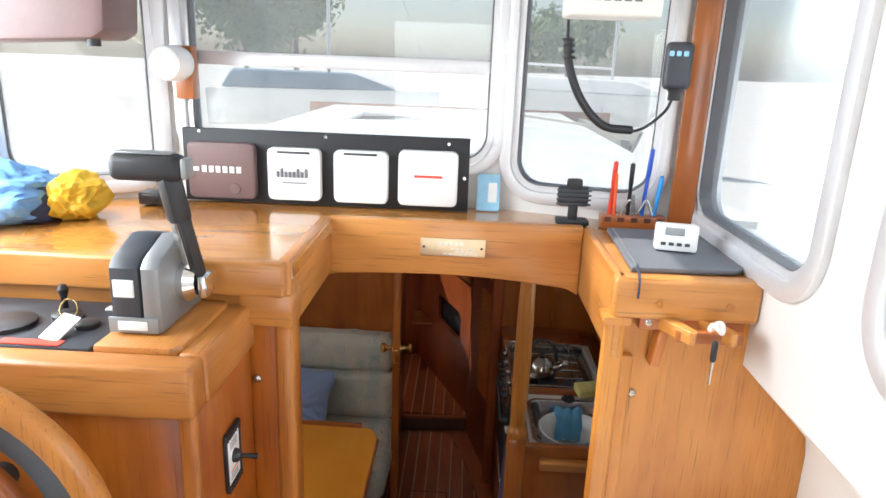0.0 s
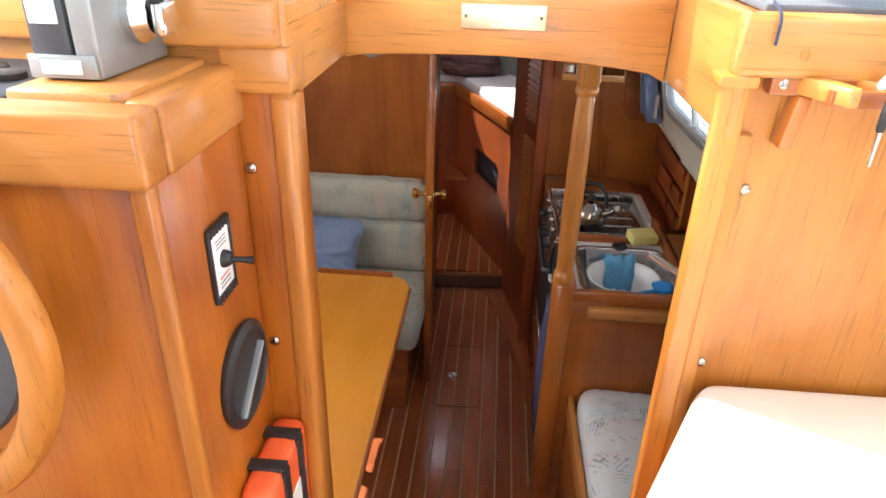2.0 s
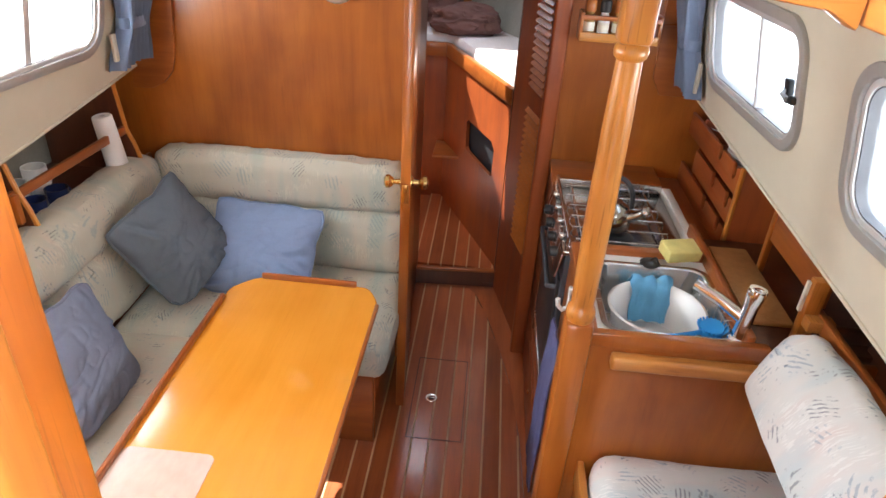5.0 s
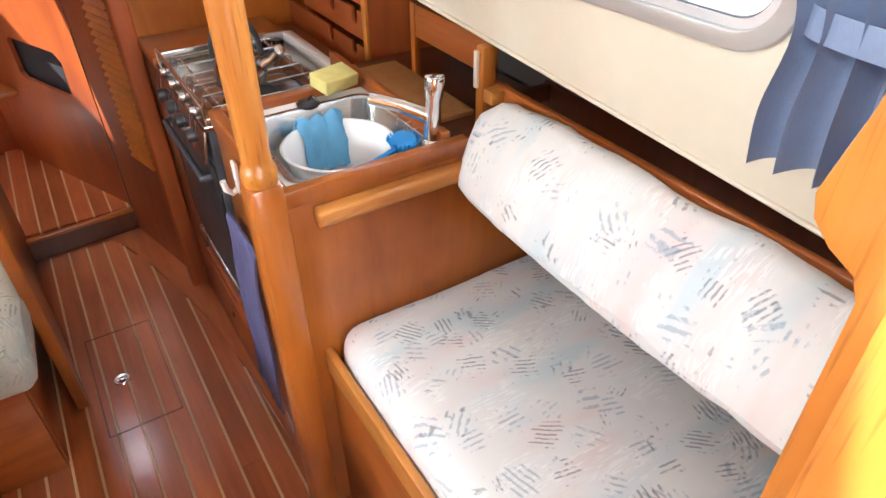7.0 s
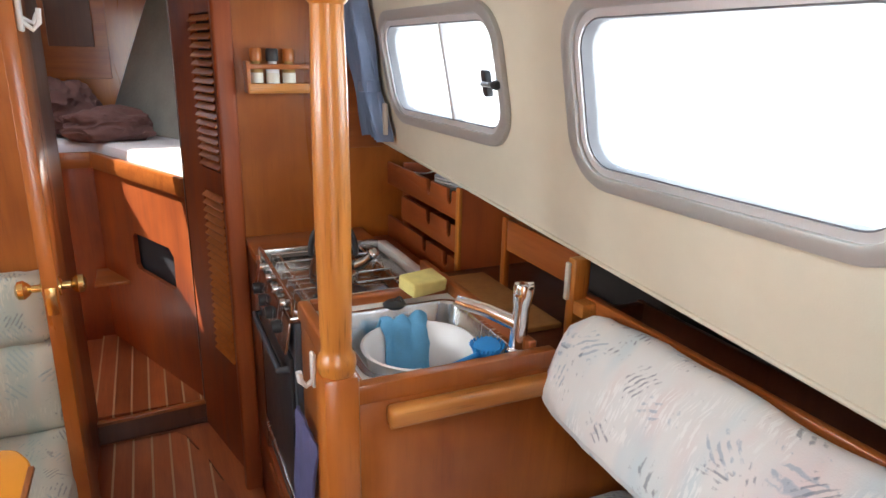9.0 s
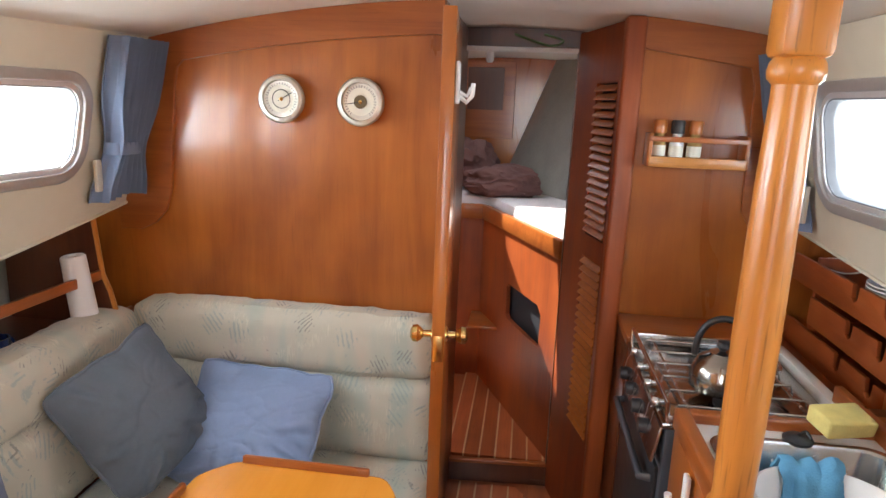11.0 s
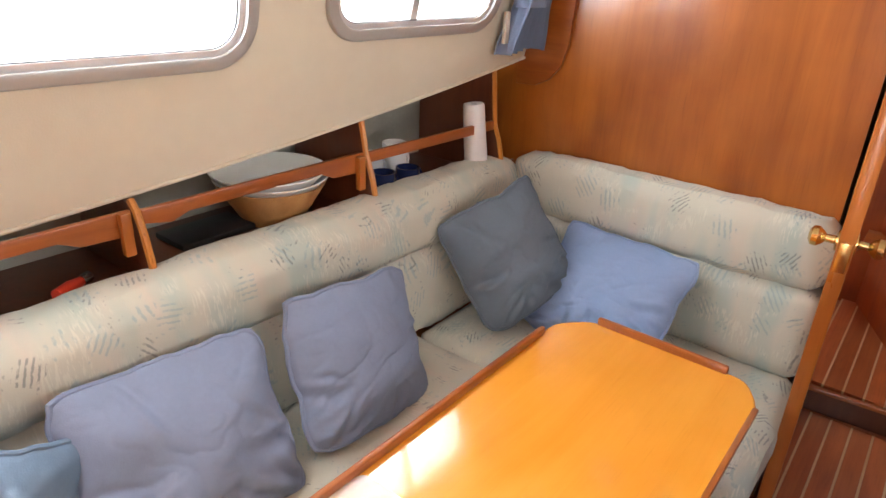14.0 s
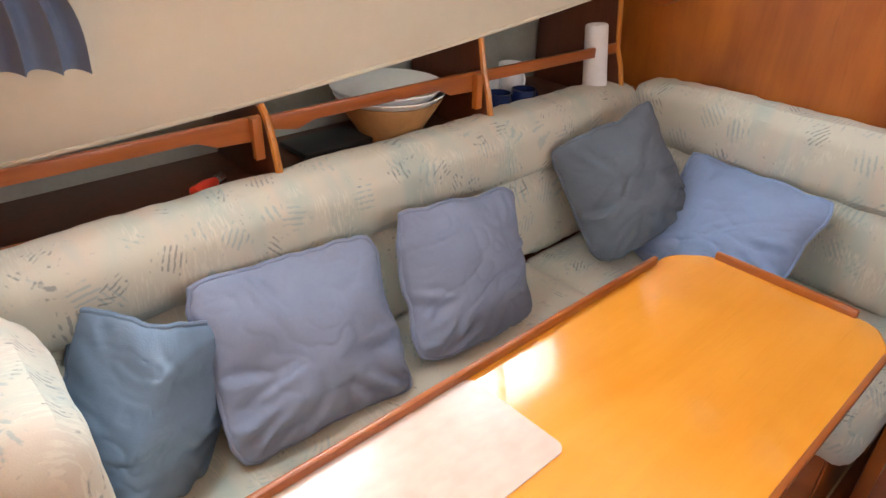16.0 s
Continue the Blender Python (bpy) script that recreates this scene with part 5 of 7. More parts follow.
# engine panel with key
ep = thing("engine_panel", "black engine instrument panel with switches and an ignition key", "instrument panel", (-0.65, 1.2, 1.862))
part("panel", box(-0.90, 1.092, 1.863, -0.455, 1.275, 1.875, 0.004), "charcoal", ep)
for x, y, r in ((-0.72, 1.215, 0.035), (-0.62, 1.16, 0.042), (-0.55, 1.20, 0.022), (-0.82, 1.17, 0.042), (-0.50, 1.17, 0.018)):
    part("dial", join(lathe([(0, 0), (r, 0), (r, 0.007), (r * 0.85, 0.009), (0, 0.009)], 28, pose(x, y, 1.875))), "black", ep)
for x in (-0.50, -0.475):
    part("indicator", box(x - 0.009, 1.235, 1.875, x + 0.009, 1.25, 1.878, 0.001), "white", ep)
part("toggle", lathe([(0.006, 0), (0.005, 0.02), (0.009, 0.034), (0.005, 0.042), (0, 0.043)], 12, pose(-0.575, 1.235, 1.875)), "black", ep)
part("ignition", lathe([(0.014, 0), (0.014, 0.008), (0.006, 0.012), (0, 0.012)], 20, pose(-0.53, 1.19, 1.875)), "black", ep)
part("key_ring", tube([(-0.53 + 0.014 * math.cos(a), 1.175 + 0.006 * math.sin(a), 1.90 + 0.014 * math.sin(a)) for a in np.linspace(0, 6.2, 20)], 0.0012, 6, True), "brass", ep)
part("key_tag", moved(box(-0.016, -0.026, -0.001, 0.016, 0.026, 0.002, 0.001), pose(-0.52, 1.135, 1.886, 24, 6, -14)), "white", ep, "white key tag")
part("sticker", box(-0.59, 1.095, 1.8755, -0.50, 1.112, 1.877, 0), "red", ep)

# switch, hatch plate, rescue light case on the console side
sw = thing("control_switch", "grey labelled switch plate with a black lever", "switch", (-0.292, 1.18, 1.66))
part("plate", box(-0.292, 1.150, 1.612, -0.287, 1.205, 1.70, 0.002), "white", sw, "pale printed plate")
for z0, z1 in ((1.697, 1.708), (1.604, 1.614)):
    bezel = part("bezel", box(-0.292, 1.146, z0, -0.284, 1.209, z1, 0.003), "black", sw)
    for k in range(7):
        part("rib", box(-0.285, 1.148 + k * 0.0088, z0, -0.283, 1.1515 + k * 0.0088, z1, 0), "black", bezel, smooth=False)
for y in (1.146, 1.205):
    part("bezel_side", box(-0.292, y, 1.61, -0.285, y + 0.004, 1.70, 0.001), "black", sw)
part("boss", lathe([(0.012, 0), (0.011, 0.006), (0.007, 0.011), (0, 0.012)], 18, pose(-0.287, 1.18, 1.655, 0, 90)), "black", sw)
part("lever", tube([(-0.278, 1.18, 1.655), (-0.262, 1.182, 1.654), (-0.25, 1.184, 1.653)], [0.0035, 0.004, 0.0055], 12), "black", sw)
for z, c in ((1.684, "grey"), (1.679, "grey"), (1.674, "grey"), (1.633, "red"), (1.626, "grey"), (1.62, "grey")):
    part("print_line", box(-0.2872, 1.163, z, -0.2865, 1.193, z + 0.0018, 0), c, sw, smooth=False)

dp = thing("deck_plate", "round black inspection plate with a grey handle", "inspection plate", (-0.292, 1.195, 1.46))
part("flange", lathe([(0, 0), (0.075, 0), (0.078, 0.004), (0.078, 0.009), (0.066, 0.014), (0.062, 0.010), (0, 0.010)], 40, pose(-0.292, 1.196, 1.462, 0, 90)), "black", dp)
part("handle", bar((-0.280, 1.150, 1.418), (-0.280, 1.242, 1.488), 0.006, 0.016, 0.003, (1, 0, 0)), "grey", dp, "grey recessed handle")

rl = thing("rescue_light_case", "orange plastic case with white front and black straps", "lifesaving case", (-0.27, 1.25, 1.1))
part("case", moved(box(-0.022, -0.085, -0.22, 0.03, 0.085, 0.14, 0.016, 3), Matrix.Translation((-0.268, 1.205, 1.165))), "orange", rl)
part("front_label", box(-0.2385, 1.15, 0.97, -0.2365, 1.265, 1.225, 0.001), "white", rl, "white label panel")
for y in (1.165, 1.235):
    part("strap", join(box(-0.24, y, 0.95, -0.234, y + 0.022, 1.30, 0.001), box(-0.293, y, 1.303, -0.235, y + 0.022, 1.309, 0.001)), "black", rl, "black webbing strap")

# instrument panel under the windscreen
ip = thing("instrument_cluster", "black panel with four covered instruments", "instrument panel", (-0.25, 1.74, 1.95))
part("back_panel", box(-0.58, 1.735, 1.955, 0.078, 1.752, 2.122, 0.002), "black_panel", ip)
for x, z in ((-0.54, 2.118), (-0.25, 2.116), (0.03, 2.112), (0.068, 2.035)):
    part("panel_screw", lathe([(0, 0), (0.005, 0), (0.004, 0.002), (0, 0.0025)], 12, pose(x, 1.735, z - 0.003, 90)), "steel", ip)


def cover(name, x0, x1, z0, z1, m, label):
    o = thing(name, label, "instrument cover", ((x0 + x1) / 2, 1.73, z0))
    part("shell", plate(rr(x0, z0, x1, z1, 0.014, 5), [], 1.735, 1.712, at_y, 0.005), m, o)
    return o


ca = cover("plotter_cover", -0.563, -0.408, 1.966, 2.094, "brown", "brown plastic plotter cover with a white name mark")
part("name_mark", box(-0.55, 1.7095, 2.028, -0.535, 1.712, 2.038, 0.002), "white", ca)
for k in range(6):
    part("name_bar", box(-0.529 + k * 0.0158, 1.7095, 2.026, -0.518 + k * 0.0158, 1.712, 2.041, 0.001), "white", ca, smooth=False)
part("thumb_knob", lathe([(0, 0), (0.013, 0), (0.012, 0.003), (0, 0.004)], 20, pose(-0.455, 1.7115, 1.99, 90)), "brown", ca)
c1 = cover("instrument_cover", -0.38, -0.258, 1.968, 2.088, "white", "square white instrument cover with dark print")
part("slot", box(-0.356, 1.7095, 2.076, -0.282, 1.7125, 2.081, 0.001), "charcoal", c1)
for k in range(8):
    part("print_bar", box(-0.358 + k * 0.0092, 1.7098, 2.022, -0.352 + k * 0.0092, 1.712, 2.022 + (0.02 if k in (1, 5, 7) else 0.013), 0), "grey_pad", c1, smooth=False)
part("print_line", box(-0.345, 1.7098, 2.008, -0.29, 1.712, 2.011, 0), "grey", c1, smooth=False)
c2 = cover("instrument_cover", -0.229, -0.105, 1.968, 2.088, "white", "plain square white instrument cover")
part("slot", box(-0.205, 1.7095, 2.078, -0.13, 1.7125, 2.083, 0.001), "charcoal", c2)
c3 = cover("instrument_cover", -0.082, 0.053, 1.968, 2.094, "white", "square white instrument cover with a red print line")
part("print_line", box(-0.045, 1.7098, 2.034, 0.018, 1.712, 2.039, 0), "red", c3, smooth=False)

plq = solid("name_plate", box(-0.02, 1.604, 1.884, 0.12, 1.6115, 1.924, 0.002), "pale_brass", "engraved brass name plate on the beam", "plate")
for x in (-0.012, 0.112):
    part("plate_screw", lathe([(0, 0), (0.003, 0), (0, 0.0015)], 10, pose(x, 1.604, 1.904, 90)), "bronze", plq)
for z, x0, x1, h in ((1.909, 0.02, 0.08, 0.007), (1.900, 0.045, 0.108, 0.003), (1.894, 0.055, 0.10, 0.003), (1.889, 0.03, 0.108, 0.003)):
    n = int((x1 - x0) / 0.011)
    for k in range(n):
        part("engraved_bar", box(x0 + k * 0.011, 1.6033, z, x0 + k * 0.011 + 0.008, 1.6042, z + h, 0), "bone", plq, smooth=False)

# on the dashboard
card = solid("printed_card", moved(box(-0.026, -0.001, 0, 0.026, 0.001, 0.085, 0), pose(0.125, 1.752, 1.956, -12)), "card_blue", "blue and white printed card leaning on the front", "card")
part("card_panel", moved(box(0.0, -0.002, 0.02, 0.02, -0.001, 0.065, 0), pose(0.125, 1.752, 1.956, -12)), "white", card, smooth=False)
ph = thing("phone_holder", "black ribbed phone holder", "holder", (0.31, 1.66, 1.955))
part("base", box(0.272, 1.64, 1.955, 0.342, 1.68, 1.968, 0.004), "black", ph)
part("stem", box(0.297, 1.652, 1.966, 0.317, 1.668, 2.005, 0.004), "black", ph)
part("cradle", box(0.272, 1.648, 1.996, 0.338, 1.668, 2.04, 0.006), "black", ph)
part("top_clip", box(0.290, 1.646, 2.03, 0.322, 1.668, 2.056, 0.005), "black", ph)
for k in range(4):
    part("rib", box(0.268, 1.644, 2.0 + k * 0.01, 0.342, 1.65, 2.004 + k * 0.01, 0.001), "charcoal", ph)
pb = thing("pen_rack", "varnished wooden pen rack on the dashboard", "pen rack", (0.435, 1.645, 1.955))
part("block", box(0.366, 1.628, 1.955, 0.505, 1.668, 1.984, 0.004), "teak_x", pb)
for k in range(5):
    part("finger_joint", box(0.37 + k * 0.028, 1.6262, 1.972, 0.384 + k * 0.028, 1.6285, 1.982, 0), "darkwood", pb, smooth=False)
for x, z, m, lb, lean in ((0.383, 2.10, "red", "red pen standing in the rack", 2), (0.395, 2.075, "orange", "orange pen standing in the rack", -3), (0.423, 2.098, "black", "black pen standing in the rack", 0), (0.452, 2.13, "blue", "tall blue pencil standing in the rack", 3), (0.478, 2.072, "bright_blue", "bright blue pen standing in the rack", 5), (0.437, 2.03, "grey", "grey pen standing in the rack", -6)):
    h = z - 1.965
    solid("pen", lathe([(0, 0), (0.0042, 0.006), (0.0042, h * 0.62), (0.0052, h * 0.63), (0.005, h * 0.97), (0, h)], 12, pose(x, 1.648, 1.965, 0, lean)), m, lb, "pen", "pens in the rack")
solid("sunglasses_cord", tube(curve_pts([(0.405, 1.635, 1.985), (0.42, 1.63, 2.02), (0.44, 1.632, 1.995), (0.455, 1.632, 2.02), (0.47, 1.63, 1.99)], 10), 0.0025, 8), "steel", "thin coiled metal glasses frame in the rack", "glasses")
pad = thing("chart_pad", "dark grey vinyl pad on the locker top", "pad", (0.45, 1.45, 1.955))
part("pad", plate([(0.356, 1.318), (0.535, 1.326), (0.555, 1.345), (0.555, 1.60), (0.372, 1.60)], [], 1.956, 1.966, at_z, 0.003), "grey_pad", pad)
part("seam", tube([(0.366, 1.325, 1.9665), (0.382, 1.595, 1.9665)], 0.0015, 6), "grey", pad)
solid("black_cord", tube(curve_pts([(0.368, 1.33, 1.967), (0.362, 1.29, 1.962), (0.361, 1.2775, 1.95), (0.3615, 1.2785, 1.925)], 10), 0.002, 8), "navy", "short dark cord hanging over the locker edge", "cord")
rd = thing("pocket_radio", "small white radio with grey buttons", "radio", (0.46, 1.44, 1.966))
radio_case = part("case", moved(box(-0.037, -0.018, 0, 0.037, 0.018, 0.05, 0.005), pose(0.462, 1.435, 1.967, -8, 0, -10)), "white", rd)
part("screen", moved(box(-0.022, -0.020, 0.029, 0.012, -0.0175, 0.043, 0.001), pose(0.462, 1.435, 1.967, -8, 0, -10)), "grey", radio_case)
for k in range(4):
    part("button", moved(box(-0.028 + k * 0.014, -0.0205, 0.01, -0.019 + k * 0.014, -0.0175, 0.016, 0.001), pose(0.462, 1.435, 1.967, -8, 0, -10)), "charcoal", radio_case)

# hook rack with a key float
hk = thing("key_rack", "wooden key rack with a bunch of keys", "key rack", (0.45, 1.3, 1.87))
part("back_bar", box(0.372, 1.29, 1.865, 0.548, 1.3135, 1.893, 0.004), "teak_x", hk)
for x in (0.425, 0.49):
    part("peg", plate([(x - 0.022, 1.292), (x + 0.006, 1.292), (x + 0.024, 1.236), (x + 0.020, 1.226), (x + 0.010, 1.228)], [], 1.868, 1.890, at_z, 0.002), "honey_y", hk, "pointed wooden peg")
part("front_bar", box(0.422, 1.244, 1.864, 0.528, 1.256, 1.884, 0.002), "teak_x", hk)
part("tail", bar((0.415, 1.30, 1.866), (0.405, 1.30, 1.80), 0.018, 0.032, 0.004, (0, 1, 0)), "teak", hk)
part("bar_screw", lathe([(0, 0), (0.006, 0), (0, 0.002)], 12, pose(0.388, 1.29, 1.879, 90)), "kettle", hk)
ky = thing("key_float", "white cord with a small dark screwdriver hanging from the rack", "keys", (0.472, 1.22, 1.86))
part("cord_loop", tube([(0.478 + 0.010 * math.cos(a), 1.235 + 0.010 * math.sin(a) * 0.8, 1.897 + 0.006 * math.sin(2 * a)) for a in np.linspace(0, 5.9, 20)], 0.0042, 8, True), "white", ky)
part("grip", lathe([(0.004, 0), (0.005, 0.004), (0.005, 0.03), (0.003, 0.035)], 12, pose(0.474, 1.222, 1.845)), "black", ky)
part("blade", lathe([(0.0022, -0.04), (0.003, 0.0)], 10, pose(0.474, 1.222, 1.845)), "steel", ky)

# radio microphone, hose, pillar, hanging electronics
pil = solid("wheelhouse_pillar", moved(box(-0.025, -0.02, 1.955, 0.025, 0.02, 2.72, 0.005), Matrix.Translation((0.535, 1.645, 0)) @ pose(0, 0, 0, 0, 0, -16)), "teak", "reddish varnished corner pillar of the wheelhouse", "pillar")
mic = thing("radio_microphone", "dark radio microphone hanging on the pillar", "microphone", (0.475, 1.6, 2.3))
mic_body = part("body", moved(box(-0.026, -0.014, -0.045, 0.026, 0.014, 0.045, 0.011, 3), pose(0.47, 1.585, 2.295, 0, 0, -20)), "charcoal", mic)
for k in range(3):
    part("button", moved(box(-0.017 + k * 0.013, -0.017, 0.018, -0.008 + k * 0.013, -0.013, 0.028, 0.002), pose(0.47, 1.585, 2.295, 0, 0, -20)), "card_blue", mic_body)
part("neck", lathe([(0.012, -0.065), (0.012, -0.05), (0.018, -0.04)], 14, pose(0.47, 1.585, 2.295)), "black", mic)
part("cable", tube(curve_pts([(0.468, 1.585, 2.235), (0.455, 1.59, 2.205), (0.415, 1.6, 2.17), (0.36, 1.6, 2.165)], 10), 0.003, 8), "black", mic)
ant = thing("antenna_lead", "black rubber sleeve on a hanging cable", "cable", (0.26, 1.6, 2.4))
part("cable", tube([(0.25, 1.6, 2.72), (0.254, 1.6, 2.4), (0.257, 1.6, 2.32)], 0.003, 8), "black", ant)
part("sleeve", tube(curve_pts([(0.257, 1.6, 2.335), (0.263, 1.6, 2.29), (0.292, 1.6, 2.225), (0.34, 1.6, 2.176), (0.40, 1.6, 2.168)], 10), 0.0085, 12), "black", ant)
for k in range(4):
    part("ring", lathe([(0.011, -0.003), (0.0125, 0), (0.011, 0.003)], 14, pose(0.258 + k * 0.0015, 1.6, 2.337 - k * 0.011)), "black", ant)
hb = thing("roof_instrument", "bone-white instrument box under the roof with a dark name mark", "instrument", (0.32, 1.5, 2.37))
part("box", box(0.24, 1.49, 2.374, 0.404, 1.60, 2.55, 0.008, 3), "bone", hb)
for k in range(6):
    part("name_bar", box(0.262 + k * 0.018, 1.4885, 2.40, 0.275 + k * 0.018, 1.4905, 2.417, 0.001), "grey_pad", hb, smooth=False)
part("bracket", box(0.28, 1.53, 2.55, 0.36, 1.57, 2.722, 0.003), "alu", hb)
gb = thing("roof_plotter", "grey-brown electronics case under the roof", "instrument", (-0.7, 1.4, 2.3))
part("case", plate([(-0.90, 2.285), (-0.575, 2.302), (-0.552, 2.315), (-0.546, 2.39), (-0.56, 2.47), (-0.90, 2.47)], [], 1.395, 1.52, at_y, 0.008), "brown", gb)
part("foot_screw", lathe([(0, -0.012), (0.012, -0.012), (0.012, 0), (0, 0)], 14, pose(-0.585, 1.42, 2.302)), "black", gb)
part("bracket", box(-0.78, 1.43, 2.47, -0.66, 1.48, 2.722, 0.003), "alu", gb)
hn = thing("horn_speaker", "white plastic horn on a wooden bracket", "horn", (-0.58, 1.7, 2.25))
part("bracket_board", box(-0.59, 1.74, 2.185, -0.548, 1.775, 2.30, 0.003), "teak", hn)
part("horn", lathe([(0, 0), (0.026, 0), (0.036, 0.01), (0.039, 0.03), (0.036, 0.062), (0.031, 0.068), (0.033, 0.078), (0.022, 0.086), (0, 0.088)], 28, pose(-0.575, 1.742, 2.262, 90)), "white", hn)
solid("pull_cord", tube(curve_pts([(-0.55, 1.42, 2.36), (-0.58, 1.5, 2.33), (-0.60, 1.62, 2.30)], 8), 0.002, 6), "bone", "thin pale cord between the case and the horn", "cord")
sk = solid("dash_socket", join(box(-0.655, 1.655, 1.956, -0.60, 1.70, 1.985, 0.004), box(-0.645, 1.65, 1.962, -0.61, 1.66, 1.98, 0.003)), "black", "small black socket box on the dashboard", "socket")


def crumpled(c, s, seed, n=5):
    bm = bmesh.new()
    bmesh.ops.create_icosphere(bm, subdivisions=n, radius=1)
    for v in bm.verts:
        d = v.co.copy()
        k = 1 + 0.28 * noise.noise(d * 1.7 + Vector((seed, 0, 0))) - 0.2 * abs(noise.noise(d * 3.6 + Vector((0, seed, 0)))) - 0.05 * abs(noise.noise(Vector((d.x * 6, d.y * 2.5, d.z * 7)) + Vector((0, 0, seed))))
        z = d.z * k
        v.co = Vector((c[0] + d.x * k * s[0], c[1] + d.y * k * s[1], max(c[2] + z * s[2], c[2] - s[2] * 0.8)))
    return bm


solid("folded_jacket", crumpled((-0.84, 1.47, 2.005), (0.10, 0.12, 0.062), 1.0), "jacket_blue", "light blue jacket lying crumpled on the dashboard", "jacket")
solid("folded_oilskin", crumpled((-0.715, 1.53, 1.996), (0.056, 0.075, 0.05), 4.0, 5), "yellow_cloth", "yellow oilskin bundled on the dashboard", "oilskin")
solid("dark_cloth", crumpled((-0.768, 1.49, 1.985), (0.035, 0.07, 0.04), 7.0, 3), "navy", "dark navy cloth between jacket and oilskin", "cloth")

# ---- port side: shelf above the settee ----
psh = thing("side_shelf", "varnished shelf with dividers and rails behind the settee", "shelf", (-1.4, 2.4, 0.9))
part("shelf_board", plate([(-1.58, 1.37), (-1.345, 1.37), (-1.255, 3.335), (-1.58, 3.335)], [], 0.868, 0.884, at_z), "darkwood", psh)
part("front_lip", bar((-1.35, 1.37, 0.89), (-1.26, 3.335, 0.89), 0.012, 0.02, 0.002), "teak_y", psh)


def divider(y):
    z1 = port_low(y) - 0.004
    d = 0.055 * (y - 2.65)
    out = [(-1.57, 0.884), (-1.252 + d, 0.884), (-1.256 + d, 0.93), (-1.27 + d, 0.99), (-1.29 + d, 1.04), (-1.308 + d, z1), (-1.57, z1)]
    # Dark red-brown wood, also standing in for shade inside the shelf.
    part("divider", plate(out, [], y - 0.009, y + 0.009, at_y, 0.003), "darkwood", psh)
    part("divider_edge", tube([(x + 0.002, y, z) for x, z in out[1:6]], 0.0085, 8), "honey", psh)


for y in (2.035, 2.645, 3.2):
    divider(y)
for y0, y1 in ((1.37, 2.025), (2.045, 2.635), (2.655, 3.2)):
    rl_out = [(y0, 1.022), (y1, 1.022), (y1, 1.052), (y0, 1.052)]
    if y1 < 3:
        rl_out = [(y0, 1.02), (y0 + 0.06, 1.008), (y0 + 0.10, 1.022), (y1 - 0.14, 1.024), (y1 - 0.10, 1.006), (y1, 1.002), (y1, 1.055), (y0, 1.05)]
    part("rail", plate(rl_out, [], 0, 0.014, lambda u, v, w: Vector((-1.30 + 0.055 * (u - 2.65) + w, u, v - 0.012 * (3.0 - u))), 0.003), "teak_y", psh)
    if y1 < 3:
        part("rail_socket", box(-1.288 + 0.055 * (y1 - 2.65), y1 - 0.03, 0.955, -1.27 + 0.055 * (y1 - 2.65), y1 - 0.008, 1.045, 0.003), "teak", psh)

sb = thing("salad_bowls", "wooden salad bowl holding white plastic bowls on the shelf", "bowl", (-1.42, 2.44, 0.884))
part("wooden_bowl", open_lathe([(0.0, 0.0), (0.085, 0.0), (0.09, 0.012), (0.15, 0.108), (0.143, 0.108), (0.085, 0.016), (0, 0.012)], 40, pose(-1.425, 2.44, 0.886) @ Matrix.Scale(0.93, 4)), "bowl_wood", sb)
part("white_bowl", open_lathe([(0, 0.04), (0.09, 0.045), (0.148, 0.118), (0.156, 0.122), (0.156, 0.126), (0.144, 0.122), (0.09, 0.055), (0, 0.05)], 40, pose(-1.425, 2.44, 0.886) @ Matrix.Scale(0.93, 4)), "white", sb, "white plastic bowl")
part("second_white_bowl", open_lathe([(0.10, 0.08), (0.15, 0.135), (0.158, 0.14), (0.158, 0.144), (0.146, 0.14), (0.096, 0.09), (0, 0.085)], 40, pose(-1.428, 2.436, 0.886) @ Matrix.Scale(0.93, 4)), "white", sb, "white plastic bowl")


def mug(x, y, z, r, h, m, label):
    o = thing("mug", label, "mug", (x, y, z), "mugs on the shelf")
    part("cup", open_lathe([(0, 0), (r * 0.9, 0), (r, 0.006), (r, h), (r - 0.004, h), (r - 0.005, 0.008), (0, 0.007)], 24, pose(x, y, z)), m, o)
    part("ear", tube([(x + 0.01, y + r + 0.018 * math.sin(a) - 0.002, z + h / 2 + 0.024 * math.cos(a)) for a in np.linspace(0.2, 2.95, 12)], 0.004, 8), m, o)
    return o


mug(-1.335, 2.76, 0.885, 0.036, 0.075, "blue_mug", "dark blue glazed mug on the shelf")
mug(-1.33, 2.86, 0.885, 0.036, 0.07, "blue_mug", "dark blue glazed mug on the shelf")
mug(-1.42, 2.80, 0.885, 0.036, 0.105, "clear_glass", "tall grey glass mug on the shelf")
mug(-1.42, 2.90, 0.885, 0.038, 0.12, "white", "tall white mug on the shelf")
solid("kitchen_roll", lathe([(0.0, 0), (0.037, 0), (0.038, 0.004), (0.034, 0.225), (0.03, 0.23), (0.012, 0.23), (0.012, 0.2), (0, 0.2)], 28, pose(-1.268, 3.13, 0.886, 3, -5)), "paper", "white paper kitchen roll standing on the shelf", "kitchen roll")
solid("flat_black_case", moved(box(-0.06, -0.10, 0, 0.06, 0.10, 0.016, 0.005), pose(-1.45, 2.26, 0.886)), "black", "flat black case lying on the shelf", "case")
bt = thing("small_bottle", "small red bottle with a metal cap lying on the shelf", "bottle", (-1.33, 1.88, 0.9))
part("bottle", lathe([(0, 0), (0.014, 0.004), (0.015, 0.04), (0.009, 0.07)], 18, pose(-1.352, 1.87, 0.899, -88, 0, 25)), "red", bt)
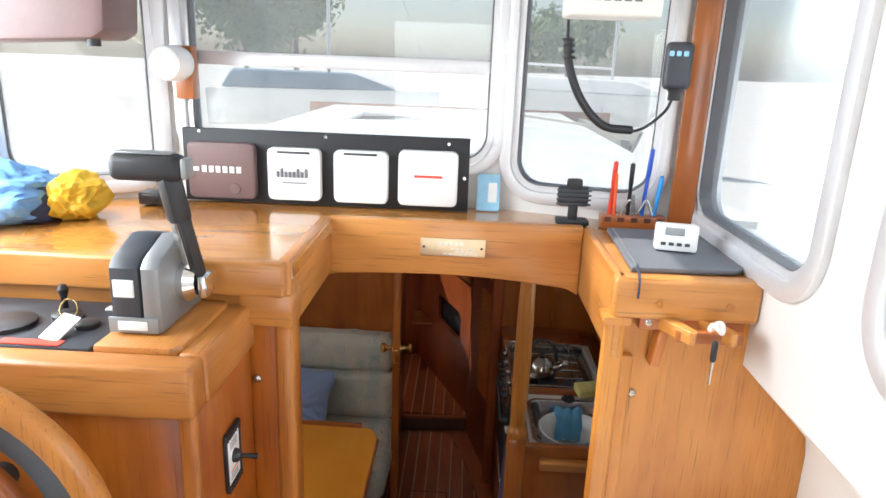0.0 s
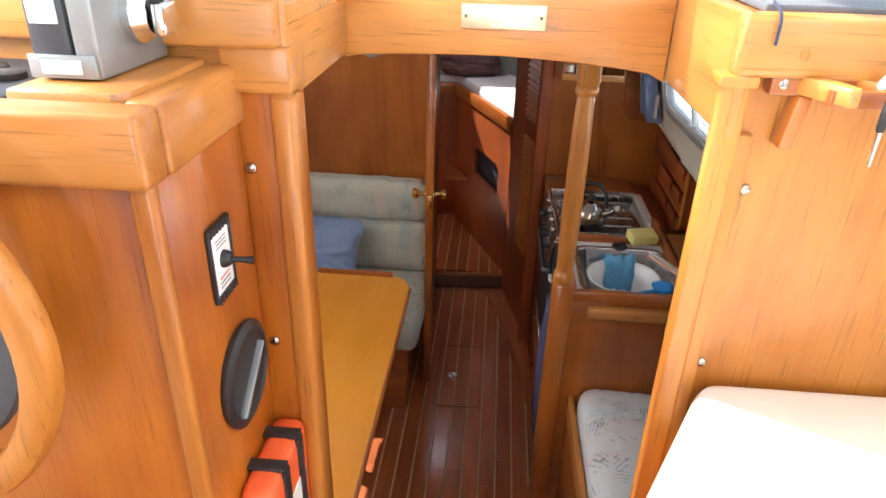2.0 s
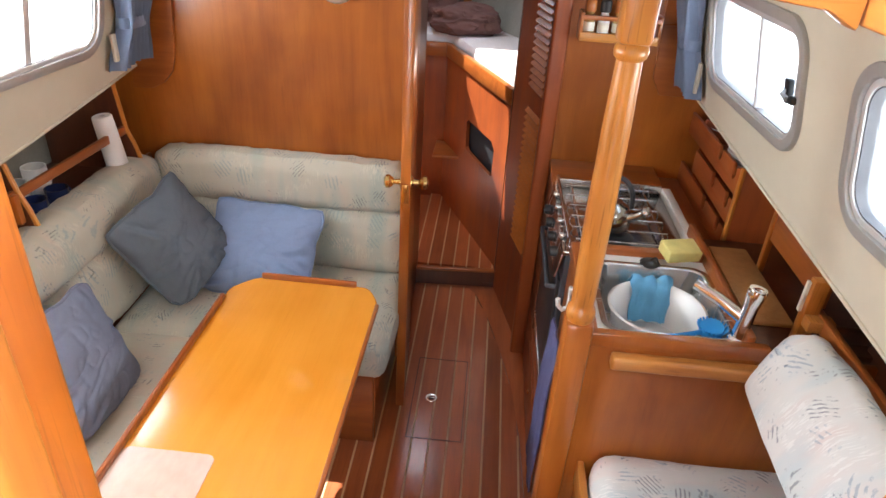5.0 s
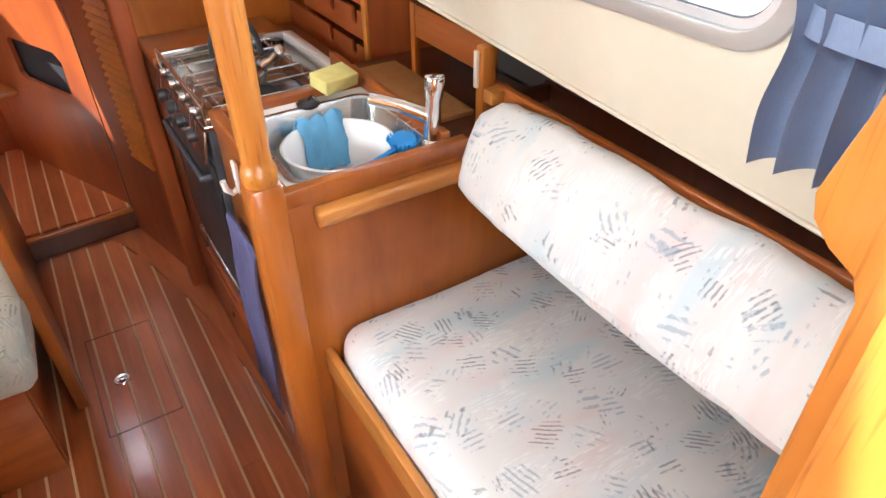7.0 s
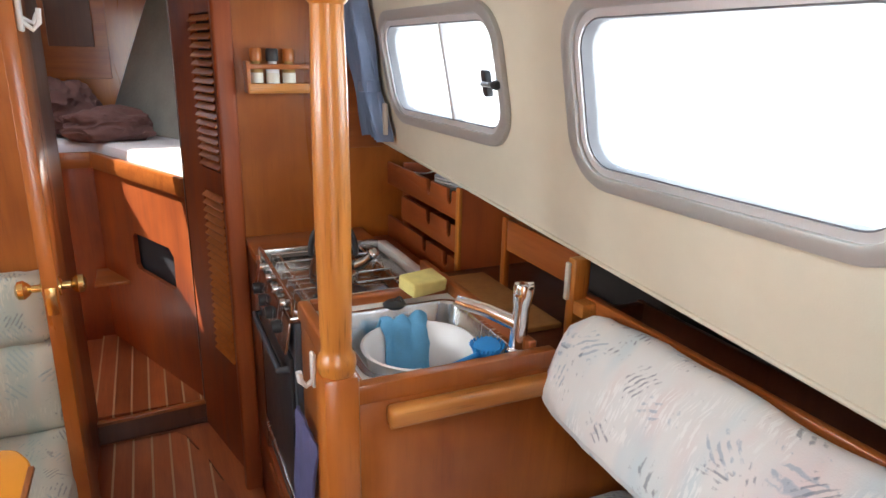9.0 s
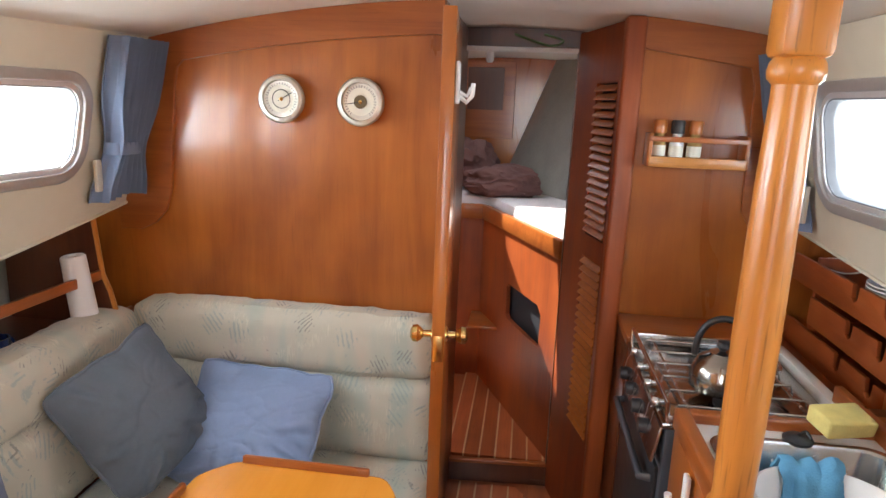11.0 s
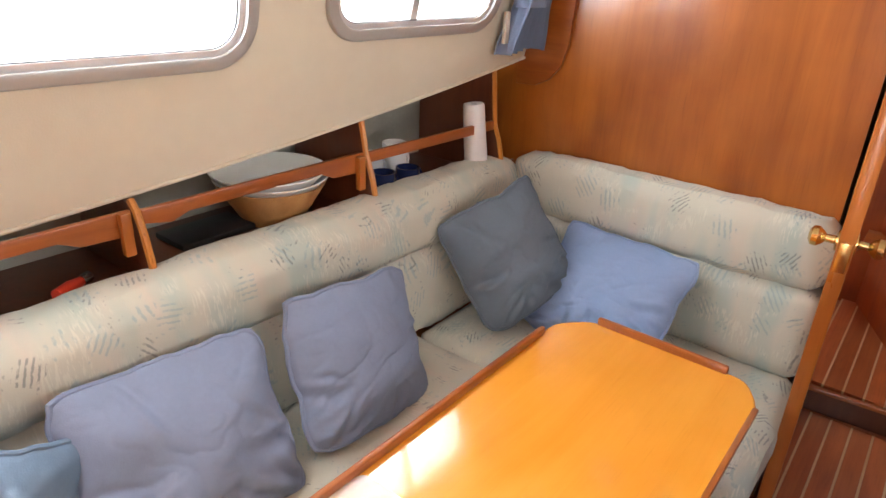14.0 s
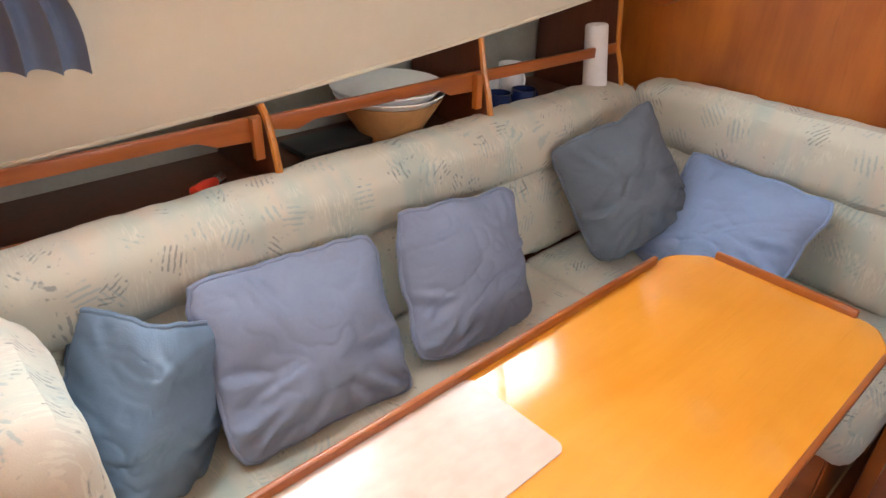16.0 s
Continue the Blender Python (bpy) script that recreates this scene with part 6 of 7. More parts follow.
part("cap", lathe([(0.011, 0.068), (0.012, 0.072), (0.012, 0.09), (0, 0.092)], 16, pose(-1.352, 1.87, 0.899, -88, 0, 25)), "steel", bt)


# ---- scatter cushions ----
def scatter(m, size, material, label, seed, sx=1.0, thick=0.15, bend=0.0):
    o = thing("scatter_cushion", label, "scatter cushion", m.translation, "scatter cushions on the settee")
    a, b = pillow(m, size, thick, seed, sx=sx, bend=bend)
    cover_part = part("cover", a, material, o)
    part("piping", b, material, cover_part)
    return o


scatter(basis((-1.04, 2.375, 0.668), (0.08, 1, -0.11), (-0.40, 0.06, 0.9)), 0.355, "pillow_a", "square slate-blue scatter cushion with piping, leaning on the settee back", 2.3, 1.14, 0.14)
scatter(basis((-1.04, 1.93, 0.672), (0.03, 1, -0.05), (-0.46, 0.02, 0.9)), 0.365, "pillow_a", "large slate-blue scatter cushion with piping, leaning on the settee back", 5.1, 1.12, 0.15)
scatter(basis((-1.01, 2.955, 0.742), (0.115, 0.28, 0.115), (-0.137, -0.015, 0.255)), 0.365, "pillow_c", "dark slate scatter cushion slumped in the settee corner", 8.2, 0.96, 0.15)
scatter(basis((-0.755, 3.09, 0.655), (1, -0.02, -0.07), (-0.02, 0.58, 0.66)), 0.37, "pillow_b", "sky-blue scatter cushion leaning on the bulkhead cushions", 11.7, 1.16, 0.15)
scatter(basis((-1.06, 1.63, 0.655), (0.36, 0.92, -0.34), (-0.34, -0.02, 0.92)), 0.35, "pillow_d", "folded blue-grey scatter cushion at the end of the settee", 14.9, 0.86, 0.18, 0.85)

mat1 = solid("placemat", plate(rr(-0.735, 1.66, -0.515, 2.075, 0.02, 4), [], 0.7012, 0.7035, at_z), "placemat", "pale glossy placemat lying on the table", "placemat")


# ---- curtains ----
def curtain(name, xf, sgn, y0, y1, ztop, zbot, tie, label, lining_at=None, flare=0.6):
    """A gathered curtain held in by a tie-back."""
    o = thing(name, label, "curtain", (xf((y0 + y1) / 2, zbot), (y0 + y1) / 2, zbot), "saloon curtains")
    n, k = 90, 26
    bm = bmesh.new()
    g = []
    yc, w = (y0 + y1) / 2, (y1 - y0)
    for j in range(k + 1):
        z = ztop + (zbot - ztop) * j / k
        pinch = 1 - (1 - flare) * math.exp(-((z - tie) / 0.09) ** 2)
        row = []
        for i in range(n + 1):
            u = i / n - 0.5
            ph = u * 2 * math.pi * 6.5 + 0.8 * math.sin(u * 9 + y0 * 5)
            d = 0.031 + 0.026 * math.sin(ph + 0.5 * noise.noise(Vector((u * 6, z * 7, y0))))
            y = yc + u * w * pinch + 0.006 * math.cos(ph)
            row.append(bm.verts.new((xf(y, z) - sgn * (d + 0.012), y, z + 0.008 * math.sin(u * 5 + 1) * (j == k))))
        g.append(row)
    for j in range(k):
        for i in range(n):
            bm.faces.new((g[j][i], g[j][i + 1], g[j + 1][i + 1], g[j + 1][i]))
    ret = bmesh.ops.extrude_face_region(bm, geom=bm.faces[:])
    for e in ret["geom"]:
        if isinstance(e, bmesh.types.BMVert):
            e.co.x += sgn * 0.003
    part("cloth", bm, "curtain", o)
    pw = w * flare / 2 + 0.008
    loop = [(xf(yc, tie) - sgn * (0.032 + 0.034 * math.cos(a)), yc + pw * math.sin(a), tie) for a in np.linspace(-2.2, 2.2, 22)]
    bmt = bmesh.new()
    rows = [[bmt.verts.new((p[0], p[1], p[2] + dz)) for p in loop] for dz in (-0.017, 0.017)]
    for i in range(len(loop) - 1):
        bmt.faces.new((rows[0][i], rows[0][i + 1], rows[1][i + 1], rows[1][i]))
    ret = bmesh.ops.extrude_face_region(bmt, geom=bmt.faces[:])
    for e in ret["geom"]:
        if isinstance(e, bmesh.types.BMVert):
            e.co.x -= sgn * 0.004
    part("tie_back", bmt, "curtain", o)
    if lining_at:
        part("lining", box(*lining_at), "curtain_lining", o, "pale curtain lining showing at the edge")
    return o


def lin(xf, sgn, y, z0, z1):
    x = xf(y, (z0 + z1) / 2) - sgn * 0.022
    return (min(x, x - sgn * 0.012), y - 0.012, z0, max(x, x - sgn * 0.012), y + 0.012, z1, 0.003)


curtain("curtain", port_x, -1, 3.13, 3.325, 1.725, 1.275, 1.42, "gathered blue-grey curtain tied back beside the bulkhead", lin(port_x, -1, 3.145, 1.30, 1.39))
curtain("curtain", port_x, -1, 1.43, 1.715, 1.735, 1.185, 1.40, "gathered blue-grey curtain tied back at the aft window")
curtain("curtain", star_x, 1, 3.29, 3.45, 1.745, 1.285, 1.45, "gathered blue-grey curtain tied back beside the galley", lin(star_x, 1, 3.30, 1.30, 1.40))
curtain("curtain", star_x, 1, 1.42, 1.702, 1.745, 1.198, 1.395, "gathered blue-grey curtain tied back at the aft window", None, 0.78)
solid("curtain_rail_port", box(-1.232, 1.40, 1.722, -1.205, 3.325, 1.734, 0.002), "teak_y", "thin varnished trim along the headliner", "trim", kind="structure")
solid("curtain_rail_starboard", box(0.702, 1.40, 1.756, 0.728, 3.455, 1.768, 0.002), "teak_y", "thin varnished trim along the headliner", "trim", kind="structure")


def latch(f, u, v, s, w):
    part("latch_plate", plate(rr(u - 0.011, v - 0.03, u + 0.011, v + 0.03, 0.008, 3), [], 0.016, 0.0, f, 0.002), "black", w)
    bm = tube([f(u - s * 0.0, v, -0.002), f(u - s * 0.02, v, -0.02), f(u - s * 0.055, v, -0.028)], [0.005, 0.005, 0.006], 10)
    part("latch_arm", bm, "grey", w)
    part("latch_knob", lathe([(0, 0), (0.010, 0.002), (0.011, 0.012), (0.008, 0.02), (0, 0.021)], 16, Matrix.Translation(f(u - s * 0.055, v, -0.018)) @ pose(0, 0, 0, 90)), "black", w)


latch(port_f, 2.612, 1.47, 2.2, wp1)
latch(star_f, 2.672, 1.49, 1.4, ws1)


# ---- bulkhead instruments ----
def ship_dial(x, label, hand):
    o = thing("ship_dial", label, "dial", (x, 3.34, 1.575), "dials on the bulkhead")
    m = pose(x, 3.3395, 1.575, 90)
    part("case", open_lathe([(0.0, 0.001), (0.058, 0.001), (0.06, 0.012), (0.054, 0.02), (0.058, 0.026), (0.068, 0.03), (0.069, 0.038), (0.064, 0.044), (0.054, 0.046), (0.052, 0.038), (0.0, 0.034)], 44, m), "satin", o, "satin steel round case")
    face = part("face", lathe([(0, 0.0345), (0.053, 0.0345), (0.053, 0.037), (0, 0.037)], 40, m), "dial", o, "cream dial face")
    for k in range(28):
        a = radians(-140 + 280 * k / 27)
        part("tick", moved(box(-0.0008, 0.040, 0.037, 0.0008, 0.047, 0.0378, 0), m @ pose(0, 0, 0, 0, 0, math.degrees(a))), "black", face, smooth=False)
    part("pointer", moved(box(-0.0012, -0.01, 0.039, 0.0012, 0.038, 0.040, 0), m @ pose(0, 0, 0, 0, 0, hand)), "black", face, smooth=False)
    part("boss", lathe([(0, 0.037), (0.006, 0.037), (0.005, 0.041), (0, 0.042)], 14, m), "brass", o)
    return o


d1 = ship_dial(-0.728, "round chrome barometer with a cream face on the bulkhead", -60)
part("inner_ring", moved(ring_prof(0.025, 0.0275, 0.0371, 0.038, 0.0004, 32), pose(-0.728, 3.3395, 1.575, 90)), "black", d1)
d2 = ship_dial(-0.494, "round chrome thermometer dial with a dark centre on the bulkhead", 100)
part("dark_centre", lathe([(0, 0.037), (0.019, 0.037), (0.019, 0.0385), (0, 0.0385)], 24, pose(-0.494, 3.3395, 1.575, 90)), "bronze", d2)

# white hook on the open door
solid("door_hook", join(moved(box(0.017, -0.49, 1.58, 0.028, -0.42, 1.68, 0.005), dm), moved(tube([(0.026, -0.47, 1.60), (0.045, -0.47, 1.585), (0.058, -0.47, 1.60), (0.06, -0.47, 1.63)], 0.006, 8), dm), moved(tube([(0.026, -0.44, 1.61), (0.045, -0.44, 1.60), (0.055, -0.44, 1.62)], 0.005, 8), dm)), "white", "white plastic coat hook on the fore cabin door", "hook")

# ---- galley things ----
sp = thing("spice_rack", "small wooden spice rack on the bulkhead", "spice rack", (0.46, 3.44, 1.43))
part("bottom", box(0.332, 3.40, 1.425, 0.60, 3.468, 1.437, 0.002), "teak_x", sp)
part("front_lip", box(0.332, 3.392, 1.425, 0.60, 3.402, 1.455, 0.003), "honey_x", sp)
part("rail", box(0.332, 3.392, 1.497, 0.60, 3.402, 1.512, 0.002), "teak_x", sp)
for x in (0.328, 0.594):
    part("end", box(x, 3.395, 1.425, x + 0.012, 3.468, 1.52, 0.003), "teak", sp)
for x, capm in ((0.362, "teak"), (0.412, "black"), (0.462, "teak")):
    j = thing("spice_jar", "small glass spice jar with a " + ("black" if capm == "black" else "brown") + " lid in the rack", "jar", (x, 3.43, 1.437), "spice jars")
    jar = part("glass", lathe([(0, 0), (0.019, 0), (0.02, 0.004), (0.02, 0.06), (0.013, 0.072), (0.013, 0.085)], 20, pose(x, 3.433, 1.438)), "white" if capm == "black" else "spice", j)
    part("paper_label", open_lathe([(0.0205, 0.018), (0.0205, 0.048)], 20, pose(x, 3.433, 1.438)), "dial", jar)
    part("lid", lathe([(0, 0.082), (0.018, 0.082), (0.019, 0.085), (0.019, 0.115), (0.016, 0.12), (0, 0.12)], 20, pose(x, 3.433, 1.438)), capm, jar)

# cooker details
part("back_plate", box(0.686, 2.755, 0.93, 0.716, 3.245, 0.968, 0.004), "white_metal", stove, "cream enamel strip behind the hob")
part("side_rim", box(0.312, 2.757, 0.945, 0.684, 2.765, 0.962, 0.002), "steel", stove)
part("side_rim", box(0.312, 3.235, 0.945, 0.684, 3.243, 0.975, 0.002), "steel", stove)
for y in (2.87, 3.10):
    part("burner", lathe([(0, 0), (0.045, 0), (0.047, 0.006), (0.03, 0.014), (0, 0.014)], 24, pose(0.48, y, 0.945)), "black", stove)
for k in range(6):
    y = 2.80 + k * 0.08
    part("pan_support", tube([(0.335, y, 0.946), (0.34, y, 0.968), (0.63, y, 0.968), (0.635, y, 0.946)], 0.003, 8), "steel", stove)
for x in (0.36, 0.61):
    part("pan_support_bar", tube([(x, 2.775, 0.966), (x, 3.225, 0.966)], 0.0035, 8), "steel", stove)
part("fiddle_rail", tube([(0.312, 2.765, 0.94), (0.312, 2.765, 0.985), (0.312, 3.235, 0.985), (0.312, 3.235, 0.94)], 0.005, 10), "chrome", stove)
for k in range(4):
    y = 2.84 + k * 0.10
    part("knob", lathe([(0.007, 0), (0.008, 0.012), (0.011, 0.014), (0.011, 0.024), (0.009, 0.028), (0, 0.029)], 18, pose(0.322, y, 0.955, 0, -90)), "steel", stove, "steel pan clamp knob")
    part("tap_knob", lathe([(0.015, 0), (0.018, 0.004), (0.016, 0.022), (0, 0.024)], 18, pose(0.296, y + 0.02, 0.885, 0, -90)), "black", stove, "black control knob")
part("front_panel", moved(box(-0.004, 2.765, -0.042, 0.004, 3.235, 0.042, 0.003), pose(0.297, 0, 0.888, 0, 10)), "steel", stove, "stainless steel control panel")
oven_door = part("oven_door", box(0.300, 2.775, 0.42, 0.312, 3.225, 0.83, 0.006), "black", stove, "black glazed oven door")
part("door_handle", tube([(0.302, 2.80, 0.79), (0.278, 2.805, 0.79), (0.278, 3.195, 0.79), (0.302, 3.20, 0.79)], 0.009, 12), "charcoal", oven_door)
part("lower_trim", box(0.296, 2.775, 0.395, 0.312, 3.225, 0.415, 0.003), "steel", stove)
sl = thing("stove_surround", "varnished locker front under and beside the cooker", "locker", (0.3, 3.0, 0))
part("lower_front", box(0.302, 2.74, -0.012, 0.322, 3.45, 0.285, 0.003), "mahogany", sl)
part("drawer_front", box(0.296, 2.78, 0.06, 0.304, 3.22, 0.25, 0.004), "mahogany_y", sl)
part("drawer_ring", lathe([(0.008, 0), (0.012, 0.002), (0.008, 0.006), (0, 0.006)], 16, pose(0.296, 3.0, 0.17, 0, -90)), "brass", sl)
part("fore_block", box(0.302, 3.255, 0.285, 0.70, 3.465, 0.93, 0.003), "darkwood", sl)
part("fore_ledge", box(0.298, 3.25, 0.93, 0.70, 3.468, 0.958, 0.005), "teak_x", sl)
part("side_wall", box(0.66, 2.742, 0.0, 0.674, 2.754, 0.93, 0), "teak", sl)
part("back_ledge", box(0.692, 2.745, 0.90, 0.80, 3.468, 0.918, 0.003), "teak_y", sl)

kt = thing("kettle", "polished steel kettle with a black handle on the cooker", "kettle", (0.44, 2.95, 0.978))
kc = Vector((0.450, 2.905, 0.969))
KS = Matrix.Translation(kc) @ Matrix.Scale(0.82, 4)
part("body", lathe([(0, 0), (0.068, 0), (0.078, 0.008), (0.08, 0.03), (0.074, 0.065), (0.058, 0.092), (0.036, 0.104), (0.034, 0.108), (0, 0.112)], 40, KS), "kettle", kt)
part("lid_knob", lathe([(0.006, 0.11), (0.012, 0.118), (0.018, 0.126), (0.016, 0.138), (0, 0.142)], 20, KS), "black", kt)
part("spout", tube([kc + Vector((0.041, -0.025, 0.041)), kc + Vector((0.074, -0.041, 0.062)), kc + Vector((0.089, -0.049, 0.080))], [0.018, 0.013, 0.011], 16), "kettle", kt)
part("spout_cap", lathe([(0.015, 0), (0.017, 0.01), (0.012, 0.018), (0, 0.02)], 16, Matrix.Translation(kc + Vector((0.089, -0.049, 0.078))) @ pose(0, 0, 0, 35, 35)), "steel", kt)
part("handle", tube([kc + Vector((0.056 * math.cos(a), -0.017 * math.cos(a), 0.070 + 0.097 * math.sin(a) ** 0.8)) for a in np.linspace(0.02, 3.12, 24)], 0.0075, 12), "black", kt, "arched black handle")

tapo = thing("galley_tap", "chrome single-lever galley tap", "tap", (0.68, 2.345, 0.98))
tb = Vector((0.682, 2.352, 0.972))
part("body", lathe([(0.024, 0), (0.024, 0.006), (0.018, 0.012), (0.017, 0.1), (0.019, 0.105), (0.022, 0.14), (0.02, 0.146), (0, 0.148)], 24, Matrix.Translation(tb) @ pose(0, 0, 0, 0, 4)), "chrome", tapo)
part("spout", tube([tb + Vector((0, 0.005, 0.06)), tb + Vector((-0.05, 0.045, 0.082)), tb + Vector((-0.098, 0.085, 0.094))], [0.016, 0.0145, 0.013], 16), "chrome", tapo)
part("lever", bar(tb + Vector((0.004, 0, 0.146)), tb + Vector((0.008, -0.03, 0.156)), 0.016, 0.008, 0.003), "chrome", tapo)
wb = solid("washing_up_bowl", open_lathe([(0, 0), (0.092, 0.0), (0.099, 0.006), (0.116, 0.116), (0.124, 0.119), (0.126, 0.126), (0.12, 0.128), (0.111, 0.119), (0.094, 0.012), (0, 0.008)], 48, pose(0.52, 2.475, 0.838)), "white", "white plastic washing-up bowl standing in the sink", "bowl")


def draped(name, pts, w, material, label, cat, seed=0.0, ax=(1, 0, 0), n=14):
    """A cloth hanging over an edge, following a line, w wide along ax."""
    ax = Vector(ax)
    line = curve_pts(pts, 6)
    bm = bmesh.new()
    g = []
    for i, p in enumerate(line):
        row = []
        for k in range(n + 1):
            u = k / n - 0.5
            q = p + ax * (u * w * (1 + 0.05 * math.sin(i * 0.4)))
            q += noise.noise_vector(Vector((u * 5 + seed, i * 0.16, seed))) * 0.009
            q.z += 0.004 * math.sin(u * 16 + i * 0.15)
            row.append(bm.verts.new(q))
        g.append(row)
    for a, b in zip(g, g[1:]):
        for k in range(n):
            bm.faces.new((a[k], a[k + 1], b[k + 1], b[k]))
    bmesh.ops.recalc_face_normals(bm, faces=bm.faces[:])
    bm.normal_update()
    ret = bmesh.ops.extrude_face_region(bm, geom=bm.faces[:])
    for e in ret["geom"]:
        if isinstance(e, bmesh.types.BMVert):
            e.co += e.normal * 0.006
    return solid(name, bm, material, label, cat)


draped("dishcloth", [(0.525, 2.612, 0.93), (0.525, 2.607, 0.962), (0.525, 2.594, 0.974), (0.525, 2.578, 0.962), (0.525, 2.566, 0.92), (0.525, 2.55, 0.865)], 0.105, "blue_cloth", "blue dishcloth hanging over the washing-up bowl", "cloth", 2)
br = thing("dish_brush", "blue plastic dish brush behind the bowl", "brush", (0.63, 2.39, 0.95))
part("head", lathe([(0, 0), (0.028, 0), (0.03, 0.008), (0.028, 0.018), (0, 0.02)], 20, pose(0.632, 2.385, 0.965, 12, -10)), "bright_blue", br)
for k in range(22):
    a = 2 * math.pi * k / 22
    part("bristle_tuft", tube([(0.632 + 0.024 * math.cos(a), 2.385 + 0.024 * math.sin(a), 0.966), (0.632 + 0.036 * math.cos(a), 2.385 + 0.036 * math.sin(a), 0.985)], 0.0026, 5), "bright_blue", br)
part("handle", tube([(0.61, 2.375, 0.97), (0.54, 2.345, 0.972), (0.47, 2.335, 0.968)], 0.006, 10), "bright_blue", br)
spo = solid("sponge", soften(moved(box(-0.05, -0.034, 0, 0.05, 0.034, 0.036, 0.006, 3), pose(0.615, 2.695, 0.998, 8, 0, 14)), amount=0.003, scale=30), "sponge", "pale yellow washing-up sponge on the worktop edge", "sponge")
solid("sink_plug", join(lathe([(0, 0), (0.026, 0), (0.028, 0.006), (0.02, 0.012), (0, 0.013)], 24, pose(0.535, 2.675, 0.973)), tube(curve_pts([(0.535, 2.675, 0.986), (0.55, 2.68, 0.992), (0.555, 2.665, 0.984)], 8), 0.003, 8)), "black", "dark sink plug on the worktop", "plug")
solid("plastic_hook", join(box(0.306, 2.555, 0.86, 0.316, 2.58, 0.94, 0.004), tube([(0.312, 2.567, 0.875), (0.295, 2.567, 0.865), (0.283, 2.567, 0.878), (0.28, 2.567, 0.90)], 0.007, 10)), "white", "white plastic hook on the cabinet front", "hook")
draped("hanging_towel", [(0.305, 2.60, 0.74), (0.298, 2.60, 0.70), (0.29, 2.60, 0.55), (0.286, 2.60, 0.35), (0.285, 2.60, 0.18)], 0.19, "purple_towel", "blue-purple towel hanging on the galley front", "towel", 5, (0, 1, 0))

# galley locker: racked shelves with notched fronts, open shelf aft
gk = thing("galley_rack", "varnished galley rack with three notched shelf fronts", "rack", (0.85, 3.15, 0.92))
part("end_panel", plate([(0.80, 0.90), (1.05, 0.90), (1.05, 1.26), (0.82, 1.21), (0.80, 1.20)], [], 2.868, 2.884, at_y, 0.002), "mahogany", gk)
part("end_edge", box(0.792, 2.866, 0.90, 0.803, 2.888, 1.205, 0.003), "honey", gk)
part("fore_panel", box(0.81, 3.33, 0.90, 1.05, 3.345, 1.2, 0.002), "mahogany", gk)
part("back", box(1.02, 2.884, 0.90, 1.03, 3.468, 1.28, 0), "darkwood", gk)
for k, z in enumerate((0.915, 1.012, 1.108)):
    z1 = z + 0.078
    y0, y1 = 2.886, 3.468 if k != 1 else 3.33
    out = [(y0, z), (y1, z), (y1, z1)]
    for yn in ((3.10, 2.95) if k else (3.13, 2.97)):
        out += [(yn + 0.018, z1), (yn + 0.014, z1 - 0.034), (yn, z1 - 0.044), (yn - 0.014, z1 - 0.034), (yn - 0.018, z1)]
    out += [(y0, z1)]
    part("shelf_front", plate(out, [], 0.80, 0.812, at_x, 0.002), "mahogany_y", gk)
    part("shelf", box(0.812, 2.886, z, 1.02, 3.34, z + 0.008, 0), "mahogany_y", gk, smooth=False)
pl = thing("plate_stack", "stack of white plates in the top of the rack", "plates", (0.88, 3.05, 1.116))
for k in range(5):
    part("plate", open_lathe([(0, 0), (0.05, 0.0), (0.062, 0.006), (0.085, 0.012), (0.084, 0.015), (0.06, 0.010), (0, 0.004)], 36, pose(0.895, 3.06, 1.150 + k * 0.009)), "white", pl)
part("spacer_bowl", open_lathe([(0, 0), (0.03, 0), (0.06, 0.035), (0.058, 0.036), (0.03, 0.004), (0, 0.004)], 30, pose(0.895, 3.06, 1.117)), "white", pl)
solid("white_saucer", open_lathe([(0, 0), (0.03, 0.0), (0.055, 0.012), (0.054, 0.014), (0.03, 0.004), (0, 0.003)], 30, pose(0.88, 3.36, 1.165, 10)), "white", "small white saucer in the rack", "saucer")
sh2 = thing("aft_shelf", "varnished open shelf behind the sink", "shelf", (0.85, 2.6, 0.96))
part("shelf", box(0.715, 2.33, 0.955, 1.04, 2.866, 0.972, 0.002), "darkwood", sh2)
part("top_board", box(0.845, 2.36, 1.075, 0.858, 2.70, 1.155, 0.003), "teak_y", sh2)
part("upright", box(0.84, 2.69, 0.972, 0.856, 2.71, 1.16, 0.002), "teak", sh2)
part("end_post", box(0.80, 2.335, 0.972, 0.836, 2.362, 1.16, 0.004), "honey", sh2)
part("post_foot", box(0.80, 2.30, 1.045, 0.86, 2.335, 1.075, 0.004), "honey_y", sh2)
solid("white_strip", box(0.792, 2.348, 1.07, 0.80, 2.360, 1.15, 0.002), "dial", "white plastic strip on the shelf post", "strip")
part("cutting_board", box(0.73, 2.42, 0.972, 0.84, 2.80, 0.984, 0.003), "bowl_wood", sh2, "worn brown board")

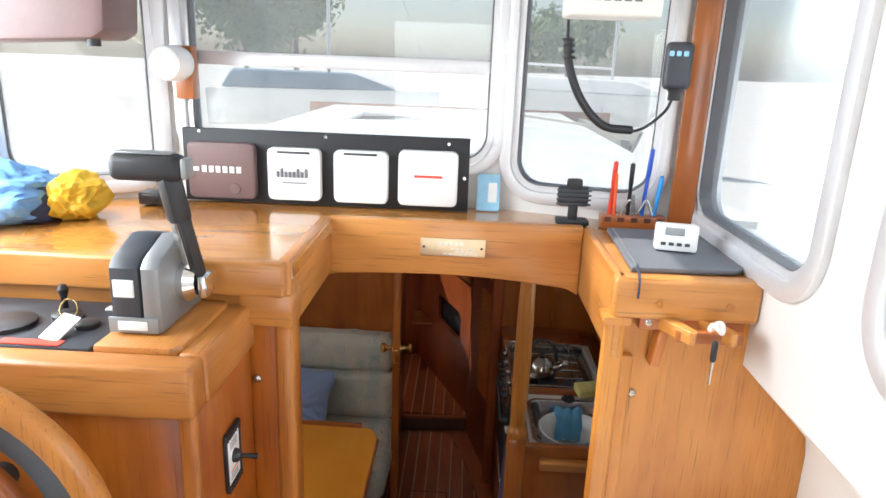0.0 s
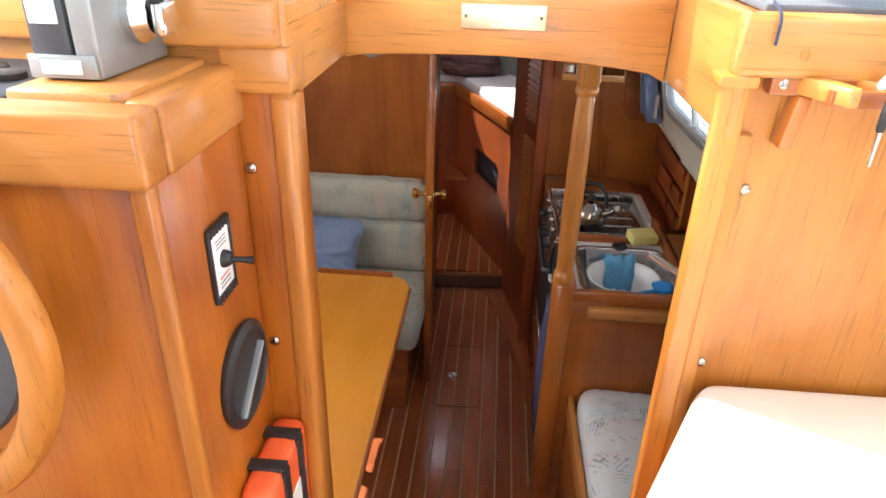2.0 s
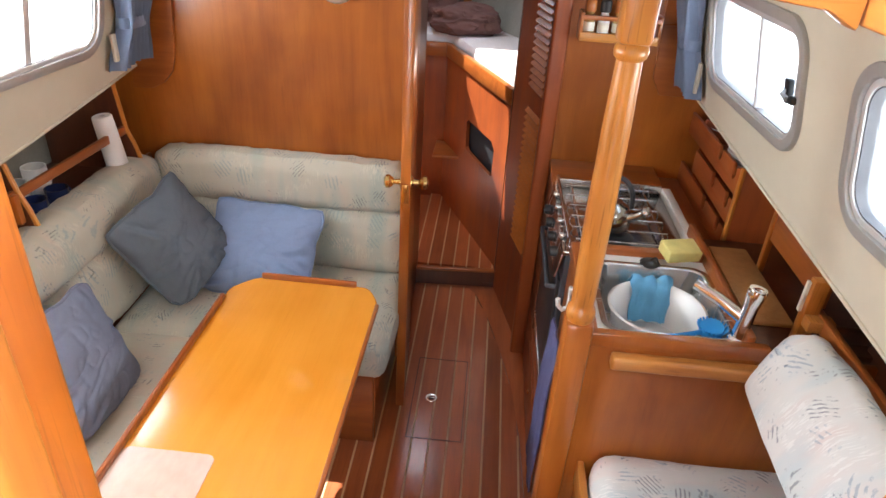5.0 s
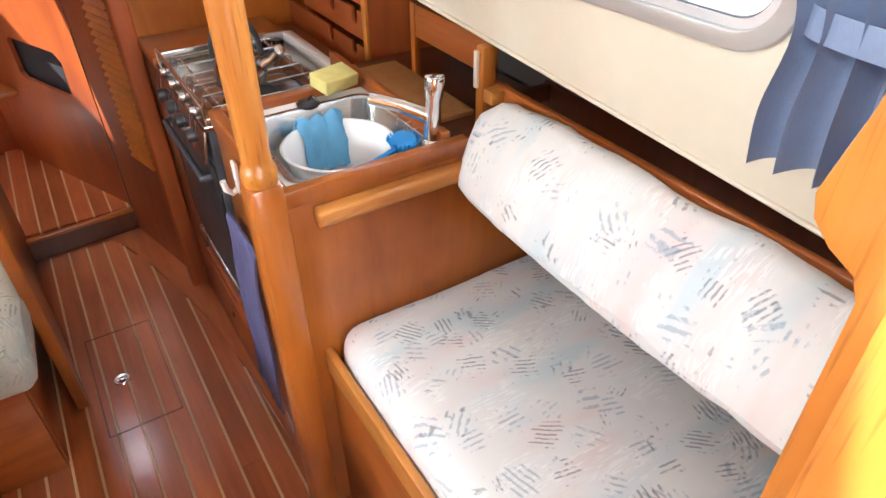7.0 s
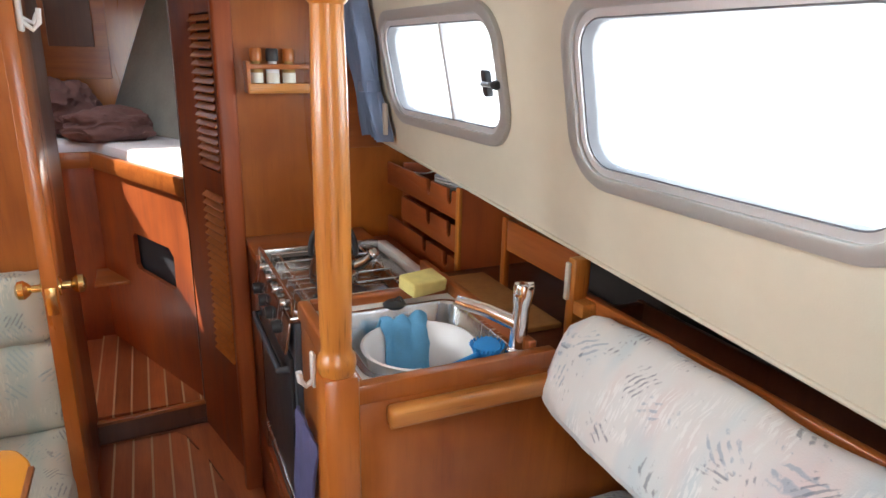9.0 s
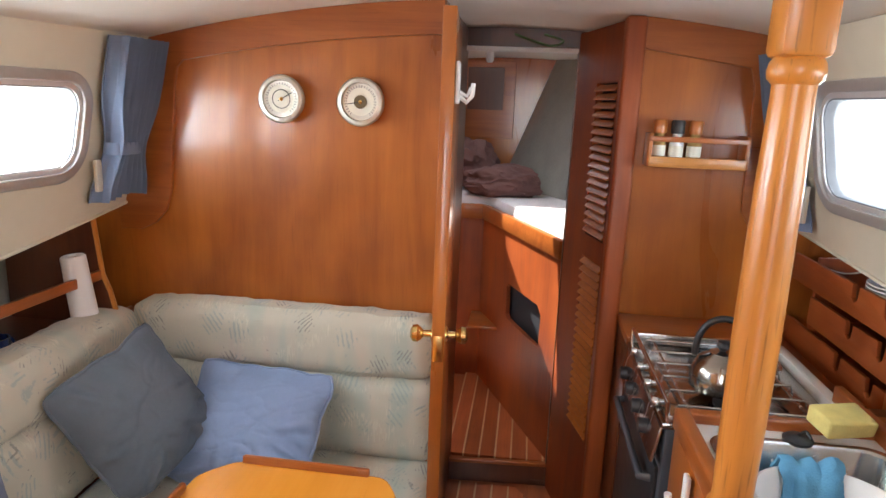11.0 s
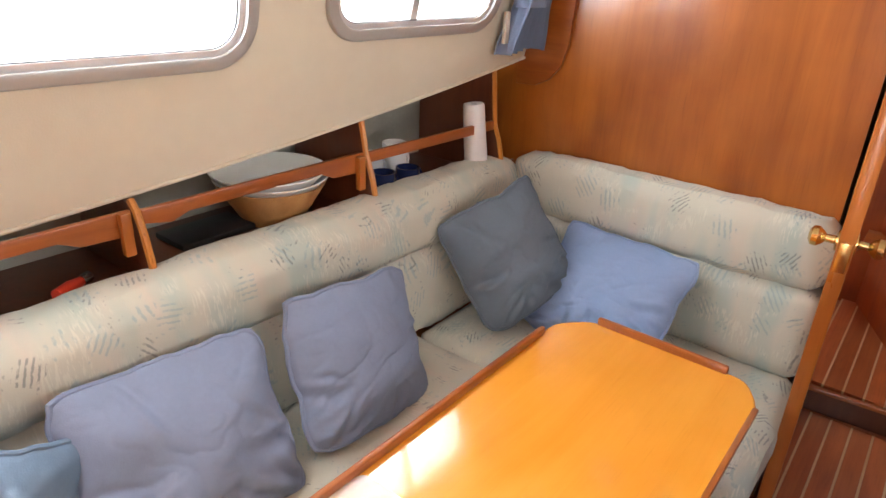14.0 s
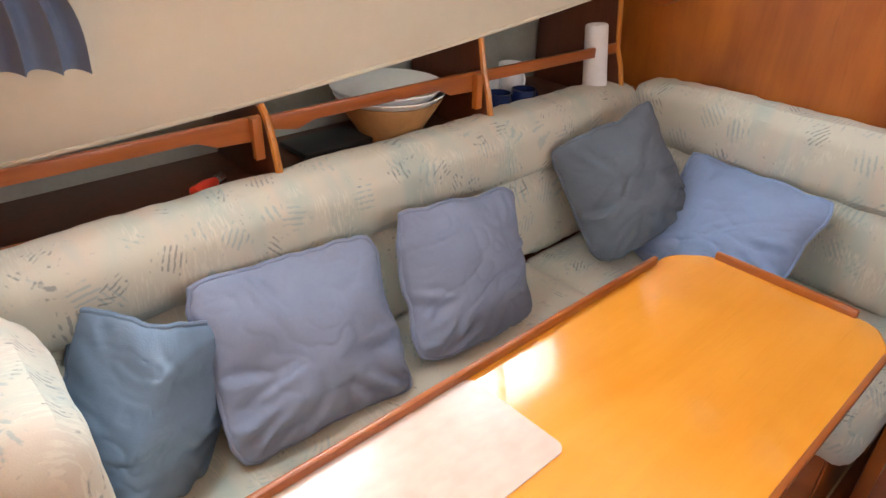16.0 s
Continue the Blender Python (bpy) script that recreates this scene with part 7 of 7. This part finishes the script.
# ---- fore cabin things ----
solid("bundled_blanket", crumpled((-0.15, 4.99, 1.175), (0.235, 0.13, 0.095), 3.0, 5), "blanket", "dark brown blanket bundled on the berth", "blanket")
solid("dark_pillow", crumpled((-0.36, 5.22, 1.25), (0.2, 0.16, 0.16), 9.0), "blanket", "dark pillow lying on the berth", "pillow")
wf = thing("fore_locker_door", "small framed locker door at the head of the berth", "locker door", (-0.15, 5.5, 1.5))
part("door_frame", plate([(-0.46, 1.38), (-0.11, 1.38), (-0.11, 1.84), (-0.46, 1.84)], [[(-0.40, 1.55), (-0.18, 1.55), (-0.18, 1.80), (-0.40, 1.80)]], 5.55, 5.53, at_y, 0.003), "teak_x", wf, smooth=False)
part("door_panel", box(-0.41, 5.54, 1.54, -0.17, 5.549, 1.81, 0), "darkwood", wf)
hl = solid("fore_cabin_lamp", join(box(-0.20, 4.045, 1.80, -0.16, 4.07, 1.82, 0.003), lathe([(0.006, 0), (0.014, -0.02), (0.016, -0.05), (0.01, -0.06), (0, -0.06)], 16, pose(-0.18, 4.06, 1.80))), "white", "small white reading lamp above the berth", "lamp")
solid("green_cable", tube(curve_pts([(-0.10, 4.0, 1.845), (-0.02, 3.96, 1.815), (0.05, 3.97, 1.80), (0.09, 3.99, 1.82), (0.02, 3.98, 1.84)], 10), 0.004, 8), "leaf", "green cable coiled above the doorway", "cable")
solid("trim_light_strip", box(-0.262, 3.955, 1.775, 0.148, 3.988, 1.792, 0.003), "white_metal", "pale strip over the doorway", "trim", kind="structure")
sp2 = thing("ceiling_light", "small round brass cabin light on the headliner", "ceiling light", (0.42, 2.3, 1.8))
part("base", lathe([(0, 0), (0.05, 0), (0.055, -0.012), (0.04, -0.02), (0, -0.02)], 28, pose(0.42, 2.33, roof_z(0.42) - 0.001)), "brass", sp2)
part("glass_shade", lathe([(0.036, -0.018), (0.038, -0.03), (0.025, -0.045), (0, -0.05)], 24, pose(0.42, 2.33, roof_z(0.42) - 0.001)), "white", sp2)

# ---- outside ----
solid("side_deck_port", plate([(-1.80, 1.2), (-1.42, 1.2), (-1.31, 3.4), (-1.31, 5.0), (-1.80, 5.0)], [], 1.29, 1.31, at_z), "gel", "white glassfibre side deck outside the saloon windows", "deck", kind="structure")
solid("side_deck_starboard", box(0.90, 1.2, 1.325, 1.35, 5.0, 1.345, 0.004), "gel", "white glassfibre side deck outside the saloon windows", "deck", kind="structure")
solid("ground", box(-400, -400, -1.45, 400, 400, -1.4, 0), "concrete", "pale concrete boatyard ground", "ground", kind="structure")
solid("foredeck", plate([(-1.0, 1.86), (0.8, 1.86), (0.8, 5.6), (-1.0, 5.6)], [[(-0.66, 4.28), (-0.18, 4.28), (-0.18, 4.85), (-0.66, 4.85)]], 1.915, 1.935, at_z), "gel", "white glassfibre coachroof outside the windscreen", "deck", kind="structure")


def hull_boat(name, x, y, rot, length, beam, height, z, m, label):
    o = thing(name, label, "boat", (x, y, z))
    bm = bmesh.new()
    n, k = 18, 8
    g = []
    for i in range(n + 1):
        t = i / n
        w = beam / 2 * (1 - t ** 2.6) ** 0.7 * (0.85 + 0.15 * (1 - t))
        row = []
        for j in range(k + 1):
            a = math.pi * j / k
            row.append(bm.verts.new((length * (t - 0.5), -w * math.cos(a), height * (1 - math.sin(a) ** 0.8 * (1 - 0.35 * t ** 3)))))
        g.append(row)
    for a, b in zip(g, g[1:]):
        for j in range(k):
            bm.faces.new((a[j], a[j + 1], b[j + 1], b[j]))
    bm.faces.new(g[0])
    for a, b in zip(g, g[1:]):
        bm.faces.new((a[0], b[0], b[k], a[k]))
    w = Matrix.Translation((x, y, z)) @ pose(0, 0, 0, 0, 0, rot)
    part("hull", moved(bm, w), "gel", o)
    part("cover", moved(plate([(-length * 0.45, -0.0), (length * 0.3, 0.0), (length * 0.1, 0.5), (-length * 0.4, 0.55)], [], -beam * 0.32, beam * 0.32, lambda u, v, q: Vector((u, q, v + height)), 0.1), w), m, o)
    part("mast", moved(tube([(0, 0, height), (0, 0, height + length * 1.2)], 0.06, 10), w), "alu", o)
    part("boom", moved(tube([(0, 0, height + 0.9), (-length * 0.42, 0, height + 1.0)], 0.05, 10), w), "alu", o)
    part("stay", moved(tube([(length * 0.48, 0, height), (0, 0, height + length * 1.15)], 0.012, 6), w), "steel", o)
    for s in (-1, 1):
        part("shore", moved(tube([(0, s * beam * 0.4, height * 0.6), (0, s * beam * 0.7, -z - 1.4)], 0.05, 8), w), "alu", o)
    return o


hull_boat("moored_boat", -4.5, 22, 18, 7.5, 2.6, 1.2, 0.15, "boat_blue", "white yacht with a blue cover ashore in the yard")
hull_boat("moored_boat", 5.5, 26, -25, 8.5, 2.8, 1.3, 0.1, "gel", "white yacht with a pale cover ashore in the yard")
hull_boat("moored_boat", 16, 20, 60, 8.0, 2.7, 1.3, 0.1, "boat_blue", "white yacht with a blue cover ashore in the yard")


def tree(x, y, h, r, seed):
    rng = random.Random(seed)
    o = thing("tree", "leafy green tree behind the boatyard", "tree", (x, y, -1.4), "trees behind the yard")
    limbs = [tube([(x, y, -1.4), (x + 0.1, y, h * 0.3), (x + 0.15, y + 0.1, h * 0.75)], [0.28, 0.2, 0.06], 10)]
    tips = []
    for k in range(9):
        a, z = rng.uniform(0, 6.28), h * rng.uniform(0.25, 0.6)
        tip = Vector((x + r * 0.8 * math.cos(a), y + r * 0.8 * math.sin(a), z + h * rng.uniform(0.1, 0.35)))
        tips.append(tip)
        limbs.append(tube([(x + 0.1, y, z), (Vector((x, y, z)) + tip) / 2 + Vector((0, 0, 0.3)), tip], [0.1, 0.06, 0.02], 7))
    part("trunk", join(*limbs), "bark", o)
    vs, fs = [], []
    for k in range(7000):
        c = rng.choice(tips) if rng.random() < 0.75 else Vector((x, y, h * 0.6))
        p = c + Vector((rng.gauss(0, r * 0.24), rng.gauss(0, r * 0.24), rng.gauss(0, h * 0.09)))
        if p.z < h * 0.12:
            continue
        d1 = Vector((rng.uniform(-1, 1), rng.uniform(-1, 1), rng.uniform(-1, 1))).normalized() * rng.uniform(0.2, 0.45)
        d2 = d1.orthogonal().normalized() * d1.length * 0.5
        b = len(vs)
        vs += [p - d1, p + d2, p + d1, p - d2]
        fs.append((b, b + 1, b + 2, b + 3))
    me = bpy.data.meshes.new("crown")
    me.from_pydata(vs, [], fs)
    me.materials.append(M["leaf"])
    ob = new("crown", me)
    ob.parent, ob.matrix_parent_inverse = o, WORLD_OF[o].inverted()
    WORLD_OF[ob] = Matrix.Identity(4)
    ob["kind"] = "stuff"
    return o


for i, (x, y, h, r) in enumerate(((-16, 62, 11, 5.0), (-22, 66, 12, 5.0), (9.5, 66, 8, 3.2), (33, 50, 8, 4.0))):
    tree(x, y, h, r, i)

# ---- cabin sole: planks and pale strips ----
EDGE = ((0.02, 3.955), (0.06, 3.90), (0.123, 3.72), (0.189, 3.46), (0.244, 3.20), (0.275, 2.9), (0.30, 2.4))


def plank_end(x):
    if x < 0.02:
        return 3.955
    for (xa, ya), (xb, yb) in zip(EDGE, EDGE[1:]):
        if x <= xb:
            return ya + (yb - ya) * (x - xa) / (xb - xa)
    return 2.3


STEP_X = 0.0687
xs = [-0.0715 + STEP_X * k for k in range(-9, 6)]
for k, x in enumerate(xs):
    y1 = plank_end(x + STEP_X / 2 if x > 0 else x)
    y0 = 1.36
    cuts = [y0, 2.25 + 0.37 * ((k * 7) % 5) / 5, y1] if y1 > 2.9 else [y0, y1]
    for a, b in zip(cuts, cuts[1:]):
        part("plank", box(x + 0.004, a + 0.0006, -0.014, x + STEP_X - 0.004, b - 0.0006, 0.0, 0.0008, 1), "sole", floor, smooth=False)
    part("inlay_strip", box(x - 0.0036, y0, -0.014, x + 0.0036, plank_end(x), -0.0004, 0), "strip", floor, smooth=False)
part("margin_board", plate([(0.152, 3.985), (0.27, 3.52), (0.30, 3.40), (0.325, 2.74), (0.325, 2.4), (0.302, 2.4)] + [(x + 0.004, y) for x, y in reversed(EDGE[:-1])] + [(-0.26, 3.958)], [], -0.014, 0.0006, at_z), "sole_y", floor, smooth=False)
part("side_margin", box(0.345, 1.36, -0.014, 0.366, 2.30, 0.001, 0), "sole_y", floor, smooth=False)
for a, b in (((-0.165, 2.862), (0.052, 2.866)), ((-0.165, 3.343), (0.052, 3.347)), ((-0.167, 2.862), (-0.163, 3.347)), ((0.049, 2.862), (0.053, 3.347))):
    part("hatch_joint", box(a[0], a[1], -0.004, b[0], b[1], 0.0012, 0), "darkwood", floor, smooth=False)
rg = thing("lifting_ring", "chrome lifting ring set in the cabin sole", "lifting ring", (-0.088, 3.09, 0))
part("cup", open_lathe([(0.012, 0.002), (0.016, 0.003), (0.024, 0.003), (0.026, 0.0)], 24, pose(-0.088, 3.09, 0.0012)), "chrome", rg)
part("well", lathe([(0, 0.0008), (0.013, 0.0008), (0.013, 0.0015), (0, 0.0015)], 20, pose(-0.088, 3.09, 0.0012)), "black", rg)
part("bar", box(-0.104, 3.087, 0.003, -0.072, 3.093, 0.006, 0.001), "chrome", rg)
for k in range(8):
    x = -0.275 + STEP_X * k
    y1 = min(5.0, 4.03 + (0.148 - x) * 2.31)
    part("plank", box(x + 0.004, 4.012, 0.086, x + STEP_X - 0.004, max(4.06, y1), 0.1, 0.0008, 1), "sole", floor_fore, smooth=False)
    part("inlay_strip", box(x - 0.0036, 4.012, 0.086, x + 0.0036, max(4.06, min(5.0, y1 + 0.08)), 0.0996, 0), "strip", floor_fore, smooth=False)
